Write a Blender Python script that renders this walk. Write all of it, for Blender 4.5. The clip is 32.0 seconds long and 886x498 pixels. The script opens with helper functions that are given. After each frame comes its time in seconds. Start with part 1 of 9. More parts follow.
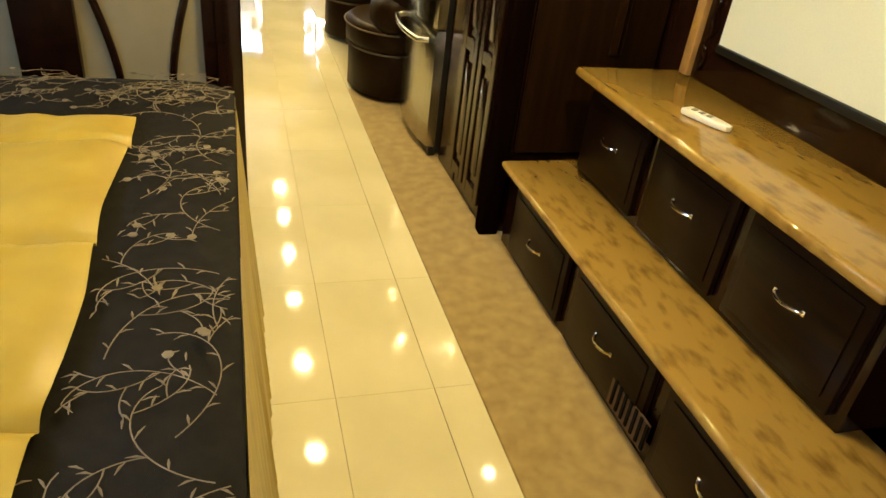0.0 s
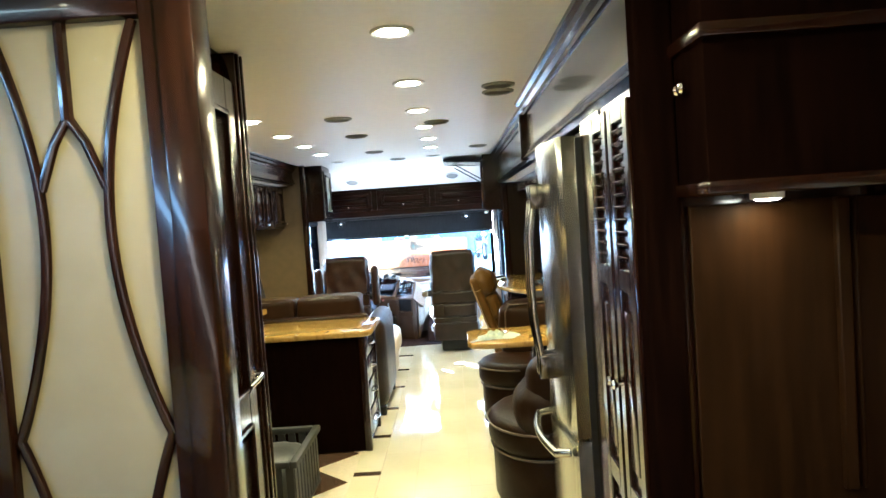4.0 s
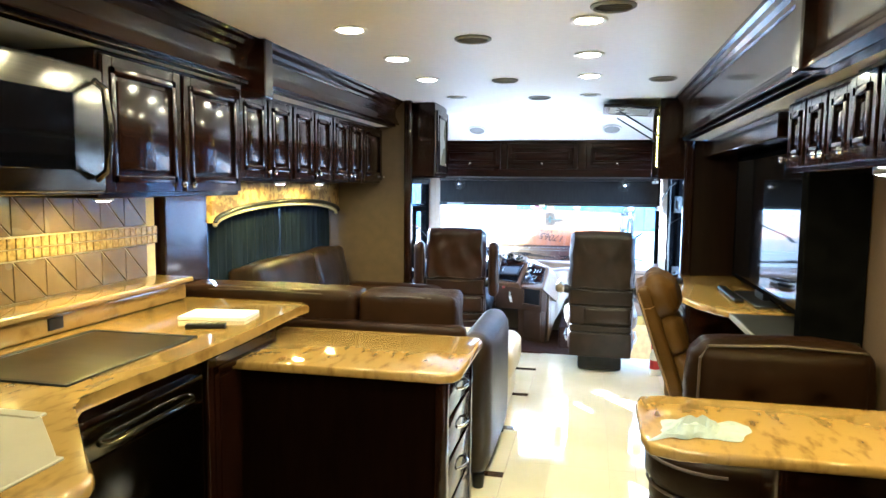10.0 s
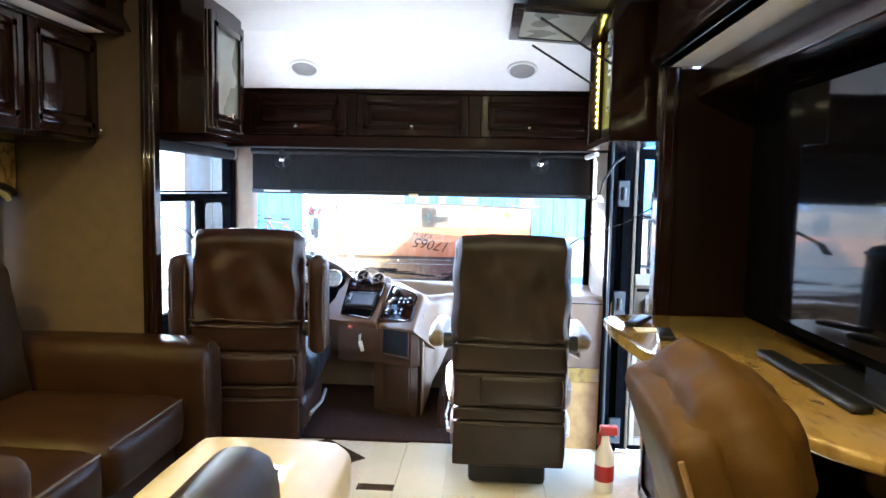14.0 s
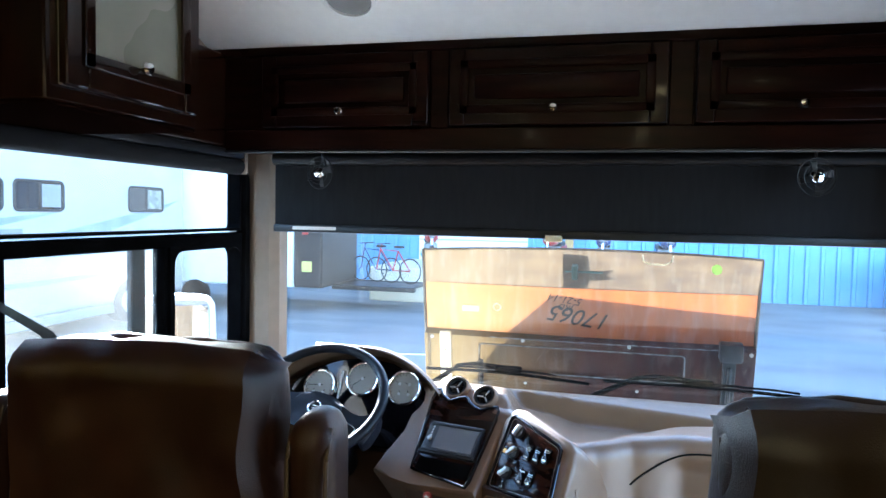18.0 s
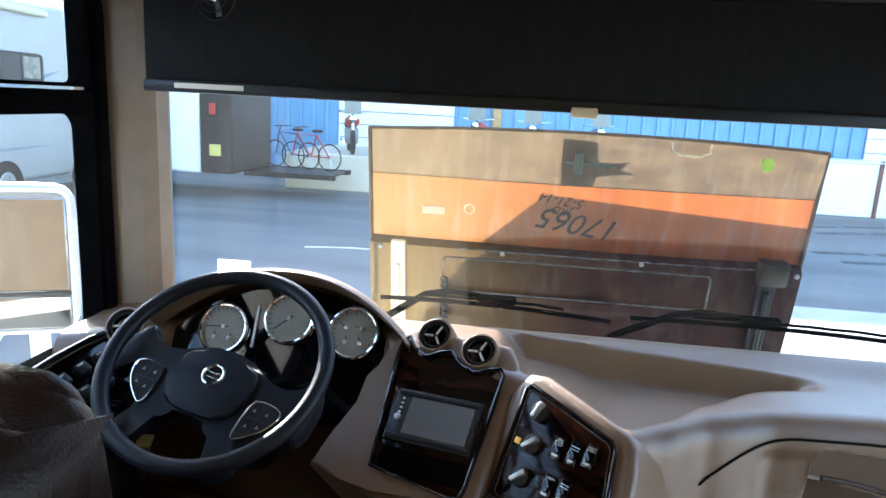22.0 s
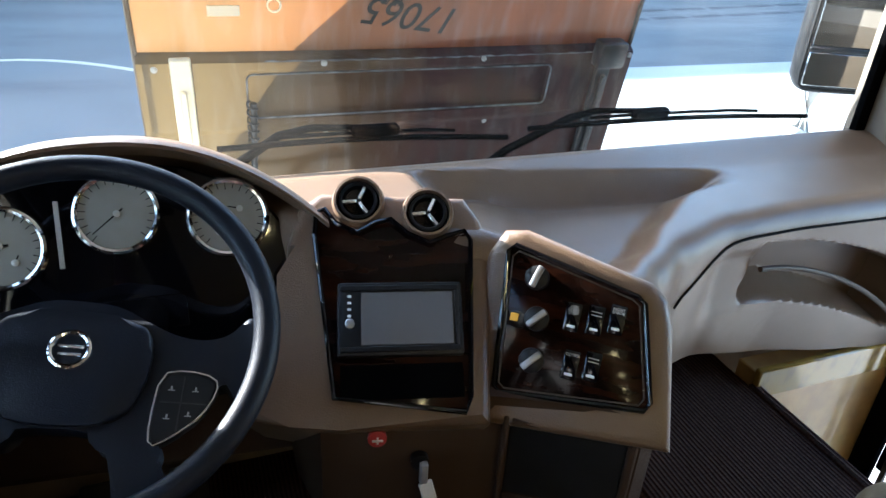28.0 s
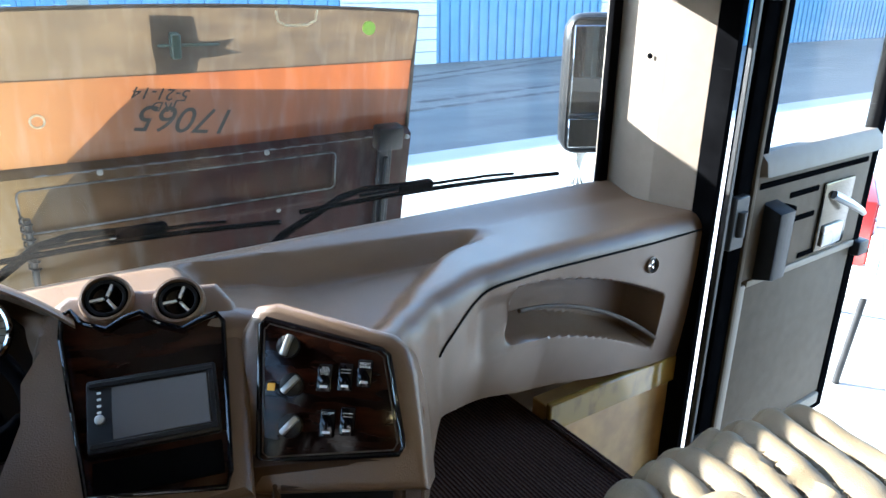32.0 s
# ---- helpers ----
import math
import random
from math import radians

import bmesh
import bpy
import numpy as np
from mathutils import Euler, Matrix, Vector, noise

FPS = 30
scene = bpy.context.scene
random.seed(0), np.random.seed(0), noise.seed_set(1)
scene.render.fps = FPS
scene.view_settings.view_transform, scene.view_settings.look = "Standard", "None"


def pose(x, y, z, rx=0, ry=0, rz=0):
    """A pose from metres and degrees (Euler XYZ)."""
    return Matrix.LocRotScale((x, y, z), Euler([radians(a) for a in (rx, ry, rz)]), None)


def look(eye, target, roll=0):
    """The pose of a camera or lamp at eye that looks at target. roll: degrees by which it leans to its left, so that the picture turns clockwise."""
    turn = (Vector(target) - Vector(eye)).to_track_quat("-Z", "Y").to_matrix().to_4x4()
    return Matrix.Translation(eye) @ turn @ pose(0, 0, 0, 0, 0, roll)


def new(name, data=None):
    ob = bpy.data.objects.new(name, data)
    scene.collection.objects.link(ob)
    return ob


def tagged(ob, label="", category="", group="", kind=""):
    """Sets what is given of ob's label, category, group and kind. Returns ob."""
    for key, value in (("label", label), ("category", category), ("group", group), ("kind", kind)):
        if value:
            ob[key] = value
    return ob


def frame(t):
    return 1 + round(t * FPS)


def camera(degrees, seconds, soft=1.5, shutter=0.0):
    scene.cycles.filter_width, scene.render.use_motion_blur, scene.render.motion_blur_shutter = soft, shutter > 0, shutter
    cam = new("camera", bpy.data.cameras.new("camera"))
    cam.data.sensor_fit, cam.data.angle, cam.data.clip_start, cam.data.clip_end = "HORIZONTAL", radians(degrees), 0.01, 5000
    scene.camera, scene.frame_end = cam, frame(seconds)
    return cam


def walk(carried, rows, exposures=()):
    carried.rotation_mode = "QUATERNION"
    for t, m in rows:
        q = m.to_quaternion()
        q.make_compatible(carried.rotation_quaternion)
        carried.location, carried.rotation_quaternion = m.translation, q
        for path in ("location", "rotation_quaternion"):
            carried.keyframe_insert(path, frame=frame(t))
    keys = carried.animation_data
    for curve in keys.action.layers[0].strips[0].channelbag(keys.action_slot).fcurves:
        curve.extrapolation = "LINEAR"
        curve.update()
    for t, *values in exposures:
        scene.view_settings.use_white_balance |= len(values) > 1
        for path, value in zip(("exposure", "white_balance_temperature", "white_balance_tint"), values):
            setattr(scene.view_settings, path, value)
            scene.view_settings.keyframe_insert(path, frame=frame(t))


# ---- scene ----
cam = camera(65.7, 32.0)
PATH = [
    (0, (0.049, 0.614, 1.454), (0.596, 2.245, 0.434), 7.1),
    (0.5, (0.116, 0.693, 1.47), (0.699, 2.401, 0.606), 12.1),
    (1, (0.16, 0.842, 1.43), (0.775, 2.593, 0.684), 11.4),
    (1.5, (0.147, 1.075, 1.397), (0.68, 2.938, 0.901), 5.8),
    (2, (0.343, 1.398, 1.38), (0.625, 3.342, 1.007), 4.1),
    (2.5, (0.434, 1.581, 1.399), (0.461, 3.546, 1.027), 2.4),
    (3, (0.48, 1.687, 1.468), (0.534, 3.673, 1.234), -1.4),
    (3.5, (0.575, 1.634, 1.482), (0.564, 3.627, 1.317), -0.8),
    (4, (0.582, 1.475, 1.486), (0.55, 3.472, 1.391), -3.9),
    (4.5, (0.703, 1.472, 1.51), (0.575, 3.46, 1.33), -0.8),
    (6.5, (0.676, 1.7, 1.465), (0.505, 3.687, 1.306), 1.8),
    (7, (0.651, 1.944, 1.517), (0.576, 3.94, 1.423), 1.9),
    (7.5, (0.67, 2.184, 1.477), (0.497, 4.175, 1.406), 0.6),
    (8, (0.711, 2.45, 1.505), (0.471, 4.428, 1.329), 0.2),
    (8.5, (0.63, 2.711, 1.482), (0.488, 4.702, 1.349), 0.5),
    (9, (0.511, 2.924, 1.497), (0.308, 4.914, 1.496), 0.1),
    (9.5, (0.477, 3.185, 1.459), (0.1, 5.145, 1.328), -1.7),
    (10, (0.464, 3.473, 1.464), (0.043, 5.419, 1.277), 0.5),
    (10.5, (0.416, 3.781, 1.431), (0.077, 5.744, 1.256), 0.9),
    (11, (0.366, 4.102, 1.426), (0.055, 6.062, 1.182), 1.9),
    (11.5, (0.42, 4.42, 1.398), (0.053, 6.376, 1.195), 0.8),
    (12, (0.423, 4.715, 1.372), (0.166, 6.679, 1.092), 2.1),
    (12.2, (0.393, 4.829, 1.379), (0.264, 6.811, 1.146), 0.9),
    (12.5, (0.34, 5.022, 1.398), (0.363, 7.009, 1.174), -0.0),
    (13, (0.376, 5.291, 1.366), (0.39, 7.283, 1.193), -0.5),
    (13.5, (0.466, 5.645, 1.302), (0.353, 7.633, 1.114), 1.3),
    (15.5, (0.209, 6.887, 1.289), (0.126, 8.885, 1.25), -0.2),
    (16, (0.197, 7.159, 1.348), (0.174, 9.159, 1.317), -1.4),
    (16.5, (0.275, 7.418, 1.355), (-0.059, 9.39, 1.352), -1.1),
    (17, (0.262, 7.661, 1.33), (-0.194, 9.602, 1.171), 2.6),
    (17.5, (0.231, 7.827, 1.346), (-0.22, 9.774, 1.287), 1.6),
    (18, (0.169, 7.954, 1.343), (-0.304, 9.894, 1.238), 1.1),
    (18.5, (0.19, 8.034, 1.344), (-0.491, 9.912, 1.242), 1.0),
    (19, (0.205, 8.154, 1.367), (-0.8, 9.883, 1.318), -0.3),
    (19.5, (0.249, 8.25, 1.347), (-0.768, 9.969, 1.243), 1.9),
    (19.8, (0.307, 8.286, 1.347), (-0.611, 10.057, 1.196), 2.6),
    (20, (0.207, 8.272, 1.286), (-0.524, 10.124, 1.095), 4.5),
    (20.5, (0.166, 8.357, 1.288), (-0.351, 10.279, 1.087), 4.4),
    (21, (0.024, 8.463, 1.3), (-0.264, 10.427, 1.05), 4.8),
    (21.5, (-0.049, 8.538, 1.28), (-0.194, 10.503, 0.94), 5.4),
    (22, (-0.137, 8.709, 1.271), (-0.356, 10.653, 0.853), 3.0),
    (22.5, (-0.25, 8.857, 1.293), (-0.627, 10.72, 0.671), 4.8),
    (23, (-0.42, 8.934, 1.286), (-0.766, 10.73, 0.477), 7.1),
    (23.5, (-0.574, 9.071, 1.247), (-0.979, 10.782, 0.293), 4.0),
    (24, (-0.567, 9.159, 1.174), (-1.306, 10.828, 0.357), 4.9),
    (24.5, (-0.654, 9.137, 1.194), (-1.615, 10.594, 0.218), 5.2),
    (25, (-0.706, 9.17, 1.179), (-1.485, 10.67, 0.111), 5.5),
    (25.5, (-0.669, 9.173, 1.208), (-1.086, 10.85, 0.202), 5.0),
    (26, (-0.637, 9.18, 1.221), (-0.751, 10.919, 0.24), 5.7),
    (26.5, (-0.622, 9.175, 1.224), (-0.582, 10.916, 0.239), 5.0),
    (28.5, (-0.513, 9.145, 1.227), (0.283, 10.728, 0.299), 3.4),
    (29, (-0.499, 9.128, 1.229), (0.358, 10.696, 0.331), 3.1),
    (29.5, (-0.496, 9.113, 1.228), (0.422, 10.648, 0.333), 2.9),
    (30, (-0.483, 9.096, 1.214), (0.514, 10.572, 0.305), 2.6),
    (30.5, (-0.44, 9.064, 1.223), (0.549, 10.594, 0.397), 1.0),
    (31, (-0.421, 9.047, 1.234), (0.504, 10.648, 0.471), 0.8),
    (31.5, (-0.426, 9.029, 1.234), (0.527, 10.627, 0.503), 0.9),
    (32, (-0.404, 8.986, 1.24), (0.629, 10.548, 0.536), 0.4),
]
EXPOSURES = [(0, 5.1, 6400, 6), (1.5, 5.35, 5800, 6), (3, 5.6, 4900, 6), (6.5, 5.65, 4700, 6), (9, 5.65, 4700, 8), (13.5, 5.3, 5100, 14), (16, 4.4, 5500, 10), (17.5, 4.0, 5050, 9), (19, 3.68, 5600, 9), (20.5, 3.45, 5500, 10), (22, 3.27, 5850, 10), (23.2, 3.3, 5650, 10), (24.1, 3.5, 6250, 11), (25, 2.35, 7000, 15), (26.5, 2.45, 5400, 9), (29, 3.45, 5800, 8), (30, 3.28, 5700, 8), (31, 3.25, 5350, 7), (32, 3.1, 5500, 7)]
walk(cam, [(t, look(eye, target, roll)) for t, eye, target, roll in PATH], EXPOSURES)

# ---- world and sun ----
SUN_AZ, SUN_EL = -37.0, 22.0      # degrees to the right of straight ahead, and up
world = bpy.data.worlds.new("sky")
scene.world = world
world.use_nodes = True
wn = world.node_tree
sky = wn.nodes.new("ShaderNodeTexSky")
sky.sky_type, sky.sun_disc = "NISHITA", False
sky.sun_elevation, sky.sun_rotation = radians(SUN_EL), radians(SUN_AZ)
wn.links.new(sky.outputs[0], wn.nodes["Background"].inputs[0])
wn.nodes["Background"].inputs[1].default_value = 0.15
sun = new("sun", bpy.data.lights.new("sun", "SUN"))
sun.data.energy, sun.data.angle, sun.data.color = 5.0, radians(0.5), (1.0, 0.94, 0.85)
sa, se = radians(SUN_AZ), radians(SUN_EL)
SUN_DIR = Vector((math.sin(sa) * math.cos(se), math.cos(sa) * math.cos(se), math.sin(se)))
sun.matrix_world = look(tuple(SUN_DIR * 30), (0, 0, 0))
WARM = (1.0, 0.74, 0.28)



def sky_window(name, at, towards, w, h, power):
    """Daylight that comes in through an opening."""
    a = new(name, bpy.data.lights.new(name, "AREA"))
    a.data.shape, a.data.size, a.data.size_y, a.data.energy, a.data.color = "RECTANGLE", w, h, power, (0.86, 0.94, 1.0)
    a.matrix_world = look(at, towards)


sky_window("windshield_daylight", (0.0, 10.43, 0.98), (0.0, 9.0, 0.80), 2.0, 0.55, 0.28)
sky_window("side_window_daylight", (-1.26, 9.65, 1.05), (0.0, 9.6, 0.85), 1.05, 0.75, 0.14)
sky_window("entry_daylight", (1.30, 9.60, 0.55), (0.0, 9.5, 0.55), 0.85, 1.7, 0.05)
sky_window("living_window_daylight", (-1.78, 7.85, 1.02), (0.0, 7.85, 0.8), 1.7, 0.3, 0.4)

# ---- materials ----


def material(name, color, rough=0.5, metal=0.0, coat=0.0, second=None, scale=8.0, stretch=(1, 1, 1), amount=1.0, bump=0.0, bump_scale=200.0, detail=6.0, spec=0.5, rough_var=0.08, sheen=0.0, spread=(0.35, 0.65), vary=0.0):
    m = bpy.data.materials.new(name)
    m.use_nodes = True
    nt = m.node_tree
    b = nt.nodes["Principled BSDF"]
    b.inputs["Base Color"].default_value = (*color, 1)
    b.inputs["Roughness"].default_value = rough
    b.inputs["Metallic"].default_value = metal
    b.inputs["Coat Weight"].default_value = coat
    b.inputs["Coat Roughness"].default_value = 0.06
    b.inputs["Specular IOR Level"].default_value = spec
    b.inputs["Sheen Weight"].default_value = sheen
    tc = nt.nodes.new("ShaderNodeTexCoord")
    mp = nt.nodes.new("ShaderNodeMapping")
    mp.inputs["Scale"].default_value = stretch
    nt.links.new(tc.outputs["Object"], mp.inputs[0])
    n = nt.nodes.new("ShaderNodeTexNoise")
    n.inputs["Scale"].default_value, n.inputs["Detail"].default_value = scale, detail
    nt.links.new(mp.outputs[0], n.inputs["Vector"])
    if second:
        r = nt.nodes.new("ShaderNodeValToRGB")
        r.color_ramp.elements[0].position, r.color_ramp.elements[1].position = spread
        r.color_ramp.elements[0].color = (*color, 1)
        mix = [c + (d - c) * amount for c, d in zip(color, second)]
        r.color_ramp.elements[1].color = (*mix, 1)
        nt.links.new(n.outputs[0], r.inputs[0])
        out = r.outputs[0]
        if vary:
            oi = nt.nodes.new("ShaderNodeObjectInfo")
            hs = nt.nodes.new("ShaderNodeHueSaturation")
            mr = nt.nodes.new("ShaderNodeMapRange")
            mr.inputs[3].default_value, mr.inputs[4].default_value = 1 - vary, 1 + vary
            nt.links.new(oi.outputs["Random"], mr.inputs[0])
            nt.links.new(mr.outputs[0], hs.inputs["Value"])
            nt.links.new(out, hs.inputs["Color"])
            out = hs.outputs[0]
        nt.links.new(out, b.inputs["Base Color"])
    if rough_var:
        n2 = nt.nodes.new("ShaderNodeTexNoise")
        n2.inputs["Scale"].default_value = 3.1
        nt.links.new(tc.outputs["Object"], n2.inputs["Vector"])
        mr2 = nt.nodes.new("ShaderNodeMapRange")
        mr2.inputs[3].default_value, mr2.inputs[4].default_value = max(0.0, rough - rough_var), min(1.0, rough + rough_var)
        nt.links.new(n2.outputs[0], mr2.inputs[0])
        nt.links.new(mr2.outputs[0], b.inputs["Roughness"])
    if bump:
        n3 = nt.nodes.new("ShaderNodeTexNoise")
        n3.inputs["Scale"].default_value, n3.inputs["Detail"].default_value = bump_scale, 3
        nt.links.new(mp.outputs[0], n3.inputs["Vector"])
        bp = nt.nodes.new("ShaderNodeBump")
        bp.inputs["Strength"].default_value, bp.inputs["Distance"].default_value = bump, 0.002
        nt.links.new(n3.outputs[0], bp.inputs["Height"])
        nt.links.new(bp.outputs[0], b.inputs["Normal"])
    return m


def rib_bump(m, pitch):
    """Fine parallel ribs along y in the relief of a woven carpet."""
    nt = m.node_tree
    b = nt.nodes["Principled BSDF"]
    tc, wv, bp, mx = (nt.nodes.new(k) for k in ("ShaderNodeTexCoord", "ShaderNodeTexWave", "ShaderNodeBump", "ShaderNodeMix"))
    wv.bands_direction, wv.inputs["Scale"].default_value, wv.inputs["Distortion"].default_value = "X", 0.314 / pitch, 0.6
    bp.inputs["Strength"].default_value, bp.inputs["Distance"].default_value = 0.9, 0.004
    nt.links.new(tc.outputs["Object"], wv.inputs["Vector"])
    nt.links.new(wv.outputs[1], bp.inputs["Height"])
    nt.links.new(bp.outputs[0], b.inputs["Normal"])
    old = b.inputs["Base Color"].links[0].from_socket
    mx.data_type, mx.blend_type = "RGBA", "MULTIPLY"
    mx.inputs[0].default_value = 0.7
    nt.links.new(old, mx.inputs[6])
    nt.links.new(wv.outputs[0], mx.inputs[7])
    nt.links.new(mx.outputs[2], b.inputs["Base Color"])


def glow(name, color, strength, base=(0.8, 0.8, 0.8)):
    m = material(name, base, 0.4, rough_var=0)
    b = m.node_tree.nodes["Principled BSDF"]
    b.inputs["Emission Color"].default_value = (*color, 1)
    b.inputs["Emission Strength"].default_value = strength
    return m


def clear_glass(name, tint=(1, 1, 1), rough=0.0):
    """A thin pane: mostly transparent, with a sharp reflection on top."""
    m = bpy.data.materials.new(name)
    m.use_nodes = True
    nt = m.node_tree
    nt.nodes.remove(nt.nodes["Principled BSDF"])
    tr, gl, mx, lw = (nt.nodes.new(k) for k in ("ShaderNodeBsdfTransparent", "ShaderNodeBsdfGlossy", "ShaderNodeMixShader", "ShaderNodeLayerWeight"))
    tr.inputs[0].default_value = (*tint, 1)
    gl.inputs["Roughness"].default_value = rough
    pw, sc, ad = (nt.nodes.new("ShaderNodeMath") for k in range(3))
    pw.operation, sc.operation, ad.operation = "POWER", "MULTIPLY", "ADD"
    pw.inputs[1].default_value, sc.inputs[1].default_value, ad.inputs[1].default_value = 5.0, 0.4, 0.012
    lw.inputs[0].default_value = 0.5
    nt.links.new(lw.outputs["Facing"], pw.inputs[0])
    nt.links.new(pw.outputs[0], sc.inputs[0])
    nt.links.new(sc.outputs[0], ad.inputs[0])
    nt.links.new(ad.outputs[0], mx.inputs[0])
    nt.links.new(tr.outputs[0], mx.inputs[1])
    nt.links.new(gl.outputs[0], mx.inputs[2])
    nt.links.new(mx.outputs[0], nt.nodes["Material Output"].inputs[0])
    return m


WOOD = material("dark_cherry_wood", (0.006, 0.0022, 0.0013), 0.18, coat=0.28, spec=0.2, second=(0.016, 0.0055, 0.0028), scale=5, stretch=(9, 9, 0.9), bump=0.05, bump_scale=60)
WOOD_H = material("dark_cherry_wood_lying", (0.006, 0.0022, 0.0013), 0.18, coat=0.28, spec=0.2, second=(0.016, 0.0055, 0.0028), scale=5, stretch=(9, 0.9, 9), bump=0.05, bump_scale=60)
WOOD_R = material("red_cherry_wood", (0.0045, 0.0014, 0.001), 0.30, coat=0.03, spec=0.08, second=(0.014, 0.004, 0.0022), scale=5, stretch=(0.9, 9, 9), bump=0.05, bump_scale=60)
PANEL = material("brown_wood_panel", (0.0095, 0.0040, 0.0012), 0.5, coat=0.0, spec=0.03, second=(0.016, 0.0068, 0.0022), scale=4, stretch=(8, 8, 0.7), bump=0.04, bump_scale=60)
PANEL_D = material("dark_brown_wood_panel", (0.0060, 0.0026, 0.0012), 0.34, spec=0.12, second=(0.0095, 0.0042, 0.0018), scale=4, stretch=(8, 8, 0.7), bump=0.04, bump_scale=60)
DRAWER = material("dark_drawer_wood", (0.0062, 0.0026, 0.0015), 0.34, coat=0.04, spec=0.12, second=(0.0125, 0.0050, 0.0024), scale=5, stretch=(9, 0.9, 9), bump=0.05, bump_scale=60)
TAN_WALL = material("tan_vinyl_wall", (0.085, 0.056, 0.034), 0.5, second=(0.105, 0.070, 0.043), scale=90, bump=0.15, bump_scale=500)
BROWN_WALL = material("dark_tan_vinyl", (0.085, 0.055, 0.027), 0.6, second=(0.070, 0.045, 0.022), scale=14, bump=0.2, bump_scale=600)
TILE = material("cream_polished_tile", (0.63, 0.575, 0.40), 0.055, second=(0.71, 0.65, 0.47), scale=2.6, detail=9, spec=0.6, rough_var=0.03, vary=0.015)
TILE_D = material("dark_brown_tile", (0.055, 0.032, 0.02), 0.08, second=(0.085, 0.05, 0.03), scale=6, spec=0.6, rough_var=0.03)
GROUT = material("grout", (0.60, 0.52, 0.39), 0.8, second=(0.54, 0.46, 0.34), scale=40)
CARPET_T = material("tan_carpet", (0.40, 0.295, 0.135), 0.95, second=(0.30, 0.21, 0.095), scale=18, bump=0.9, bump_scale=700, spec=0.1, sheen=0.3)
CARPET_B = material("brown_ribbed_carpet", (0.052, 0.024, 0.019), 0.95, second=(0.082, 0.044, 0.034), scale=60, stretch=(1, 5, 1), bump=1.0, bump_scale=400, spec=0.1)
rib_bump(CARPET_B, 0.010)
CEIL = material("white_vinyl_ceiling", (0.80, 0.78, 0.74), 0.42, second=(0.77, 0.75, 0.71), scale=30, bump=0.06, bump_scale=300)
STONE = material("golden_solid_surface", (0.30, 0.185, 0.040), 0.10, second=(0.105, 0.050, 0.011), scale=13, detail=9, stretch=(2.2, 0.8, 1), spread=(0.50, 0.80), coat=0.3, rough_var=0.04)
STONE_E = material("golden_solid_surface_edge", (0.25, 0.16, 0.045), 0.12, second=(0.28, 0.17, 0.05), scale=16, detail=10, spread=(0.48, 0.8), coat=0.3, rough_var=0.04)
STEEL = material("brushed_steel", (0.135, 0.126, 0.105), 0.18, 1.0, second=(0.105, 0.097, 0.080), scale=3, stretch=(1, 1, 60), bump=0.03, bump_scale=200)
FRIDGE_STEEL = material("pale_brushed_steel", (0.46, 0.44, 0.39), 0.20, 1.0, second=(0.39, 0.37, 0.325), scale=4, stretch=(2, 14, 0.2), bump=0.55, bump_scale=1.6, rough_var=0.05)
CHROME = material("chrome", (0.85, 0.84, 0.82), 0.08, 1.0, rough_var=0.02)
MIRROR = material("tinted_mirror", (0.36, 0.37, 0.38), 0.03, 1.0, rough_var=0.01)
BLACK = material("black_plastic", (0.007, 0.007, 0.0075), 0.40, spec=0.3, second=(0.012, 0.012, 0.013), scale=20, bump=0.15, bump_scale=900)
SEAL = material("black_door_seal", (0.002, 0.002, 0.0022), 0.5, spec=0.0, second=(0.004, 0.004, 0.0044), scale=12, bump=0.1, bump_scale=300)
RUBBER = material("black_rubber", (0.008, 0.008, 0.009), 0.6, spec=0.3, second=(0.018, 0.018, 0.018), scale=12, bump=0.1, bump_scale=300)
TV_GLASS = material("television_glass", (0.002, 0.002, 0.0028), 0.05, spec=0.22, coat=0.05, rough_var=0.01)
BLACK_GLASS = material("black_glass", (0.002, 0.002, 0.0028), 0.03, spec=0.35, coat=0.25, rough_var=0.01)
LEATHER = material("dark_brown_leather", (0.0155, 0.0064, 0.0025), 0.36, spec=0.14, second=(0.023, 0.0098, 0.0042), scale=7, bump=0.35, bump_scale=420)
LEATHER_G = material("grey_brown_leather", (0.0105, 0.0062, 0.0039), 0.36, spec=0.25, second=(0.022, 0.0128, 0.0081), scale=7, bump=0.35, bump_scale=420)
LEATHER_R = material("red_brown_leather", (0.0130, 0.0050, 0.0035), 0.34, spec=0.24, second=(0.028, 0.0115, 0.0080), scale=7, bump=0.35, bump_scale=420)
LEATHER_N = material("blue_black_leather", (0.0046, 0.0043, 0.0058), 0.42, spec=0.08, second=(0.0082, 0.0075, 0.0098), scale=7, bump=0.35, bump_scale=420)
LEATHER_T = material("tan_leather", (0.068, 0.034, 0.0052), 0.45, spec=0.08, second=(0.052, 0.025, 0.0040), scale=7, bump=0.35, bump_scale=420)
LEATHER_C = material("cream_leather", (0.62, 0.52, 0.34), 0.40, second=(0.55, 0.45, 0.28), scale=7, bump=0.3, bump_scale=420)
LEATHER_B = material("bench_leather", (0.0095, 0.0040, 0.0015), 0.40, spec=0.10, second=(0.0145, 0.0062, 0.0026), scale=7, bump=0.35, bump_scale=420)
WELT_T = material("tan_piping", (0.22, 0.13, 0.04), 0.5, second=(0.18, 0.10, 0.03), scale=30)
WELT = material("leather_piping", (0.055, 0.038, 0.026), 0.5)
GOLD = material("gold_satin", (0.47, 0.335, 0.050), 0.36, second=(0.38, 0.26, 0.036), scale=5, bump=0.12, bump_scale=900)
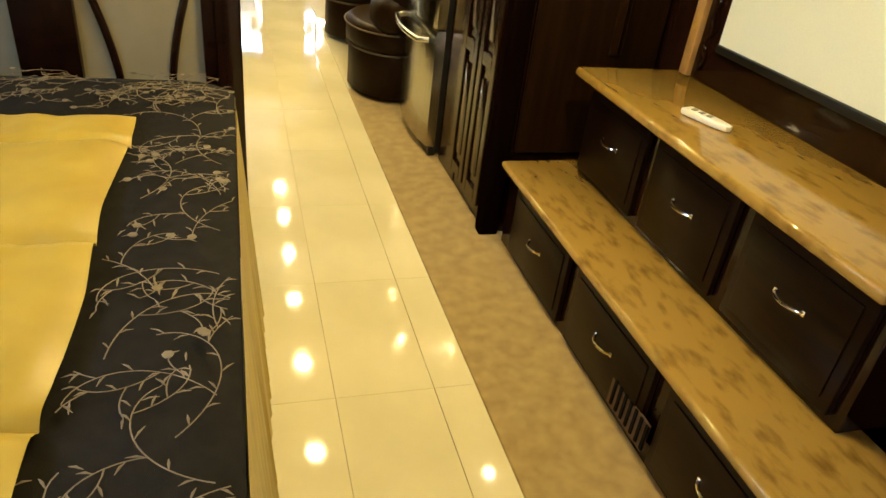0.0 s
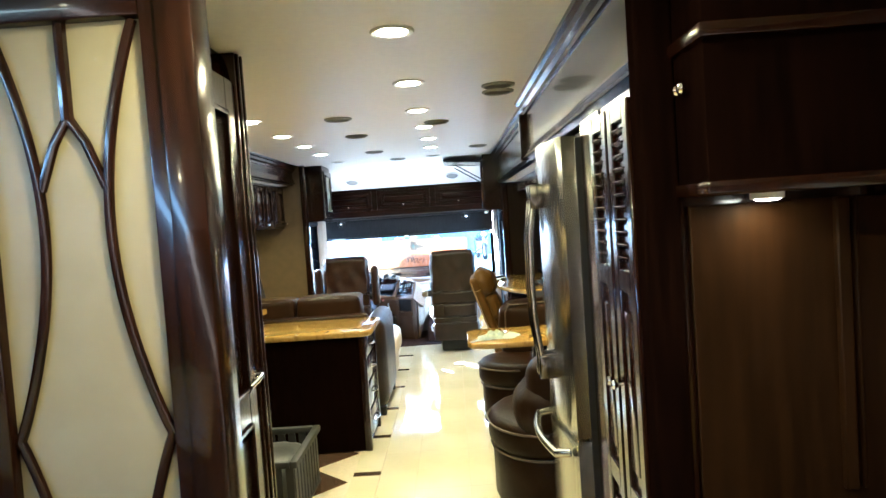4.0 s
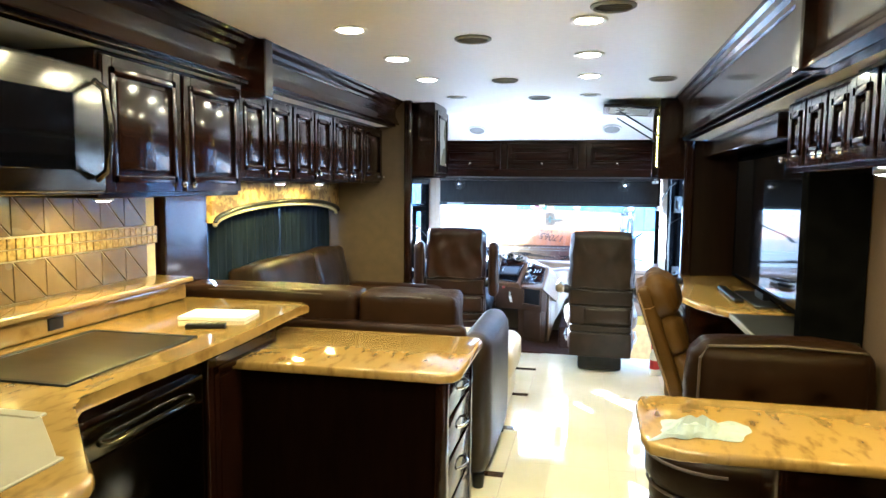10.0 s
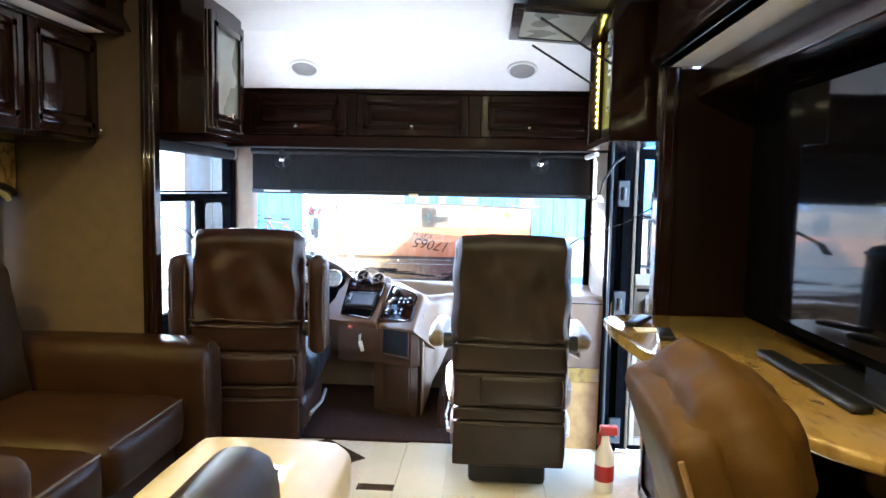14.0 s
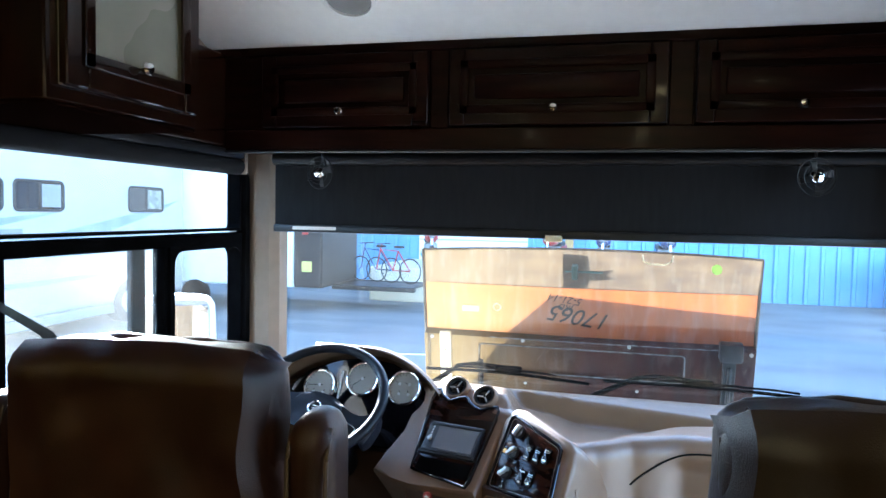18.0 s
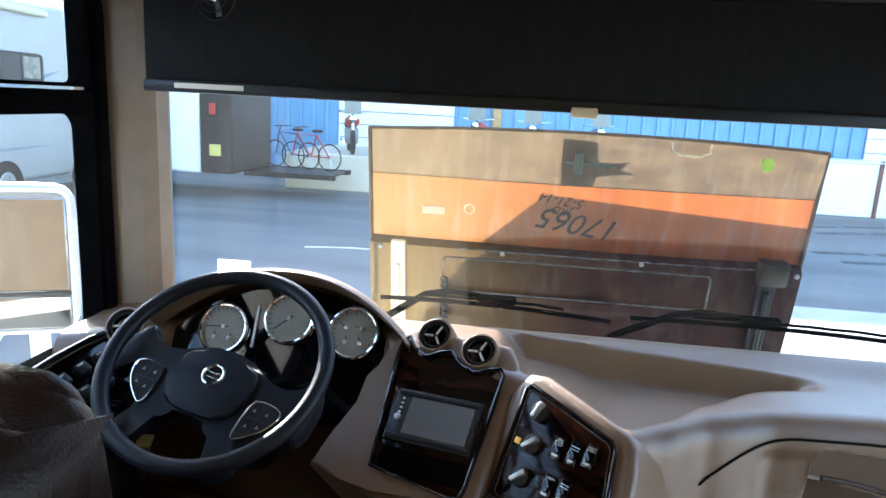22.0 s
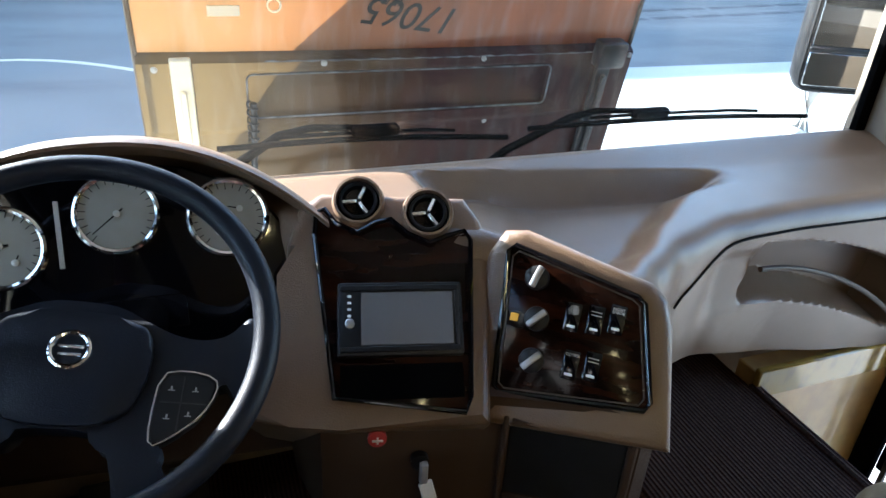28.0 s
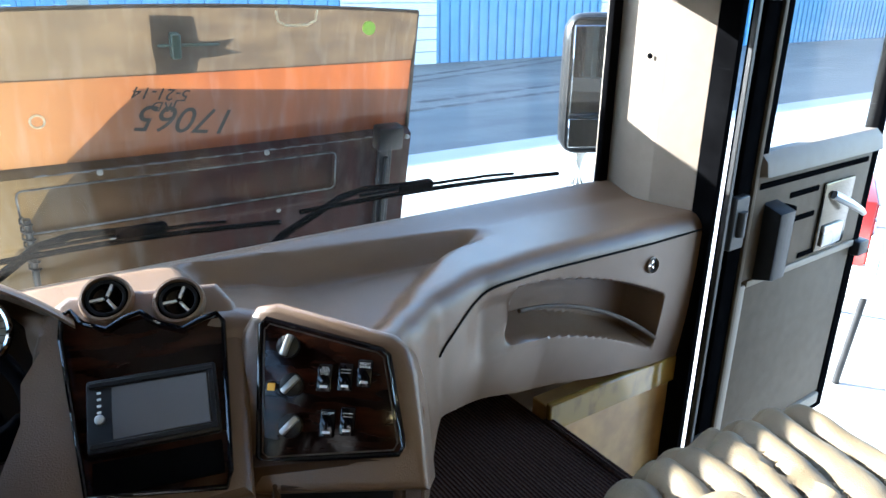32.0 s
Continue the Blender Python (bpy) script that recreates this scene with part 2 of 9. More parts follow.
BED_DARK = material("black_bedspread", (0.006, 0.005, 0.004), 0.8, second=(0.011, 0.009, 0.007), scale=30, bump=0.5, bump_scale=600, spec=0.15)
VINE = material("beige_embroidery", (0.20, 0.155, 0.092), 0.6, second=(0.13, 0.098, 0.056), scale=40)
CREAM = material("cream_frosted_panel", (0.27, 0.235, 0.145), 0.42, second=(0.25, 0.215, 0.13), scale=9)
SHADE_C = material("cream_roller_shade", (0.78, 0.72, 0.55), 0.8, second=(0.74, 0.68, 0.51), scale=120, bump=0.2, bump_scale=900)
VENT_B = material("brown_vent_plastic", (0.085, 0.045, 0.018), 0.5, second=(0.065, 0.034, 0.014), scale=20)
GILT = material("gold_wood_trim", (0.45, 0.27, 0.09), 0.35, second=(0.33, 0.18, 0.06), scale=14, coat=0.3)
SHADE_B = material("black_woven_shade", (0.008, 0.008, 0.009), 0.85, spec=0.2, second=(0.012, 0.012, 0.013), scale=10, stretch=(6, 1, 1), bump=0.4, bump_scale=1500)
LEATHER_S = material("pale_seat_cover", (0.16, 0.120, 0.066), 0.6, second=(0.12, 0.088, 0.046), scale=9, bump=0.4, bump_scale=300)
DASH = material("taupe_dash_plastic", (0.146, 0.089, 0.051), 0.32, spec=0.65, second=(0.162, 0.100, 0.058), scale=14, bump=0.45, bump_scale=420)
DASH_D = material("brown_dash_plastic", (0.048, 0.027, 0.016), 0.5, spec=0.25, second=(0.057, 0.033, 0.020), scale=14, bump=0.35, bump_scale=900)
BURL = material("burl_dash_wood", (0.0035, 0.0014, 0.0010), 0.12, coat=0.12, spec=0.12, second=(0.032, 0.0095, 0.0038), scale=8, detail=12, stretch=(1.2, 1.5, 7), spread=(0.42, 0.75), rough_var=0.03)
DOOR_BEIGE = material("door_inner_panel", (0.092, 0.066, 0.042), 0.6, spec=0.15, second=(0.108, 0.078, 0.051), scale=20, bump=0.2, bump_scale=600)
DARK = material("dark_grey_plastic", (0.015, 0.015, 0.0145), 0.5, second=(0.023, 0.023, 0.022), scale=10)
DIAL = material("dial_face", (0.27, 0.255, 0.22), 0.5, second=(0.24, 0.225, 0.19), scale=20)
INK = material("black_ink", (0.006, 0.006, 0.006), 0.7, spec=0.05)
SILVER = material("silver_plastic", (0.45, 0.44, 0.42), 0.3, 0.6)
PILLAR = material("beige_pillar_trim", (0.22, 0.172, 0.125), 0.6, second=(0.24, 0.19, 0.14), scale=20, bump=0.2, bump_scale=700)
# Cherry wood darkened and stripped of gloss, for undersides and faces in shade.
WOOD_SHADED = material("shaded_cherry_wood", (0.0028, 0.0012, 0.0008), 0.6, spec=0.0, second=(0.0055, 0.0022, 0.0014), scale=5, stretch=(9, 9, 0.9))
COOK = material("dark_cooktop_stone", (0.014, 0.009, 0.006), 0.30, spec=0.25, second=(0.035, 0.022, 0.013), scale=5, stretch=(1, 4, 1))
GELCOAT = material("silver_white_gelcoat", (0.42, 0.40, 0.375), 0.35, spec=0.3, second=(0.37, 0.355, 0.335), scale=2)
SINK = material("ivory_sink", (0.36, 0.32, 0.23), 0.3, second=(0.33, 0.29, 0.20), scale=6)
WHITE = material("white_paint", (0.78, 0.77, 0.74), 0.35, second=(0.72, 0.71, 0.68), scale=6)
PAPER = material("white_paper", (0.82, 0.82, 0.80), 0.7)
THIN_PAPER = material("thin_white_paper", (0.8, 0.8, 0.8), 0.7)
for m_, c_, k_ in ((THIN_PAPER, (0.85, 0.85, 0.85, 1), 0.6), (SHADE_C, (0.78, 0.62, 0.30, 1), 0.3)):
    tp_, mp_ = m_.node_tree.nodes.new("ShaderNodeBsdfTranslucent"), m_.node_tree.nodes.new("ShaderNodeMixShader")
    tp_.inputs[0].default_value, mp_.inputs[0].default_value = c_, k_
    m_.node_tree.links.new(m_.node_tree.nodes["Principled BSDF"].outputs[0], mp_.inputs[1])
    m_.node_tree.links.new(tp_.outputs[0], mp_.inputs[2])
    m_.node_tree.links.new(mp_.outputs[0], m_.node_tree.nodes["Material Output"].inputs[0])
CLOTH = material("pale_blue_cloth", (0.25, 0.30, 0.33), 0.9, second=(0.33, 0.38, 0.41), scale=30, bump=0.4, bump_scale=500)
RED = material("red_plastic", (0.36, 0.022, 0.018), 0.4)
GREY = material("grey_plastic", (0.20, 0.20, 0.19), 0.5, second=(0.24, 0.24, 0.23), scale=10)
MOSAIC = material("mosaic_tile", (0.24, 0.16, 0.035), 0.2, second=(0.40, 0.29, 0.09), scale=60, spread=(0.45, 0.55))
WALL_TILE = material("tan_wall_tile", (0.165, 0.115, 0.055), 0.25, second=(0.125, 0.085, 0.04), scale=9, vary=0.08)
# Grey base stands in for the bright reflection on the dark glass.
SCREEN = material("navigation_screen", (0.10, 0.105, 0.115), 0.05, spec=1.0, coat=0.8, rough_var=0.01)
FROST = material("frosted_glass", (0.19, 0.186, 0.142), 0.28, second=(0.22, 0.215, 0.165), scale=8)
CURTAIN = material("blue_grey_blind", (0.007, 0.012, 0.026), 0.8, spec=0.03, second=(0.013, 0.020, 0.040), scale=3, stretch=(1, 12, 1))
TINTED = clear_glass("tinted_glass", (0.30, 0.34, 0.38))


def dusty_glass(name, film, tint=(0.90, 0.93, 0.93)):
    """Clear glass under a thin uneven film of road dust that catches the sun."""
    m = clear_glass(name, tint)
    nt = m.node_tree
    old = nt.nodes["Material Output"].inputs[0].links[0].from_socket
    tc, nz, mr, tl, mx = (nt.nodes.new(k) for k in ("ShaderNodeTexCoord", "ShaderNodeTexNoise", "ShaderNodeMapRange", "ShaderNodeBsdfTranslucent", "ShaderNodeMixShader"))
    nz.inputs["Scale"].default_value, nz.inputs["Detail"].default_value = 3.0, 9
    mr.inputs[1].default_value, mr.inputs[2].default_value = 0.3, 0.7
    mr.inputs[3].default_value, mr.inputs[4].default_value = film * 0.6, film * 1.4
    tl.inputs[0].default_value = (0.78, 0.76, 0.70, 1)
    nt.links.new(tc.outputs["Object"], nz.inputs["Vector"])
    nt.links.new(nz.outputs[0], mr.inputs[0])
    nt.links.new(mr.outputs[0], mx.inputs[0])
    nt.links.new(old, mx.inputs[1])
    nt.links.new(tl.outputs[0], mx.inputs[2])
    nt.links.new(mx.outputs[0], nt.nodes["Material Output"].inputs[0])
    return m


DUSTY = dusty_glass("dusty_windshield_glass", 0.0036)
DUSTY_SIDE = dusty_glass("dusty_side_glass", 0.006)
DOOR_GLASS = dusty_glass("dusty_door_glass", 0.006, (0.84, 0.87, 0.88))
SCREEN_MESH = dusty_glass("insect_screen_mesh", 0.022)
LAMP = glow("lamp_lens", (1.0, 0.86, 0.55), 2.5)
LED = glow("led_dot", (1.0, 0.85, 0.15), 1.2)
AMBER = glow("amber_lamp", (1.0, 0.55, 0.05), 0.03, (0.5, 0.3, 0.05))
LED_TAPE = glow("led_tape", (1.0, 0.72, 0.02), 0.07, (0.5, 0.4, 0.1))
ASPHALT = material("asphalt", (0.115, 0.117, 0.112), 0.9, second=(0.165, 0.166, 0.158), scale=0.6, detail=12, stretch=(0.5, 1.6, 1), bump=0.5, bump_scale=150, spec=0.3)
SWOOSH = material("grey_blue_swoosh", (0.20, 0.225, 0.25), 0.4, second=(0.27, 0.295, 0.32), scale=1.5)
TYRE_MARK = material("worn_tyre_mark", (0.060, 0.061, 0.060), 0.9, second=(0.105, 0.106, 0.102), scale=4, detail=10, spec=0.2)
SIDING = material("blue_metal_siding", (0.10, 0.26, 0.42), 0.5, second=(0.13, 0.30, 0.46), scale=2)
FIBRE = material("orange_brown_fibreglass", (0.30, 0.078, 0.016), 0.45, second=(0.21, 0.054, 0.013), stretch=(3, 1, 0.5), detail=12, scale=3, bump=0.3, bump_scale=60)
FIBRE_T = material("dusty_tan_fibreglass", (0.095, 0.062, 0.034), 0.6, second=(0.058, 0.038, 0.023), stretch=(1, 1, 3), detail=12, scale=9, bump=0.5, bump_scale=90)
FIBRE_L = material("red_brown_resin_box", (0.036, 0.0100, 0.0075), 0.5, spec=0.18, second=(0.018, 0.0060, 0.0050), detail=12, scale=7, stretch=(2.2, 1, 0.5), spread=(0.40, 0.70), bump=0.5, bump_scale=60)
FIBRE_D = material("shade_plate_resin", (0.035, 0.014, 0.010), 0.45, spec=0.2, second=(0.07, 0.035, 0.028), scale=10, detail=12, stretch=(1.6, 1, 0.55), spread=(0.45, 0.75), bump=0.5, bump_scale=60)


def translucent_resin(m, pale, amount, dust):
    """Sun shines through the thin sheet, whose sunlit left is also coloured paler; grey dust lies in patches on it."""
    nt = m.node_tree
    b = nt.nodes["Principled BSDF"]
    tc, sp, tx, nz, mr, m1, m2, tl, mx = (nt.nodes.new(k) for k in ("ShaderNodeTexCoord", "ShaderNodeSeparateXYZ", "ShaderNodeMapRange", "ShaderNodeTexNoise", "ShaderNodeMapRange", "ShaderNodeMix", "ShaderNodeMix", "ShaderNodeBsdfTranslucent", "ShaderNodeMixShader"))
    nz.inputs["Scale"].default_value, nz.inputs["Detail"].default_value = 14.0, 12
    mr.inputs[1].default_value, mr.inputs[2].default_value, mr.inputs[4].default_value = 0.50, 0.78, dust
    nt.links.new(tc.outputs["Object"], sp.inputs[0])
    vm = nt.nodes.new("ShaderNodeVectorMath")
    vm.operation = "MULTIPLY"
    vm.inputs[1].default_value = (2.2, 1.0, 0.45)
    nt.links.new(tc.outputs["Object"], vm.inputs[0])
    nt.links.new(vm.outputs[0], nz.inputs["Vector"])
    nt.links.new(nz.outputs[0], mr.inputs[0])
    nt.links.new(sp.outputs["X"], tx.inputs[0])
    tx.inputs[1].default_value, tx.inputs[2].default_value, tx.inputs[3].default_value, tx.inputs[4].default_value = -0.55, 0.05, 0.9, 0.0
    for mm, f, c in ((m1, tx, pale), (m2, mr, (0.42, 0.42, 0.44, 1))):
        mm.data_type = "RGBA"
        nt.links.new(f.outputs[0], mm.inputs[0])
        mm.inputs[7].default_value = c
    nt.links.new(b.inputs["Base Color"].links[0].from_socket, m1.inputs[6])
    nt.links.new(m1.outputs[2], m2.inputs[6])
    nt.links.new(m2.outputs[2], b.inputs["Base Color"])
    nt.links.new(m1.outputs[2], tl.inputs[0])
    mx.inputs[0].default_value = amount
    nt.links.new(b.outputs[0], mx.inputs[1])
    nt.links.new(tl.outputs[0], mx.inputs[2])
    nt.links.new(mx.outputs[0], nt.nodes["Material Output"].inputs[0])


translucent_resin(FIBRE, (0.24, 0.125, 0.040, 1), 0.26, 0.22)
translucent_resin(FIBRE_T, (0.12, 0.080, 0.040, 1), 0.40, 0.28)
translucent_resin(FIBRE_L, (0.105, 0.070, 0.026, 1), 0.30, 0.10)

# ---- builders ----
BASE = {}


def thing(name, at=(0, 0, 0), label="", category="", group=""):
    ob = new(name)
    ob.location = at
    BASE[ob.name] = Vector(at)
    return tagged(ob, label, category, group)


def part(name, bm, mat, parent=None, label="", smooth=True):
    """Links a bmesh, given in the coordinates in which its thing is built, as one mesh."""
    me = bpy.data.meshes.new(name)
    base = BASE.get(parent.name, Vector()) if parent else Vector()
    if base.length:
        bmesh.ops.translate(bm, vec=-base, verts=bm.verts)
    bmesh.ops.recalc_face_normals(bm, faces=bm.faces)
    bm.to_mesh(me)
    bm.free()
    for m in (mat if isinstance(mat, (list, tuple)) else (mat,)):
        me.materials.append(m)
    if smooth:
        me.shade_smooth()
        me.set_sharp_from_angle(angle=radians(38))
    ob = new(name, me)
    BASE[ob.name] = base
    if parent:
        ob.parent = parent
    return tagged(ob, label) if label else ob


def structure(name, bm, mat, label="", category="", smooth=False):
    ob = part(name, bm, mat, None, "", smooth)
    return tagged(ob, label, category, "", "structure")


def box(lo, hi, bevel=0.003, segs=1, bm=None):
    bm = bm or bmesh.new()
    lo, hi = Vector(lo), Vector(hi)
    got = bmesh.ops.create_cube(bm, size=1.0, matrix=Matrix.Translation((lo + hi) / 2) @ Matrix.Diagonal((*(hi - lo), 1)))
    if bevel:
        b = min(bevel, min(hi - lo) * 0.45)
        edges = list({e for v in got["verts"] for e in v.link_edges})
        bmesh.ops.bevel(bm, geom=edges, offset=b, segments=segs, affect="EDGES", profile=0.5)
    return bm


def boxes(items, bevel=0.003, segs=1):
    bm = bmesh.new()
    for lo, hi in items:
        box(lo, hi, bevel, segs, bm)
    return bm


def turned(bm, m):
    bmesh.ops.transform(bm, matrix=m, verts=bm.verts)
    return bm


def cyl(p, q, r, r2=None, segs=20, bm=None):
    bm = bm or bmesh.new()
    p, q = Vector(p), Vector(q)
    d = q - p
    m = Matrix.Translation((p + q) / 2) @ d.to_track_quat("Z", "Y").to_matrix().to_4x4()
    bmesh.ops.create_cone(bm, cap_ends=True, segments=segs, radius1=r, radius2=r if r2 is None else r2, depth=d.length, matrix=m)
    return bm


def ring(c, axis, R, r, segs=36, sides=10, bm=None, arc=360.0, flat=1.0):
    """A torus round axis."""
    bm = bm or bmesh.new()
    m = Matrix.Translation(c) @ Vector(axis).to_track_quat("Z", "Y").to_matrix().to_4x4()
    rows = []
    full = arc >= 360
    for i in range(segs + (0 if full else 1)):
        a = radians(arc) * i / segs
        rows.append([bm.verts.new(m @ Vector(((R + r * math.cos(b)) * math.cos(a), (R + r * math.cos(b)) * math.sin(a), r * flat * math.sin(b)))) for b in (2 * math.pi * j / sides for j in range(sides))])
    for i in range(segs):
        A, B = rows[i], rows[(i + 1) % len(rows)]
        for j in range(sides):
            bm.faces.new((A[j], A[(j + 1) % sides], B[(j + 1) % sides], B[j]))
    return bm


def lathe(profile, c, axis=(0, 0, 1), segs=28, bm=None):
    """profile: (radius, height) pairs from one end to the other."""
    bm = bm or bmesh.new()
    m = Matrix.Translation(c) @ Vector(axis).to_track_quat("Z", "Y").to_matrix().to_4x4()
    rows = []
    for r, h in profile:
        rows.append([bm.verts.new(m @ Vector((r * math.cos(a), r * math.sin(a), h))) for a in (2 * math.pi * j / segs for j in range(segs))])
    for A, B in zip(rows, rows[1:]):
        for j in range(segs):
            bm.faces.new((A[j], A[(j + 1) % segs], B[(j + 1) % segs], B[j]))
    bm.faces.new(rows[0])
    bm.faces.new(rows[-1])
    return bm


def sweep(pts, r, sides=8, bm=None, flat=1.0, close=False, up=(0, 0, 1)):
    """A tube along points; r is one radius or one for each point."""
    bm = bm or bmesh.new()
    pts = [Vector(p) for p in pts]
    n = len(pts)
    rows = []
    for i, p in enumerate(pts):
        d = (pts[(i + 1) % n] - pts[i - 1]) if close else (pts[min(i + 1, n - 1)] - pts[max(i - 1, 0)])
        d.normalize()
        u = Vector(up)
        if abs(d.dot(u)) > 0.95:
            u = Vector((1, 0, 0)) if abs(d.x) < 0.9 else Vector((0, 1, 0))
        a = d.cross(u).normalized()
        b = a.cross(d).normalized()
        rr = r[i] if isinstance(r, (list, tuple)) else r
        rows.append([bm.verts.new(p + a * rr * math.cos(k) + b * rr * flat * math.sin(k)) for k in (2 * math.pi * j / sides for j in range(sides))])
    for i in range(n if close else n - 1):
        A, B = rows[i], rows[(i + 1) % n]
        for j in range(sides):
            bm.faces.new((A[j], A[(j + 1) % sides], B[(j + 1) % sides], B[j]))
    if not close:
        bm.faces.new(rows[0])
        bm.faces.new(rows[-1])
    return bm


def prism(pts, axis, a, b, bevel=0.003, segs=1, bm=None):
    """A polygon in the two other axes, in order, drawn out along axis from a to b."""
    bm = bm or bmesh.new()
    k = "xyz".index(axis)

    def put(p, v):
        q = list(p)
        q.insert(k, v)
        return bm.verts.new(q)
    A = [put(p, a) for p in pts]
    B = [put(p, b) for p in pts]
    n = len(pts)
    faces = [bm.faces.new(A), bm.faces.new(B)] + [bm.faces.new((A[i], A[(i + 1) % n], B[(i + 1) % n], B[i])) for i in range(n)]
    if bevel:
        edges = list(faces[0].edges) + list(faces[1].edges)
        bmesh.ops.bevel(bm, geom=edges, offset=bevel, segments=segs, affect="EDGES", profile=0.5)
    return bm


def cushion(lo, hi, r=0.05, puff=0.02, n=8, wrinkle=0.0, seed=0, bm=None):
    """A stuffed block: rounded edges, bulging faces, slight creases."""
    bm = bm or bmesh.new()
    lo, hi = Vector(lo), Vector(hi)
    c, h = (lo + hi) / 2, (hi - lo) / 2
    got = bmesh.ops.create_cube(bm, size=2.0)
    edges = list({e for v in got["verts"] for e in v.link_edges})
    bmesh.ops.subdivide_edges(bm, edges=edges, cuts=n, use_grid_fill=True)
    r = min(r, min(h) * 0.98)
    for v in bm.verts:
        if v.tag:
            continue
        u = v.co.copy()
        # closer spacing towards the edges
        u = Vector([math.copysign(abs(t) ** 0.75, t) for t in u])
        p = Vector([u[i] * h[i] for i in range(3)])
        core = Vector([max(-h[i] + r, min(h[i] - r, p[i])) for i in range(3)])
        d = p - core
        if d.length > 1e-6:
            p = core + d.normalized() * r
        k = [1 - t * t for t in u]
        big = max(range(3), key=lambda i: abs(u[i]))
        o = [i for i in range(3) if i != big]
        p[big] += math.copysign(puff * k[o[0]] * k[o[1]], u[big])
        q = c + p
        if wrinkle:
            w = noise.noise(Vector((q.x * 9 + seed, q.y * 9, q.z * 9))) + 0.5 * noise.noise(Vector((q.x * 24, q.y * 24 + seed, q.z * 24)))
            q += v.normal * 0 + (q - c).normalized() * w * wrinkle
        v.co = q
        v.tag = True
    return bm


def panel_door(name, lo, hi, axis, out, parent, mat=None, raised=True, inset=0.055, thick=0.022, center=None, label=""):
    """A framed cabinet door flat in the plane of axis; out: which way it faces (+1 or -1)."""
    mat = mat or WOOD
    k = "xyz".index(axis)
    a, b = [i for i in range(3) if i != k]
    base = lo[k]

    def blk(a0, a1, b0, b1, d0, d1):
        l, h = [0, 0, 0], [0, 0, 0]
        l[a], h[a], l[b], h[b] = a0, a1, b0, b1
        l[k], h[k] = sorted((base + out * d0, base + out * d1))
        return tuple(l), tuple(h)
    A0, A1, B0, B1 = lo[a], hi[a], lo[b], hi[b]
    door = part(name, box(*blk(A0, A1, B0, B1, 0, thick * 0.45), 0.001), center or mat, parent, label)
    i = inset
    frame_bm = boxes([blk(A0, A0 + i, B0, B1, 0, thick), blk(A1 - i, A1, B0, B1, 0, thick), blk(A0 + i, A1 - i, B0, B0 + i, 0, thick), blk(A0 + i, A1 - i, B1 - i, B1, 0, thick)], 0.003)
    j = i * 0.72
    boxes_bm = [blk(A0 + j, A0 + i + 0.012, B0 + j, B1 - j, thick, thick + 0.005), blk(A1 - i - 0.012, A1 - j, B0 + j, B1 - j, thick, thick + 0.005), blk(A0 + j, A1 - j, B0 + j, B0 + i + 0.012, thick, thick + 0.005), blk(A0 + j, A1 - j, B1 - i - 0.012, B1 - j, thick, thick + 0.005)]
    part("door_frame", frame_bm, mat, door)
    part("moulding", boxes(boxes_bm, 0.0035, 2), mat, door)
    if raised and not center:
        part("raised_panel", box(*blk(A0 + i + 0.03, A1 - i - 0.03, B0 + i + 0.03, B1 - i - 0.03, thick * 0.3, thick * 0.95), 0.009, 2), mat, door)
    return door


def knob(p, axis, parent, r=0.013, mat=None):
    return part("knob", lathe([(0.005, 0), (0.005, 0.010), (r * 0.8, 0.014), (r, 0.020), (r * 0.8, 0.026), (r * 0.3, 0.028)], p, axis, 14), mat or CHROME, parent)


def bow_handle(p, q, out, parent, lift=0.028, r=0.005, mat=None):
    """A curved drawer pull from p to q that stands out along out."""
    p, q, o = Vector(p), Vector(q), Vector(out)
    pts = [p + (q - p) * t + o * lift * math.sin(math.pi * t) ** 0.6 for t in [i / 12 for i in range(13)]]
    return part("handle", sweep(pts, r, 8), mat or CHROME, parent)

# ---- structure ----
H = 2.13                     # ceiling
XL, XR = -1.2, 1.2           # side walls of the cab
SL, SR = -1.70, 1.62         # walls of the slide-outs
structure("floor", boxes([((-2.2, -1.3, -0.10), (1.75, 8.88, -0.006)), ((-1.2, 8.88, -0.10), (1.2, 9.42, -0.006)), ((-1.2, 9.42, -0.10), (0.665, 10.45, -0.006))], 0), GROUT, "cream grout bed under the floor tiles", "floor")
structure("carpet_strip", box((0.72, 0.4, -0.006), (1.12, 4.95, 0.006), 0.003), CARPET_T, "tan carpet strip beside the polished tiles", "carpet")
cab_carpet = bmesh.new()
box((-1.2, 9.43, -0.006), (0.66, 10.40, 0.010), 0.003, 1, cab_carpet)
box((0.20, 9.62, 0.0), (0.66, 10.38, 0.20), 0.02, 3, cab_carpet)
structure("cab_carpet", cab_carpet, CARPET_B, "dark brown ribbed carpet of the driving cab", "carpet")
ceil = bmesh.new()
box((-1.75, -1.3, H), (1.75, 9.25, H + 0.05), 0, 1, ceil)
prism([(9.25, H), (9.55, H - 0.03), (9.80, H - 0.11), (10.10, H - 0.24), (10.45, H - 0.24), (10.45, H + 0.05), (9.25, H + 0.05)], "x", -1.2, 1.2, 0, 1, ceil)
structure("ceiling", ceil, CEIL, "white padded vinyl ceiling curving down to the front", "ceiling")
structure("slide_ceiling", box((1.10, 4.55, 1.80), (SR + 0.02, 8.80, 1.84), 0.002), CEIL, "white ceiling of the slide-out room", "ceiling")
structure("slide_ceiling_left", box((SL - 0.02, 3.9, 1.92), (-1.12, 8.80, 1.96), 0.002), CEIL, "white ceiling of the slide-out room", "ceiling")
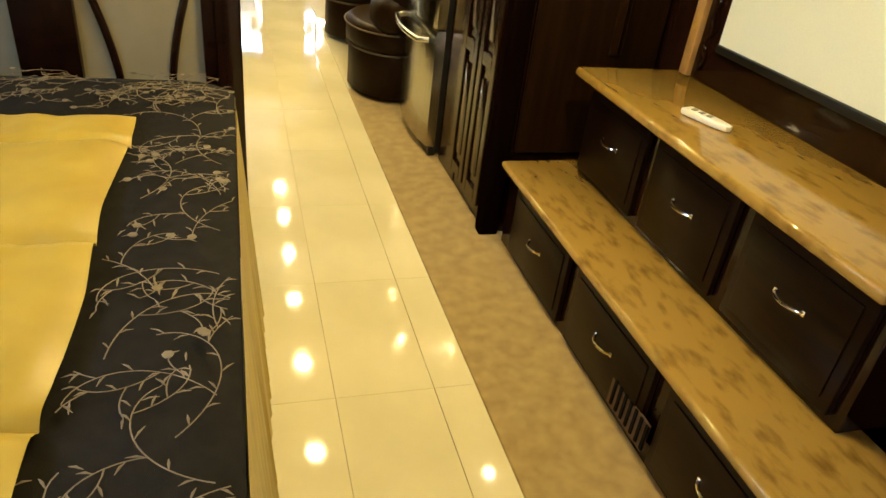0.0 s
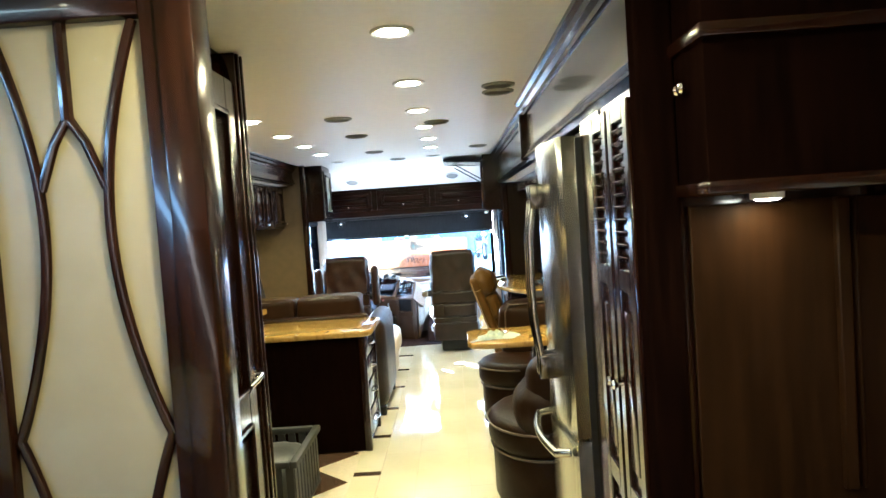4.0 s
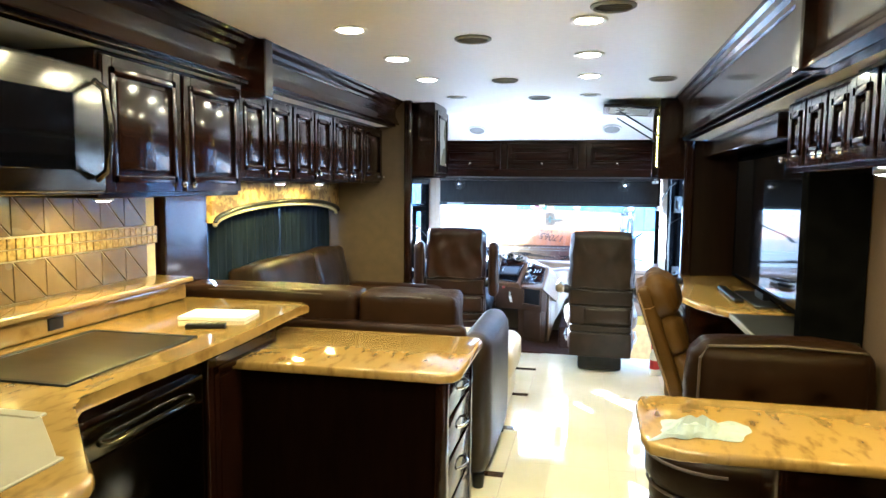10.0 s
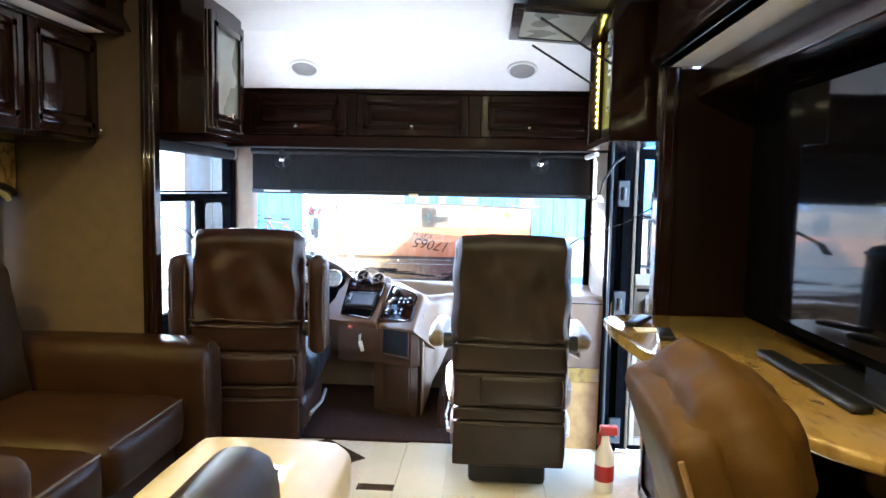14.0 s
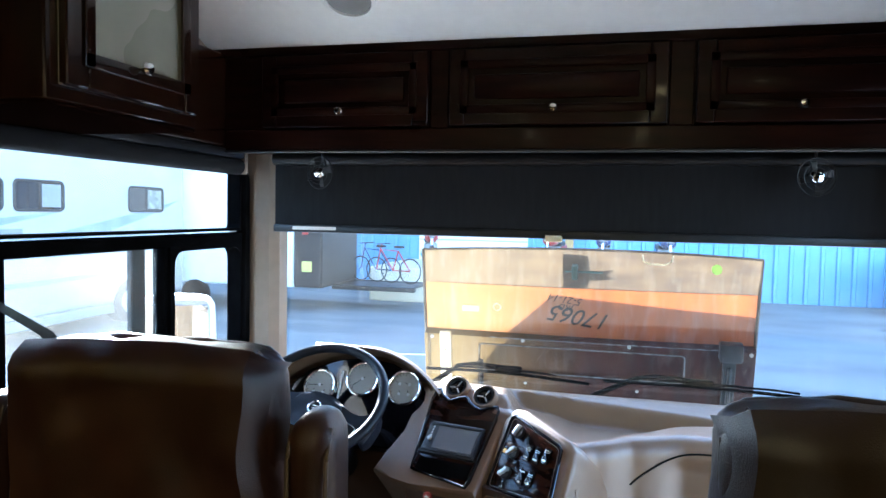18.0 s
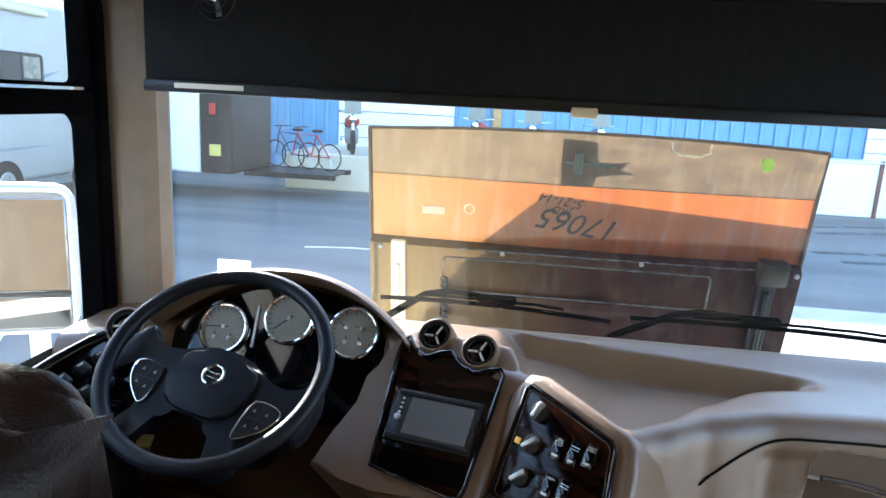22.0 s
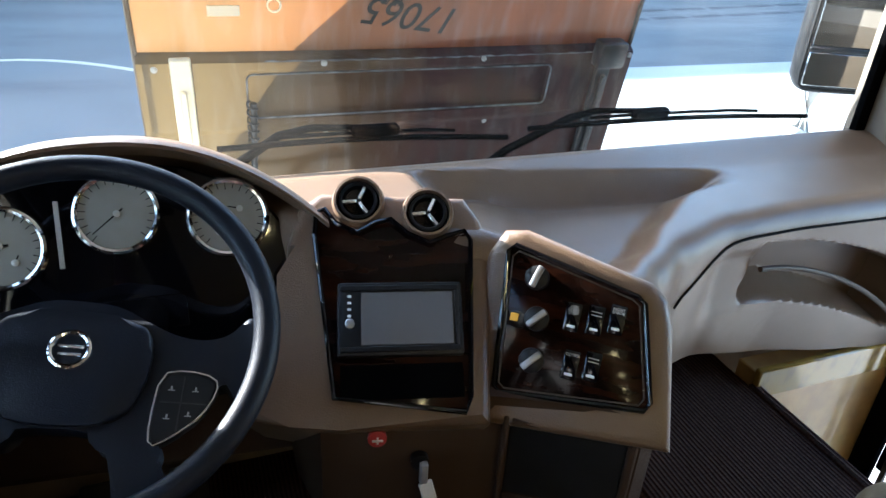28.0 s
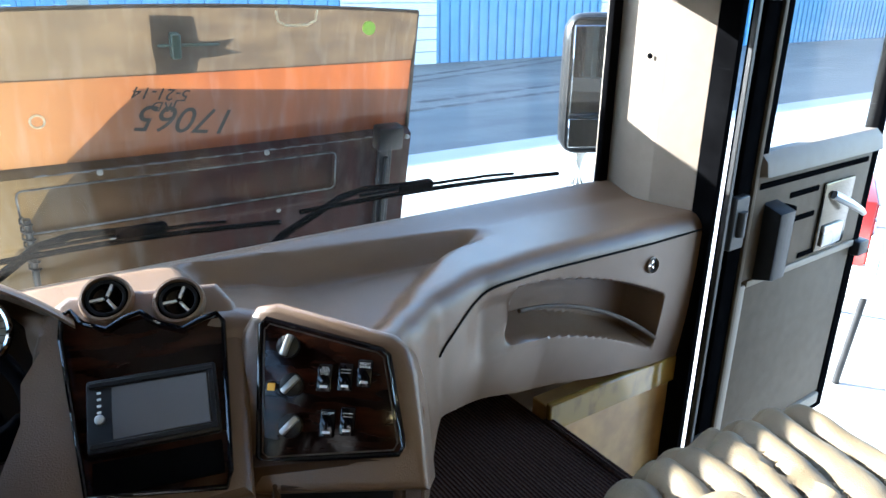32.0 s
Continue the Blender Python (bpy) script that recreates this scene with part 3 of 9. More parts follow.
# back and bedroom
structure("wall_back", box((-2.2, -1.36, 0), (1.75, -1.3, H), 0), TAN_WALL, "tan vinyl back wall of the bedroom", "wall")
structure("wall_bedroom_left", box((-2.26, -1.3, 0), (-2.2, 3.0, H), 0), TAN_WALL, "tan vinyl bedroom wall", "wall")
structure("wall_bedroom_right", boxes([((1.68, -1.3, 0), (1.74, 1.55, H)), ((1.68, 2.78, 0), (1.74, 4.6, H)), ((1.68, 1.55, 0), (1.74, 2.78, 0.86)), ((1.68, 1.55, 1.57), (1.74, 2.78, H))], 0), WOOD, "dark wood bedroom wall with a window", "wall")
# slide-out rooms
structure("wall_slide_left", boxes([((SL - 0.06, 3.0, 0), (SL, 6.92, H)), ((SL - 0.06, 8.82, 0), (SL, 8.882, H)), ((SL - 0.06, 6.92, 0), (SL, 8.82, 0.84)), ((SL - 0.06, 6.92, 1.36), (SL, 8.82, H))], 0), TAN_WALL, "tan vinyl wall of the slide-out room", "wall")
structure("wall_slide_right", box((SR, 4.55, 0), (SR + 0.06, 8.90, H), 0), TAN_WALL, "tan vinyl wall of the slide-out room", "wall")
structure("wall_slide_end_left", box((SL, 8.856, 0), (-1.02, 8.882, H - 0.002), 0.004), BROWN_WALL, "dark tan vinyl end panel of the slide-out room", "wall")
structure("wall_slide_end_right", box((1.19, 8.82, 0), (SR, 8.88, 1.80), 0.004), PANEL_D, "dark brown end panel of the slide-out room", "wall")
# driving cab
WY0, WY1, WZ0, WZ1 = 9.06, 10.330, 0.605, 1.52
structure("wall_left", boxes([((XL - 0.06, 8.884, -0.3), (XL, WY0, H)), ((XL - 0.06, WY1, -0.3), (XL, 10.45, H)), ((XL - 0.06, WY0, -0.3), (XL, WY1, WZ0)), ((XL - 0.06, WY0, WZ1), (XL, WY1, H))], 0), PILLAR, "beige cab wall round the driver's window", "wall")
structure("wall_right_rear", box((XR, 8.88, -0.7), (XR + 0.06, 9.12, H), 0), PILLAR, "beige cab wall behind the entry door", "wall")
structure("wall_right", boxes([((XR, 10.125, -0.7), (XR + 0.06, 10.45, H)), ((XR, 9.12, 1.62), (XR + 0.06, 10.125, H))], 0), SEAL, "black cab wall round the entry door", "wall")
structure("wall_front", boxes([((XL, 10.40, -0.7), (XR, 10.46, 0.66)), ((XL, 10.40, 1.62), (XR, 10.46, H)), ((XL, 10.40, 0.66), (-1.08, 10.46, 1.62)), ((1.13, 10.40, 0.66), (XR, 10.46, 1.62))], 0), PILLAR, "beige wall round the windshield", "wall")
structure("pillar_left", prism([(-1.2, 10.335), (-1.15, 10.335), (-1.10, 10.345), (-1.065, 10.365), (-1.05, 10.395), (-1.2, 10.395)], "z", 0.62, 1.60, 0.004), PILLAR, "beige padded windshield pillar", "pillar")
pr_ = structure("pillar_right", prism([(1.198, 10.10), (1.14, 10.10), (1.125, 10.15), (1.105, 10.22), (1.10, 10.395), (1.198, 10.395)], "z", -0.5, 1.60, 0.004), PILLAR, "beige padded windshield pillar", "pillar")
part("rivet_strip", box((1.166, 10.090, 0.70), (1.197, 10.0985, 1.60), 0.002), STEEL, pr_, "dull metal strip with rivets")
for k in range(7):
    part("rivet", lathe([(0.004, 0), (0.0035, 0.002), (0.001, 0.003)], (1.174, 10.090, 0.74 + 0.13 * k), (0, -1, 0), 8), SILVER, pr_)
part("screw_cap", lathe([(0.008, 0), (0.007, 0.002), (0.002, 0.003)], (1.096, 10.262, 1.082), (-1, -0.3, 0), 12), SEAL, pr_)

structure("trim_upper_left", box((XL + 0.001, 9.425, 1.56), (-1.13, 10.095, H - 0.26), 0.004), WOOD, "dark wood panel above the driver's window", "trim")
# windshield
ws = structure("windshield", box((-1.08, 10.405, 0.66), (1.13, 10.411, 1.62), 0), DUSTY, "large clear windshield", "windshield")
ws.visible_shadow = False
part("gasket", boxes([((1.062, 10.372, 0.70), (1.099, 10.394, 1.61))], 0.006, 2), SEAL, ws, "black rubber gasket")
lw = structure("window_1", boxes([((XL - 0.045, WY0 + 0.03, 1.25), (XL - 0.040, WY1 - 0.03, WZ1 - 0.02)), ((XL - 0.045, WY0 + 0.03, WZ0 + 0.02), (XL - 0.040, WY1 - 0.03, 1.22))], 0), DUSTY_SIDE, "driver's side window with sliding panes in a black frame", "window")
lw.visible_shadow = False


def rounded(y0, y1, z0, z1, r, n=5):
    pts = []
    for cy, cz, a0 in ((y1 - r, z1 - r, 0), (y0 + r, z1 - r, 90), (y0 + r, z0 + r, 180), (y1 - r, z0 + r, 270)):
        for i in range(n + 1):
            a = radians(a0 + 90 * i / n)
            pts.append((cy + r * math.cos(a), cz + r * math.sin(a)))
    return pts


fr = [Vector((XL + 0.004, y, z)) for y, z in rounded(WY0 + 0.01, WY1 - 0.01, WZ0 + 0.01, WZ1, 0.09, 7)]
part("window_frame", sweep(fr, 0.021, 8, None, 1.4, True, (1, 0, 0)), SEAL, lw, "black rubber-lined frame")
part("window_seal", sweep([p + Vector((0.018, 0, 0)) for p in fr], 0.010, 8, None, 1.0, True, (1, 0, 0)), SEAL, lw)
part("lower_trim", box((XL + 0.001, 8.90, 0.30), (XL + 0.012, 10.32, WZ0 + 0.005), 0.004), SEAL, lw, "black trim below the window")
part("transom", box((XL - 0.045, WY0, 1.215), (XL + 0.012, WY1, 1.255), 0.008, 2), SEAL, lw)
for yb in (9.25, 9.86):
    part("mullion", box((XL - 0.045, yb - 0.011, WZ0 + 0.02), (XL + 0.002, yb + 0.011, 1.22), 0.004), SEAL, lw)
part("sliding_frame", box((XL - 0.050, 9.735, WZ0 + 0.02), (XL - 0.030, 9.80, 1.22), 0.004), DARK, lw, "dark grey sliding pane frame")


def pane_frame(y0, y1, z0, z1, w, r, x0, x1):
    """A flat frame round a pane, square outside and rounded inside."""
    bm = bmesh.new()
    inner = rounded(y0 + w, y1 - w, z0 + w, z1 - w, r, 7)
    cy, cz = (y0 + y1) / 2, (z0 + z1) / 2
    outer = []
    for y, z in inner:
        dy, dz = y - cy, z - cz
        k_ = min((y1 - cy) / max(1e-6, abs(dy)), (z1 - cz) / max(1e-6, abs(dz)))
        outer.append((cy + dy * k_, cz + dz * k_))
    loops = [[bm.verts.new((x, *p)) for p in pts] for x, pts in ((x0, inner), (x1, inner), (x1, outer), (x0, outer))]
    for A, B in zip(loops, loops[1:] + loops[:1]):
        for q in range(len(A)):
            bm.faces.new((A[q], A[(q + 1) % len(A)], B[(q + 1) % len(A)], B[q]))
    return bm


part("fixed_pane_frame", pane_frame(9.866, WY1 - 0.014, WZ0 + 0.010, 1.225, 0.024, 0.045, XL - 0.046, XL + 0.010), SEAL, lw)
part("upper_pane_frame", pane_frame(WY0 + 0.014, WY1 - 0.014, 1.245, WZ1, 0.026, 0.018, XL - 0.046, XL + 0.008), SEAL, lw)
part("insect_screen", box((XL - 0.030, WY0 + 0.03, WZ0 + 0.02), (XL - 0.028, 9.855, 1.22), 0), SCREEN_MESH, lw, "fine grey insect screen over the sliding pane").visible_shadow = False
part("sill_track", boxes([((XL - 0.04, WY0 + 0.03, WZ0 + 0.030), (XL + 0.0, 9.868, WZ0 + 0.040)), ((XL - 0.015, WY0 + 0.03, WZ0 + 0.04), (XL - 0.006, 9.868, WZ0 + 0.055)), ((XL + 0.002, WY0 + 0.03, WZ0 + 0.036), (XL + 0.008, 9.868, WZ0 + 0.050))], 0.001), SILVER, lw, "silver sliding track")
bw = structure("window_2", box((SL - 0.035, 6.92, 0.84), (SL - 0.030, 8.82, 1.36), 0), TINTED, "tinted living room window with blinds half drawn", "window")
part("window_frame", boxes([((SL - 0.04, 6.90, 0.82), (SL + 0.012, 6.95, 1.38)), ((SL - 0.04, 8.79, 0.82), (SL + 0.012, 8.84, 1.38)), ((SL - 0.04, 6.95, 0.82), (SL + 0.012, 8.79, 0.86)), ((SL - 0.04, 6.95, 1.34), (SL + 0.012, 8.79, 1.38)), ((SL - 0.04, 7.85, 0.86), (SL + 0.008, 7.89, 1.34))], 0.004), BLACK, bw)

# soffits with crown mouldings


def soffit(name, x, out, y0, y1, z0, label):
    s = structure(name, box((min(x, x - out * 0.05), y0, z0), (max(x, x - out * 0.05), y1, H - 0.001), 0.002), WOOD_H, label, "trim")
    prof = [(0, -0.005), (0.012, -0.005), (0.016, -0.020), (0.030, -0.034), (0.034, -0.050), (0.046, -0.060), (0.050, -0.075), (0, -0.075)]
    for n, zz, k in (("crown_moulding", H, 1.0), ("bead_moulding", z0 + 0.075, 0.62)):
        pts = [(x + out * (a if n != "crown_moulding" else 0.05 - a) * k, zz + b * (1 if n == "crown_moulding" else 0.8)) for a, b in prof]
        if n == "crown_moulding":
            pts = [(x, H - 0.002), (x + out * 0.06, H - 0.002), (x + out * 0.056, H - 0.016), (x + out * 0.038, H - 0.024), (x + out * 0.032, H - 0.044), (x + out * 0.014, H - 0.056), (x + out * 0.010, H - 0.072), (x, H - 0.075)]
        part(n, prism(pts, "y", y0, y1, 0), WOOD_H, s)
    return s


soffit("trim_right_front", 1.10, -1, 5.66, 8.84, 1.80, "dark glossy wood soffit with crown moulding")
soffit("trim_right_back", 1.06, -1, 3.05, 5.62, 1.78, "dark glossy wood soffit above the refrigerator")
soffit("trim_left_front", -1.10, 1, 6.54, 8.86, 1.92, "dark glossy wood soffit with crown moulding")
soffit("trim_left_back", -1.12, 1, 3.85, 6.46, 1.92, "dark glossy wood soffit above the kitchen")
structure("trim_post_left", box((-1.16, 6.46, 1.86), (-1.03, 6.54, H - 0.001), 0.006, 2), WOOD, "dark wood joint block in the soffit", "trim")
structure("trim_post_right", box((1.02, 5.60, 1.79), (1.12, 5.68, 2.06), 0.006, 2), WOOD, "dark wood joint block in the soffit", "trim")
for n, x0, x1, y0, y1 in (("slide_trim_left", -1.02, -0.962, 8.82, 8.88), ("slide_trim_right", 1.12, 1.19, 8.80, 8.876)):
    s = structure(n, box((x0, y0, 0), (x1, y1, H - 0.001), 0.006, 2), WOOD, "tall dark wood trim at the end of the slide-out", "trim")
    part("bead", boxes([((x0 + 0.012, y0 - 0.008, 0), (x0 + 0.024, y0, H - 0.01)), ((x1 - 0.024, y0 - 0.008, 0), (x1 - 0.012, y0, H - 0.01))], 0.003), WOOD, s)

# ---- ceiling fittings ----
# (0.75, 1.75) is an unseen lamp, added to brighten the dressers.
LAMPS = [(0.42, 3.85), (0.42, 4.76), (0.42, 5.61), (0.43, 6.36), (0.43, 7.10), (0.43, 7.80), (-0.58, 4.77), (-0.59, 5.60), (-0.58, 6.36), (-0.57, 7.06), (-0.58, 7.79), (0.30, 2.6), (0.75, 1.75), (-1.0, 1.2), (0.43, 8.70), (-0.57, 8.70)]
UNLIT = {(0.43, 8.70), (-0.57, 8.70)}


def ceiling_lamp(x, y, lit=True):
    t = thing("recessed_ceiling_lamp", (x, y, H), "small round recessed lamp glowing warm in the ceiling" if lit else "small round recessed lamp in the ceiling", "lamp", "ceiling lamps")
    part("trim_ring", lathe([(0.075, 0), (0.078, -0.004), (0.072, -0.010), (0.056, -0.007), (0.054, 0)], (x, y, H), (0, 0, 1), 24), WHITE, t)
    part("lens", lathe([(0.053, -0.002), (0.045, -0.009), (0.02, -0.012), (0.002, -0.0125)], (x, y, H), (0, 0, 1), 20), LAMP if lit else FROST, t)
    if lit:
        a = new("lamp_light", bpy.data.lights.new("lamp_light", "AREA"))
        a.data.shape, a.data.size, a.data.energy, a.data.color = "DISK", 0.09, LAMP_W * (2.0 if y < 3 and x > 0 else 0.55 if x < -0.5 else 1.0), WARM
        a.location = (x, y, H - 0.02)


LAMP_W = 0.28
for x, y in LAMPS:
    ceiling_lamp(x, y, (x, y) not in UNLIT)


def ceiling_vent(x, y, rx):
    t = thing("ceiling_vent", (x, y, H), "round brown ceiling air vent", "vent", "ceiling vents")
    part("rim", lathe([(rx, 0), (rx, -0.006), (rx * 0.86, -0.012), (rx * 0.80, -0.006), (rx * 0.80, 0)], (x, y, H), (0, 0, 1), 28), GREY, t)
    for k in range(-2, 3):
        w = math.sqrt(max(0.0, (rx * 0.78) ** 2 - (k * rx * 0.3) ** 2))
        part("slat", turned(box((-w, -0.006, -0.002), (w, 0.006, 0.001), 0.0005), pose(x, y + k * rx * 0.3, H - 0.006, 35)), GREY, t)


for x, y in ((-0.08, 5.74), (-0.09, 6.64), (0.86, 4.98), (0.87, 5.16), (0.52, 6.16), (0.87, 7.98), (-0.1, 7.9), (0.05, 8.8), (-0.75, 4.75)):
    ceiling_vent(x, y, 0.085)
hatch = thing("ceiling_air_unit", (-0.83, 5.48, H), "square brown ceiling air grille", "vent")
part("grille_frame", boxes([((-0.98, 5.33, H - 0.02), (-0.68, 5.36, H)), ((-0.98, 5.60, H - 0.02), (-0.68, 5.63, H)), ((-0.98, 5.36, H - 0.02), (-0.95, 5.60, H)), ((-0.71, 5.36, H - 0.02), (-0.68, 5.60, H))], 0.004), GREY, hatch)
for i in range(8):
    part("slat", box((-0.95, 5.372 + i * 0.029, H - 0.014), (-0.71, 5.388 + i * 0.029, H - 0.006), 0.001), GREY, hatch)


def speaker(x, y, z, tilt):
    t = thing("ceiling_speaker", (0, 0, 0), "round white speaker grille in the sloping ceiling", "speaker", "ceiling speakers")
    part("rim", lathe([(0.085, 0), (0.085, -0.008), (0.072, -0.010), (0.070, -0.004)], (0, 0, 0), (0, 0, 1), 28), WHITE, t)
    part("grille", lathe([(0.070, -0.004), (0.05, -0.009), (0.001, -0.010)], (0, 0, 0), (0, 0, 1), 24), GREY, t)
    t.matrix_basis = pose(x, y, z, tilt)


for x in (-0.61, 0.62):
    speaker(x, 9.90, H - 0.155, -23)

# ---- bedroom ----
bed = thing("bed", (-0.9, 1.7, 0), "bed with a gold satin cover and a black embroidered border", "bed")
part("bed_base", box((-2.15, 0.55, 0.0), (-0.05, 2.70, 0.42), 0.02), WOOD, bed)
part("mattress", cushion((-2.15, 0.50, 0.40), (-0.0, 2.72, 0.735), 0.16, 0.015, 8), BED_DARK, bed)


def sheet(x0, x1, y0, y1, z, nx, ny, amp, sx, sy, thick=0.012):
    """A softly rumpled cover."""
    bm = bmesh.new()
    g = []
    for i in range(nx + 1):
        row = []
        for j in range(ny + 1):
            x, y = x0 + (x1 - x0) * i / nx, y0 + (y1 - y0) * j / ny
            e = min(i, nx - i, j, ny - j) / 2.0
            w = noise.noise(Vector((x * sx, y * sy, 3.1))) * amp + noise.noise(Vector((x * sx * 3, y * sy * 3, 7.7))) * amp * 0.35
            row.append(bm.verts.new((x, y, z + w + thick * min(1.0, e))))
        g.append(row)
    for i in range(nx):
        for j in range(ny):
            bm.faces.new((g[i][j], g[i + 1][j], g[i + 1][j + 1], g[i][j + 1]))
    return bm


def drape(pts_top, drop, out, waves, amp, n=120):
    """A gathered skirt hanging from a line."""
    bm = bmesh.new()
    a, b = Vector(pts_top[0]), Vector(pts_top[1])
    o = Vector(out)
    cols = []
    for i in range(n + 1):
        t = i / n
        p = a.lerp(b, t)
        col = []
        for k in range(7):
            s = k / 6
            w = math.sin(t * waves * 2 * math.pi + 1.3 * math.sin(t * 9)) * amp * s + 0.4 * amp * s * math.sin(t * waves * 4.7 * math.pi)
            col.append(bm.verts.new(p + o * (0.012 + 0.05 * s + w) - Vector((0, 0, drop * s))))
        cols.append(col)
    for A, B in zip(cols, cols[1:]):
        for k in range(6):
            bm.faces.new((A[k], B[k], B[k + 1], A[k + 1]))
    return bm


def gold_edge(y):
    """Aisle-side edge of the gold throw, slightly wavy."""
    return -0.207 + 0.007 * math.sin(y * 9.0)


bc = sheet(-2.1, 0.035, 0.52, 2.78, 0.745, 60, 60, 0.006, 2.5, 2.5, 0.018)
for v in bc.verts:      # rounded foot corner
    dx, dy = v.co.x - (0.035 - 0.17), v.co.y - (2.78 - 0.17)
    if dx > 0 and dy > 0:
        d = math.hypot(dx, dy)
        m_ = max(dx, dy)
        if d > 1e-6:
            v.co.x, v.co.y = 0.035 - 0.17 + dx * m_ / d, 2.78 - 0.17 + dy * m_ / d
part("border_cover", bc, BED_DARK, bed, "black cover embroidered with vines")
gc = sheet(-2.1, -0.225, 0.52, 2.37, 0.766, 90, 150, 0.007, 4.5, 1.6, 0.012)
for v in gc.verts:
    x, y = v.co.x, v.co.y
    v.co.x = -2.1 + (x + 2.1) * (gold_edge(y) + 2.1) / 1.875
    q = abs(((y - 0.85 + 0.02 * math.sin(x * 7)) / 0.45) % 1.0 - 0.5) * 2
    v.co.z += 0.022 * (1 - (1 - min(1.0, (1 - q) * 7)) ** 2) - 0.006 + 0.020 * abs(noise.noise(Vector((x * 9, y * 5, 1)))) * (0.35 + 0.65 * q)
part("gold_cover", gc, GOLD, bed, "quilted gold satin throw")
part("bed_skirt", drape(((0.03, 0.52, 0.755), (0.02, 2.62, 0.755)), 0.745, (1, 0, 0), 26, 0.010), GOLD, bed, "gathered gold satin skirt")
part("foot_board", cushion((-1.2, 2.70, 0.0), (-0.14, 2.80, 0.74), 0.03, 0.005, 6), BED_DARK, bed)
vb = bmesh.new()
rnd = random.Random(4)


def on_border(x, y):
    return (x > gold_edge(y) + 0.012 or y > 2.395) and x < 0.025 and 0.55 < y < 2.75 and (x - 0.025 + 0.17) ** 2 + (y - 2.60) ** 2 < 0.17 ** 2 or (on_straight(x, y))


def on_straight(x, y):
    return (x > gold_edge(y) + 0.012 or y > 2.395) and x < 0.025 and 0.55 < y < 2.75 and not (x > -0.13 and y > 2.61)


def leaf(x, y, a, l):
    if on_border(x, y):
        c, d = math.cos(a), math.sin(a)
        sweep([(x, y, 0.776), (x + l * 0.5 * c, y + l * 0.5 * d, 0.7785), (x + l * c, y + l * d, 0.776)], [0.0005, 0.0020, 0.0005], 4, vb, 0.5)


def vine(x, y, a, length, curl, depth=0):
    step, run, n = 0.012, [], int(length / 0.012)
    for i in range(n):
        if on_border(x, y):
            run.append((x, y, 0.7765))
        x, y = x + step * math.cos(a), y + step * math.sin(a)
        a += curl * (0.45 + 1.5 * (i / n) ** 2)
        if i % 3 == 1:
            leaf(x, y, a + 0.8 * (1 if i % 2 else -1), 0.018 + 0.008 * rnd.random())
        if depth < 2 and i in (n // 3, (2 * n) // 3):
            vine(x, y, a + (1.0 if i % 2 else -1.0), length * 0.55, -curl * 1.5, depth + 1)
    if len(run) > 3:
        sweep(run, 0.0011, 4, vb, 0.7)
        if depth == 2 and rnd.random() < 0.6:
            lathe([(0.002, 0), (0.008, 0.001), (0.009, 0.003), (0.003, 0.004)], run[-1], (0, 0, 1), 6, vb)


for k in range(15):
    vine(0.0, 0.60 + k * 0.15, 2.3 + 0.5 * math.sin(k * 1.9), 0.26, -0.14 * (-1) ** k)
for k in range(20):
    vine(0.0 - k * 0.10, 2.72 - 0.02 * (k % 3), 3.9 + 0.4 * math.sin(k * 1.1), 0.24, 0.14 * (-1) ** k)
for k in range(13):
    vine(-0.10 + 0.06 * math.sin(k * 2.1), 0.62 + k * 0.165, 1.35 + 0.6 * math.sin(k * 1.3), 0.30, 0.13 * (-1) ** k)
for k in range(13):
    vine(-0.12 - k * 0.15, 2.60 + 0.05 * math.sin(k * 1.7), 2.8 + 0.4 * math.sin(k), 0.28, 0.13 * (-1) ** k)
part("embroidery", vb, VINE, bed, "beige embroidered vines and buds")["kind"] = "stuff"
hb = thing("headboard", (-2.15, 1.7, 0.4), "dark padded headboard of the bed", "headboard")
part("panel", cushion((-2.20, 0.6, 0.42), (-2.15, 2.7, 1.35), 0.02, 0.01, 6), LEATHER, hb)


def drawer(parent, y0, y1, z0, z1, x, name="drawer"):
    """A drawer front that faces -x."""
    d = part(name, box((x - 0.020, y0, z0), (x, y1, z1), 0.004, 2), DRAWER, parent)
    part("inner_panel", boxes([((x - 0.026, y0 + 0.03, z0 + 0.03), (x - 0.018, y1 - 0.03, z1 - 0.03))], 0.006, 2), DRAWER, d)
    zc, yc = z0 + (z1 - z0) * 0.55, (y0 + y1) / 2
    bow_handle((x - 0.022, yc - 0.05, zc), (x - 0.022, yc + 0.05, zc), (-1, 0, 0), d)
    for yy in (yc - 0.05, yc + 0.05):
        part("backplate", box((x - 0.029, yy - 0.006, zc - 0.008), (x - 0.024, yy + 0.006, zc + 0.008), 0.002), CHROME, d)
    return d


low = thing("low_dresser", (1.25, 2.0, 0), "low dark wood drawer bench with a golden stone top", "dresser")
part("body", box((1.10, 0.60, 0.0), (1.40, 2.985, 0.345), 0.003), WOOD, low)
part("top", box((1.045, 0.58, 0.345), (1.42, 2.99, 0.378), 0.012, 3), STONE, low, "golden brown mottled stone top")
for i, y in enumerate((0.65, 1.22, 1.79, 2.36)):
    drawer(low, y, y + 0.50, 0.035, 0.325, 1.10)
vent = part("heater_vent", box((1.074, 1.74, 0.05), (1.086, 1.95, 0.15), 0.003), VENT_B, low, "brown floor-level heater grille")
for i in range(7):
    part("slat", box((1.068, 1.735 + i * 0.030, 0.065), (1.074, 1.747 + i * 0.030, 0.155), 0.001), INK, vent)
high = thing("tall_dresser", (1.5, 2.1, 0.0), "dark wood chest of drawers with a golden stone top", "dresser")
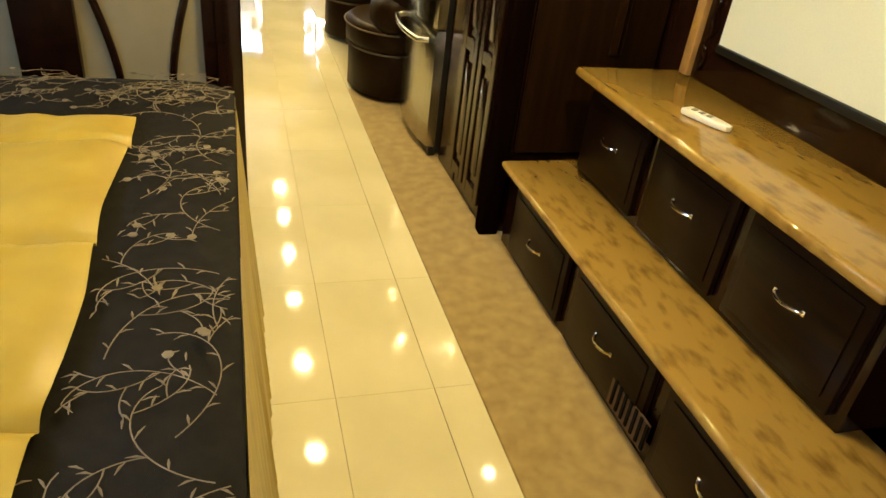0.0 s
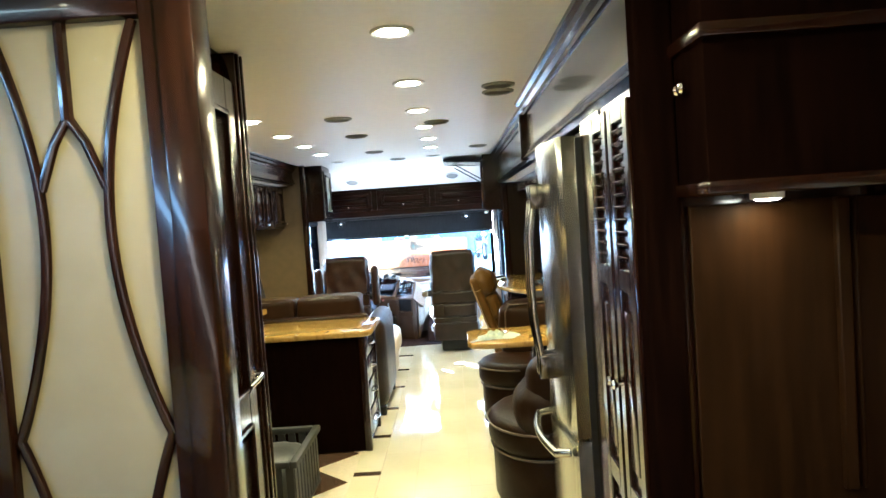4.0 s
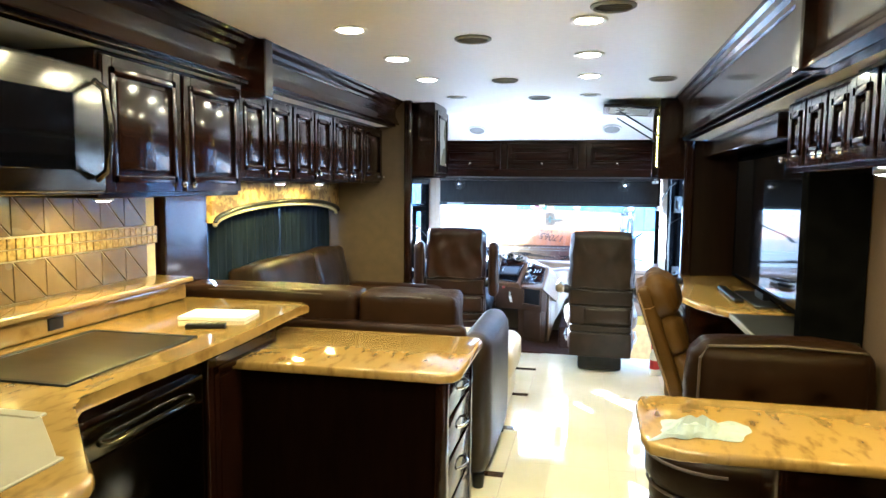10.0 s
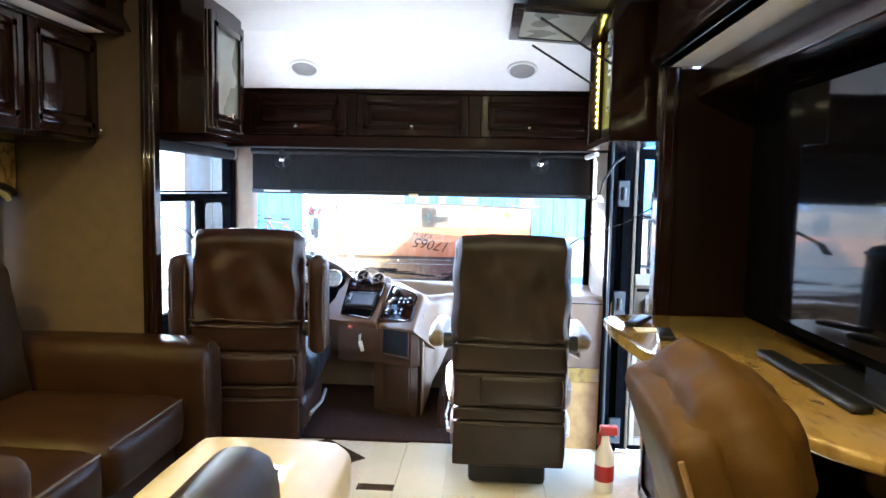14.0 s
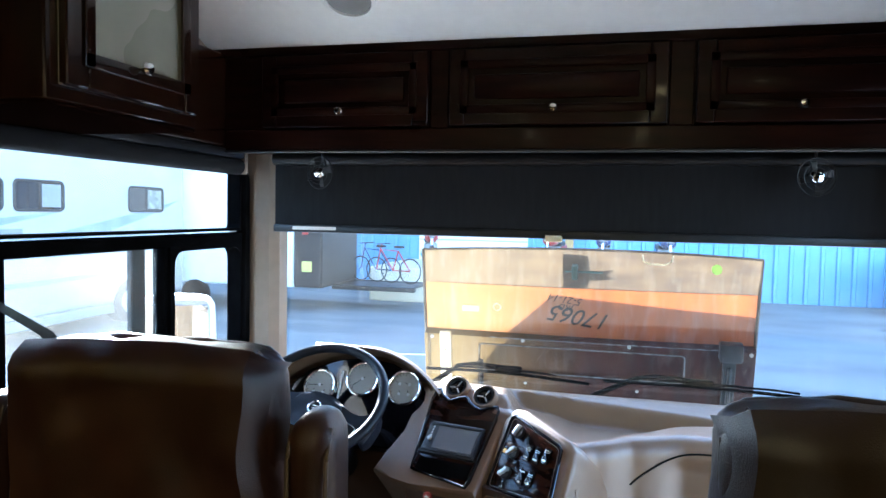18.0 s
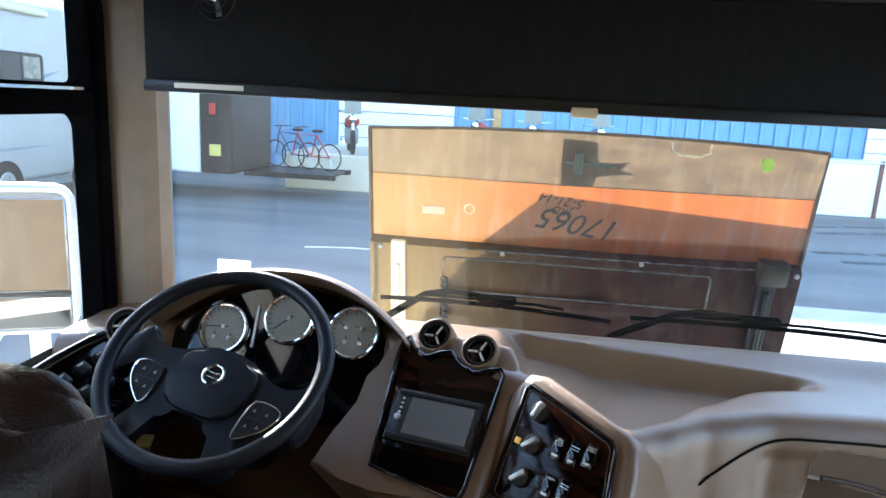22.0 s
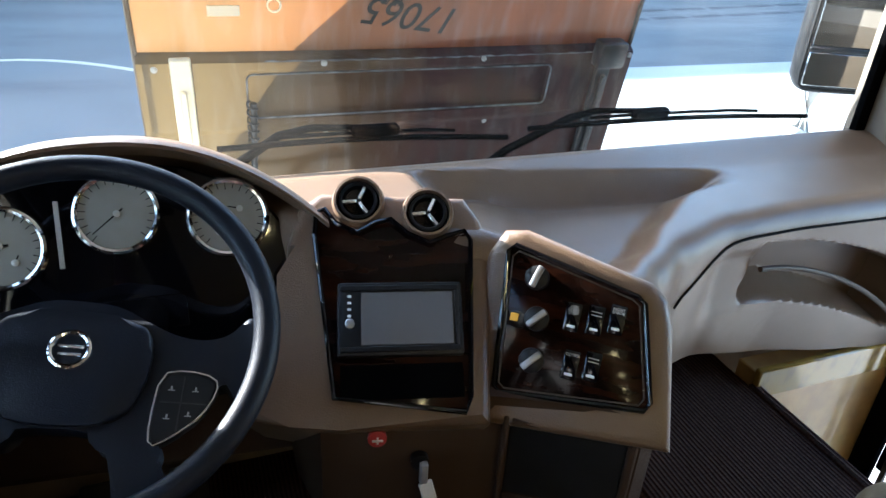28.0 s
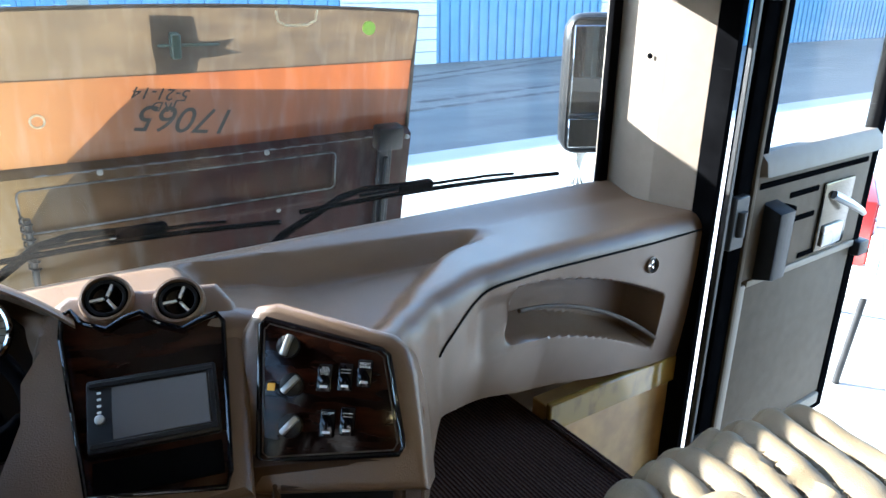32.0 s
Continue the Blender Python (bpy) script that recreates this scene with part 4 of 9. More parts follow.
part("body", box((1.33, 1.45, 0.379), (1.665, 2.88, 0.760), 0.003), WOOD, high)
part("top", box((1.235, 1.43, 0.760), (1.675, 2.89, 0.796), 0.013, 3), STONE, high, "golden brown mottled stone top")
for y in (1.48, 1.96, 2.44):
    drawer(high, y, y + 0.42, 0.41, 0.73, 1.33)
rem = thing("remote_control", (0, 0, 0), "white remote control lying on the dresser", "remote control")
rb = prism([(-0.088, -0.020), (-0.08, -0.026), (0.04, -0.024), (0.085, -0.014), (0.092, 0.0), (0.085, 0.014), (0.04, 0.024), (-0.08, 0.026), (-0.088, 0.020)], "z", 0.0, 0.020, 0.006, 2)
part("case", rb, WHITE, rem)
for i in range(3):
    part("button", box((-0.06 + i * 0.03, -0.010, 0.020), (-0.045 + i * 0.03, 0.010, 0.023), 0.001), GREY, rem)
rem.matrix_basis = pose(1.42, 2.33, 0.797, 0, 0, -75)
out_ = thing("wall_outlet", (1.676, 1.96, 0.845), "small ivory wall outlet plate", "outlet")
part("plate", box((1.668, 1.915, 0.815), (1.679, 2.005, 0.875), 0.003), SHADE_C, out_)
part("sockets", boxes([((1.664, 1.93, 0.83), (1.669, 1.955, 0.86)), ((1.664, 1.965, 0.83), (1.669, 1.99, 0.86))], 0.002), WHITE, out_)
wb = structure("window_3", boxes([((1.69, 1.57, 0.88), (1.695, 2.76, 1.56))], 0), TINTED, "bedroom window behind a drawn cream roller shade", "window")
part("frame_stile", boxes([((1.640, 2.80, 0.798), (1.68, 2.85, 1.575)), ((1.640, 1.48, 0.798), (1.68, 1.53, 1.575)), ((1.640, 1.53, 1.540), (1.68, 2.80, 1.575))], 0.006, 2), GILT, wb, "gold beaded wooden side trim")
for k in range(2):
    yb = (2.745, 1.585)[k]
    part("beading", sweep([(1.650 + 0.004 * math.sin(i * 0.9), yb + 0.008 * math.cos(i * 0.9), 0.84 + i * 0.014) for i in range(62)], [0.006 + 0.003 * math.sin(i * 1.6) for i in range(62)], 6), WOOD, wb)
part("roller_shade", sheet(0, 1, 0, 1, 0, 2, 2, 0, 1, 1, 0), SHADE_C, wb).matrix_basis = Matrix.Translation((1.652, 1.62, 0.945)) @ Matrix(((0, 0, -1, 0), (0, 1.06, 0, 0), (0.62, 0, 0, 0), (0, 0, 0, 1)))
part("shade_rail", box((1.640, 1.62, 0.920), (1.665, 2.68, 0.948), 0.006, 2), BLACK, wb)
part("apron", box((1.660, 1.53, 0.797), (1.679, 2.80, 0.925), 0.003), WOOD, wb)
part("side_board", boxes([((1.662, 2.69, 0.925), (1.679, 2.80, 1.54)), ((1.662, 1.53, 0.925), (1.679, 1.64, 1.54))], 0.003), WOOD, wb)
val = prism([(1.60, 1.538), (2.73, 1.538), (2.73, 1.325)] + [(2.165 + 0.55 * math.cos(a), 1.33 + 0.07 * math.sin(a)) for a in (math.pi * i / 20 for i in range(21))] + [(1.60, 1.325)], "x", 1.60, 1.66, 0.008, 2)
part("valance", val, BED_DARK, wb, "black embroidered padded valance")
part("valance_piping", sweep([(1.598, 2.165 + 0.55 * math.cos(a), 1.33 + 0.07 * math.sin(a)) for a in (math.pi * i / 24 for i in range(25))], 0.013, 8), GOLD, wb)
vb = bmesh.new()
for k in range(9):
    y, z, a, c = 1.68 + k * 0.115, 1.465 + 0.02 * math.sin(k * 2), k * 1.1, 0.2 * (-1) ** k
    pts = []
    for i in range(14):
        pts.append((1.596, y, z))
        y, z, a = y + 0.014 * math.cos(a), z + 0.014 * math.sin(a) * 0.8, a + c
        if i % 3 == 0:
            sweep([(1.596, y, z), (1.592, y + 0.012 * math.cos(a + 1), z + 0.012 * math.sin(a + 1)), (1.596, y + 0.024 * math.cos(a + 1), z + 0.024 * math.sin(a + 1))], [0.001, 0.004, 0.001], 5, vb)
    sweep(pts, 0.002, 5, vb)
part("valance_embroidery", vb, VINE, wb)

# closet between bedroom and hall
cl = thing("wardrobe", (1.35, 3.1, 0), "tall dark cherry wardrobe with a lit brown panel", "wardrobe")
part("body", box((1.10, 3.06, 0.0), (1.675, 3.10, H - 0.002), 0.004), WOOD, cl)
part("corner_post", boxes([((1.014, 3.03, 0.0), (1.10, 3.102, H - 0.002))], 0.01, 3), WOOD_SHADED, cl)
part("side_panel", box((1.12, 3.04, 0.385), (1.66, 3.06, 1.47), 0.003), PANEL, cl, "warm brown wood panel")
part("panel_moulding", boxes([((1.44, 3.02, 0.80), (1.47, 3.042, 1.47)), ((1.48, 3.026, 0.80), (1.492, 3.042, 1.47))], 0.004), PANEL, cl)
part("upper_cabinet", box((1.10, 2.86, 1.50), (1.675, 3.055, H - 0.002), 0.006, 2), WOOD_SHADED, cl)
part("upper_moulding", boxes([((1.09, 2.84, 1.49), (1.675, 3.05, 1.52)), ((1.085, 2.83, 1.80), (1.675, 3.05, 1.83))], 0.006, 2), WOOD, cl)
for y in (2.94, 2.97):
    knob((1.10, y, 1.72), (-1, 0, 0), cl)
puck = thing("puck_lamp", (1.26, 2.96, 1.488), "small warm puck lamp under the cabinet", "lamp")
part("case", lathe([(0.035, 0), (0.035, -0.012), (0.03, -0.014)], (1.26, 2.96, 1.49), (0, 0, 1), 20), WHITE, puck)
part("lens", lathe([(0.029, -0.013), (0.02, -0.017), (0.001, -0.018)], (1.26, 2.96, 1.49), (0, 0, 1), 16), LAMP, puck)
pl = new("puck_light", bpy.data.lights.new("puck_light", "AREA"))
pl.data.shape, pl.data.size, pl.data.energy, pl.data.color = "DISK", 0.05, 0.025, WARM
pl.location = (1.26, 2.98, 1.465)

# partition with curved glazing bars
pt = thing("sliding_partition", (-0.5, 3.0, 0), "dark wood partition door with cream frosted panels and curved bars", "door")
part("frame", boxes([((-0.06, 2.955, 0), (0.045, 3.035, H - 0.002)), ((-0.60, 2.955, 0), (-0.425, 3.035, H - 0.002)), ((-0.425, 2.955, 0), (-0.06, 3.035, 0.16)), ((-0.425, 2.955, 1.96), (-0.06, 3.035, H - 0.002)), ((-2.2, 2.955, 0), (-1.16, 3.035, H - 0.002)), ((-1.16, 2.955, 0), (-0.60, 3.035, 0.16)), ((-1.16, 2.955, 1.96), (-0.60, 3.035, H - 0.002)), ((-0.02, 2.94, 0), (0.06, 3.05, H - 0.002))], 0.006, 2), WOOD, pt)
for x0, x1 in ((-0.425, -0.06), (-1.16, -0.60)):
    part("panel", box((x0, 2.985, 0.16), (x1, 3.0, 1.96), 0), CREAM, pt, "cream frosted panel")
    xc, amp = (x0 + x1) / 2, 0.27 * (x1 - x0)
    for side in (-1, 1):
        c = xc + side * (x1 - x0) * 0.5
        for z0, z1, za, zb in ((0.10, 1.045, 0.162, 1.045), (1.045, 1.99, 1.045, 1.958)):
            zs = [za + (zb - za) * i / 40 for i in range(41)]
            part("curved_bar", sweep([(c - side * (0.010 + amp * math.sin(math.pi * (z - z0) / (z1 - z0)) ** 0.9), 2.978, z) for z in zs], 0.0125, 8, None, 0.8, False, (0, 1, 0)), WOOD, pt)
        part("tracery_bar", sweep([(xc, 2.978, 1.757), (xc + side * 0.035, 2.978, 1.70), (c - side * (0.012 + amp), 2.978, 1.60)], 0.0115, 8, None, 0.8, False, (0, 1, 0)), WOOD, pt)
    part("tracery_bar", sweep([(xc, 2.978, 1.75), (xc, 2.978, 1.96)], 0.014, 8), WOOD, pt)
structure("wall_hall", boxes([((-0.29, 3.035, 0), (-0.22, 4.08, H - 0.002)), ((-1.12, 4.02, 0), (-0.29, 4.08, H - 0.002))], 0), WOOD, "dark wood wall of the washroom", "wall")
dr = thing("washroom_door", (-0.2, 3.6, 0), "dark glossy wood raised-panel door with a chrome lever", "door")
D0, D1, DX = 3.22, 3.96, -0.218
part("leaf", box((DX, D0, 0.03), (DX + 0.030, D1, 2.02), 0.004), WOOD, dr)
part("stile", boxes([((DX + 0.03, D0, 0.03), (DX + 0.046, D0 + 0.10, 2.02)), ((DX + 0.03, D1 - 0.10, 0.03), (DX + 0.046, D1, 2.02)), ((DX + 0.03, D0 + 0.1, 1.90), (DX + 0.046, D1 - 0.1, 2.02)), ((DX + 0.03, D0 + 0.1, 0.03), (DX + 0.046, D1 - 0.1, 0.18)), ((DX + 0.03, D0 + 0.1, 0.80), (DX + 0.046, D1 - 0.1, 0.92))], 0.004), WOOD, dr)
for z0, z1 in ((0.18, 0.80), (0.92, 1.90)):
    part("raised_panel", box((DX + 0.03, D0 + 0.135, z0 + 0.035), (DX + 0.043, D1 - 0.135, z1 - 0.035), 0.010, 2), WOOD, dr)
    part("moulding", boxes([((DX + 0.044, D0 + 0.095, z0), (DX + 0.056, D0 + 0.115, z1)), ((DX + 0.044, D1 - 0.115, z0), (DX + 0.056, D1 - 0.095, z1)), ((DX + 0.044, D0 + 0.1, z0 - 0.005), (DX + 0.056, D1 - 0.1, z0 + 0.015)), ((DX + 0.044, D0 + 0.1, z1 - 0.015), (DX + 0.056, D1 - 0.1, z1 + 0.005))], 0.004, 2), WOOD, dr)
lv = part("lever_rose", lathe([(0.030, 0), (0.030, 0.006), (0.022, 0.010), (0.012, 0.012), (0.012, 0.035)], (DX + 0.046, 3.91, 0.96), (1, 0, 0), 20), CHROME, dr)
part("lever", sweep([(DX + 0.078, 3.91, 0.96), (DX + 0.082, 3.89, 0.96), (DX + 0.084, 3.83, 0.956), (DX + 0.080, 3.77, 0.95)], [0.011, 0.011, 0.010, 0.008], 10), CHROME, lv)
part("door_stop", boxes([((-0.22, 3.97, 0.0), (-0.165, 4.075, H - 0.002)), ((-0.165, 3.99, 0.0), (-0.155, 4.005, H - 0.002)), ((-0.165, 4.03, 0.0), (-0.155, 4.045, H - 0.002))], 0.005, 2), WOOD, dr)

# ---- hall: pantry and refrigerator ----
pn = thing("pantry_cabinet", (1.3, 3.6, 0), "tall dark wood pantry with louvred top doors", "cabinet")
part("body", box((1.045, 3.105, 0.0), (1.62, 3.845, 1.775), 0.003), WOOD, pn)
part("end_stile", box((1.04, 3.56, 0.0), (1.045, 3.845, 1.775), 0.004), WOOD, pn)
for y0 in (3.115, 3.345):
    d = part("door", box((1.02, y0, 0.10), (1.044, y0 + 0.205, 1.74), 0.004), WOOD, pn)
    part("door_frame", boxes([((1.008, y0, 0.10), (1.022, y0 + 0.045, 1.74)), ((1.008, y0 + 0.16, 0.10), (1.022, y0 + 0.205, 1.74)), ((1.008, y0 + 0.045, 1.26), (1.022, y0 + 0.16, 1.32)), ((1.008, y0 + 0.045, 0.68), (1.022, y0 + 0.16, 0.74)), ((1.008, y0 + 0.045, 0.10), (1.022, y0 + 0.16, 0.16)), ((1.008, y0 + 0.045, 1.69), (1.022, y0 + 0.16, 1.74))], 0.004), WOOD, d)
    for k in range(11):
        part("louvre", turned(box((-0.012, -0.058, -0.002), (0.012, 0.058, 0.002), 0.001), pose(1.014, y0 + 0.1025, 1.345 + k * 0.032, 0, 40)), WOOD, d)
    for z0, z1 in ((0.19, 0.65), (0.77, 1.23)):
        part("raised_panel", box((1.010, y0 + 0.065, z0 + 0.02), (1.02, y0 + 0.14, z1 - 0.02), 0.006, 2), WOOD, d)
    knob((1.008, y0 + (0.20 if y0 < 3.2 else 0.02), 1.0), (-1, 0, 0), d)
fg = thing("refrigerator", (1.3, 4.2, 0), "stainless steel refrigerator with two doors and a freezer drawer", "refrigerator")
part("body", box((1.02, 3.87, 0.02), (1.62, 4.54, 1.73), 0.004), BLACK, fg)


def bowed(y0, y1, z0, z1, x, bow, n=10):
    """A slightly bowed steel door front, facing -x."""
    pts = [(x + 0.055, y0), (x + 0.055, y1)]
    yc, hw = 4.205, 0.335
    for i in range(n + 1):
        y = y1 + (y0 - y1) * i / n
        pts.append((x - bow * (1 - ((y - yc) / hw) ** 2), y))
    return prism(pts, "z", z0, z1, 0.004, 2)


for y0, y1 in ((3.872, 4.201), (4.209, 4.538)):
    d = part("door", bowed(y0, y1, 0.665, 1.735, 0.975, 0.035), FRIDGE_STEEL, fg, "brushed steel door")
    yh = 4.165 if y0 < 4 else 4.245
    pts = [(0.936, yh, 0.86), (0.900, yh, 0.90), (0.880, yh, 1.05), (0.876, yh, 1.20), (0.880, yh, 1.38), (0.900, yh, 1.52), (0.936, yh, 1.56)]
    part("handle", sweep(pts, 0.014, 10, None, 1.0, False, (0, 1, 0)), FRIDGE_STEEL, d)
    for za in (0.82, 1.49):
        part("handle_end", box((0.888, yh - 0.020, za), (0.945, yh + 0.020, za + 0.095), 0.008, 2), STEEL, d, "dark steel handle end")
d = part("freezer_drawer", bowed(3.872, 4.538, 0.06, 0.655, 0.975, 0.035), FRIDGE_STEEL, fg, "brushed steel freezer drawer")
pts = [(0.955, 3.93, 0.60)] + [(0.905 - 0.03 * math.sin(math.pi * t), 3.95 + 0.51 * t, 0.595) for t in (i / 12 for i in range(13))] + [(0.955, 4.48, 0.60)]
part("handle", sweep(pts, 0.016, 10), FRIDGE_STEEL, d)
part("kick_plate", box((0.99, 3.875, 0.0), (1.03, 4.535, 0.055), 0.003), BLACK, fg)
part("dispenser_label", box((0.944, 4.30, 1.10), (0.950, 4.38, 1.16), 0.001), BLACK, fg)
st = thing("tall_end_panel", (1.3, 4.57, 0), "dark wood end panel beside the refrigerator", "panel")
part("panel", box((1.02, 4.545, 0.0), (1.62, 4.60, 1.775), 0.004), WOOD, st)

# ---- kitchen ----
kc = thing("kitchen_cabinets", (-1.1, 5.2, 0), "dark wood kitchen base cabinets", "cabinet")
part("body", prism([(-1.68, 4.09), (-0.50, 4.09), (-0.50, 4.53), (-0.87, 4.90), (-0.87, 6.20), (-1.68, 6.20)], "z", 0.08, 0.865, 0.004), WOOD, kc)
part("toe_kick", prism([(-1.68, 4.09), (-0.56, 4.09), (-0.56, 4.50), (-0.93, 4.87), (-0.93, 6.18), (-1.68, 6.18)], "z", 0.0, 0.08, 0), BLACK, kc)
panel_door("door", (-0.50, 4.11, 0.12), (-0.50, 4.48, 0.80), "x", 1, kc)
panel_door("door", (-0.87, 5.62, 0.12), (-0.87, 6.16, 0.84), "x", 1, kc)
ct = thing("kitchen_worktop", (-1.1, 5.2, 0.865), "golden brown mottled stone worktop with a rounded edge", "worktop")
ctp = [(-1.68, 4.085), (-0.445, 4.085), (-0.445, 4.55), (-0.46, 4.58), (-0.79, 4.90), (-0.83, 4.97)] + [(-0.83 + 0.035 * math.sin(math.pi * t), 4.97 + 1.35 * t) for t in (i / 8 for i in range(1, 9))] + [(-0.80, 6.40), (-0.86, 6.47), (-1.68, 6.47)]
part("slab", prism(ctp, "z", 0.866, 0.905, 0.011, 3), STONE, ct)
part("back_ledge", box((-1.68, 3.83, 0.905), (-1.44, 6.42, 0.985), 0.010, 3), STONE, ct)
part("ledge_cap", box((-1.68, 3.83, 0.985), (-1.41, 6.44, 1.012), 0.009, 3), STONE_E, ct)
bs = thing("backsplash", (-1.6, 5.2, 1.0), "tan tile backsplash with a golden mosaic band", "backsplash")
part("backing", box((-1.69, 3.85, 1.012), (-1.605, 6.42, 1.42), 0), GROUT, bs)
s = 0.155
for iy in range(17):
    for iz in range(3):
        if iz == 1:
            continue
        y0 = 3.87 + iy * s
        if y0 + s > 6.42:
            continue
        z0 = 1.016 if iz == 0 else 1.262
        hgt = 0.150 if iz == 0 else 0.155
        for tripts in (((y0, z0), (y0 + s - 0.006, z0), (y0, z0 + hgt - 0.006)), ((y0 + s - 0.002, z0 + 0.003), (y0 + s - 0.002, z0 + hgt), (y0 + 0.004, z0 + hgt))):
            part("tile", prism(tripts, "x", -1.605, -1.597, 0.002), WALL_TILE, bs, "", False)
for iy in range(64):
    for iz in range(2):
        part("mosaic_tile", box((-1.605, 3.872 + iy * 0.04, 1.172 + iz * 0.043), (-1.596, 3.872 + iy * 0.04 + 0.036, 1.172 + iz * 0.043 + 0.039), 0.002), MOSAIC, bs, "", False)
part("outlet", box((-1.445, 5.55, 0.925), (-1.432, 5.62, 0.970), 0.002), BLACK, bs, "black outlet")
sk = thing("sink", (-0.78, 4.5, 0.905), "white under-mounted kitchen sink", "sink")
part("rim", boxes([((-1.02, 4.15, 0.904), (-0.56, 4.19, 0.912)), ((-1.02, 4.80, 0.904), (-0.80, 4.84, 0.912)), ((-1.02, 4.19, 0.904), (-0.98, 4.80, 0.912)), ((-0.60, 4.19, 0.904), (-0.56, 4.62, 0.912))], 0.003), SINK, sk)
part("basin", prism([(-0.99, 4.18), (-0.59, 4.18), (-0.59, 4.63), (-0.80, 4.82), (-0.99, 4.82)], "z", 0.9055, 0.9085, 0.001), SINK, sk)
cook = thing("cooktop_cover", (-1.1, 5.36, 0.905), "dark stone cooktop cover set into the worktop", "cooktop")
part("rim", boxes([((-1.36, 5.04, 0.904), (-0.92, 5.06, 0.911)), ((-1.36, 5.66, 0.904), (-0.92, 5.68, 0.911)), ((-1.36, 5.06, 0.904), (-1.34, 5.66, 0.911)), ((-0.94, 5.06, 0.904), (-0.92, 5.66, 0.911))], 0.002), BLACK, cook)
part("plate", box((-1.34, 5.06, 0.904), (-0.94, 5.66, 0.9085), 0.001), COOK, cook)
dwm = thing("dishwasher", (-0.85, 5.3, 0), "steel drawer dishwasher under the worktop", "dishwasher")
part("front", box((-0.868, 4.98, 0.12), (-0.846, 5.58, 0.70), 0.005, 2), STEEL, dwm)
part("control_strip", box((-0.868, 4.98, 0.705), (-0.842, 5.58, 0.80), 0.006, 2), STEEL, dwm)
part("handle", sweep([(-0.84, 5.06, 0.745), (-0.815, 5.09, 0.745), (-0.810, 5.28, 0.745), (-0.815, 5.47, 0.745), (-0.84, 5.50, 0.745)], 0.011, 8), STEEL, dwm)
pad = thing("notepad", (-1.05, 6.05, 0.905), "stack of white paper lying on the worktop", "paper")
part("pad", turned(box((-0.14, -0.09, 0), (0.14, 0.09, 0.014), 0.001), pose(-1.05, 6.05, 0.905, 0, 0, 8)), PAPER, pad)
tvr = thing("remote_control", (-0.98, 5.83, 0.905), "black remote control lying on the worktop", "remote control")
TR = pose(-0.98, 5.83, 0.905, 0, 0, 20)
part("case", turned(box((-0.075, -0.024, 0), (0.075, 0.024, 0.018), 0.006, 2), TR), BLACK, tvr)
for i in range(5):
    part("button", turned(box((-0.06 + i * 0.022, -0.014, 0.017), (-0.048 + i * 0.022, 0.014, 0.020), 0.001), TR), GREY, tvr)

# upper cabinets
mw = thing("microwave", (-1.3, 5.1, 1.42), "stainless steel microwave with a black glass door under the cabinets", "microwave")
part("body", box((-1.66, 4.72, 1.42), (-1.16, 5.52, 1.84), 0.006, 2), STEEL, mw)
part("door", box((-1.16, 4.73, 1.43), (-1.135, 5.50, 1.83), 0.008, 2), STEEL, mw)
part("window", box((-1.137, 4.78, 1.50), (-1.131, 5.36, 1.74), 0.003), BLACK_GLASS, mw)
part("handle", sweep([(-1.13, 5.45, 1.47), (-1.09, 5.45, 1.50), (-1.075, 5.45, 1.63), (-1.09, 5.45, 1.76), (-1.13, 5.45, 1.79)], 0.012, 10, None, 1, False, (0, 1, 0)), STEEL, mw)


def wall_cabinet(y0, y1, z0, z1, doors, x=-1.23, back=-1.68, label="dark cherry wall cabinet with raised-panel doors", out=1):
    t = thing("wall_cabinet", ((x + back) / 2, (y0 + y1) / 2, z0), label, "cabinet", "wall cabinets")
    part("body", box((min(x, back), y0, z0), (max(x, back), y1, z1), 0.003), WOOD, t)
    w = (y1 - y0) / doors
    for i in range(doors):
        a, b = y0 + i * w + 0.012, y0 + (i + 1) * w - 0.012
        d = panel_door("door", (x, a, z0 + 0.02), (x, b, z1 - 0.02), "x", out, t, None, True, 0.05)
        knob((x + out * 0.026, b - 0.022 if i % 2 == 0 else a + 0.022, z0 + 0.05), (out, 0, 0), d)
    return t


wall_cabinet(5.54, 6.50, 1.405, 1.918, 2, -1.20)
for k in range(3):
    wall_cabinet(6.53 + k * 0.62, 6.53 + (k + 1) * 0.62 - 0.004, 1.47, 1.918, 2)
wall_cabinet(8.39, 8.85, 1.47, 1.918, 1, label="dark cherry wall cabinet end section")
wall_cabinet(3.85, 4.70, 1.45, 1.918, 2, -1.20)
wall_cabinet(5.00, 5.66, 1.52, 1.798, 3, 1.19, 1.61, "dark cherry wall cabinet above the dinette", -1)
wall_cabinet(5.67, 6.36, 1.52, 1.798, 3, 1.21, 1.61, "dark cherry wall cabinet above the dinette", -1)
for x, y, z in ((-1.35, 5.75, 1.405), (-1.40, 6.75, 1.47), (-1.40, 7.37, 1.47), (-1.40, 7.99, 1.47), (1.35, 5.85, 1.52), (1.35, 5.2, 1.52)):
    t = thing("puck_lamp", (x, y, z), "small warm puck lamp under the wall cabinet", "lamp", "puck lamps")
    part("case", lathe([(0.036, -0.0005), (0.036, -0.012), (0.03, -0.014)], (x, y, z), (0, 0, 1), 20), WHITE, t)
    part("lens", lathe([(0.029, -0.013), (0.02, -0.017), (0.001, -0.018)], (x, y, z), (0, 0, 1), 16), LAMP, t)
    a = new("puck_light", bpy.data.lights.new("puck_light", "AREA"))
    a.data.shape, a.data.size, a.data.energy, a.data.color = "DISK", 0.05, 0.19, (1.0, 0.66, 0.10)
    a.location = (x, y, z - 0.025)

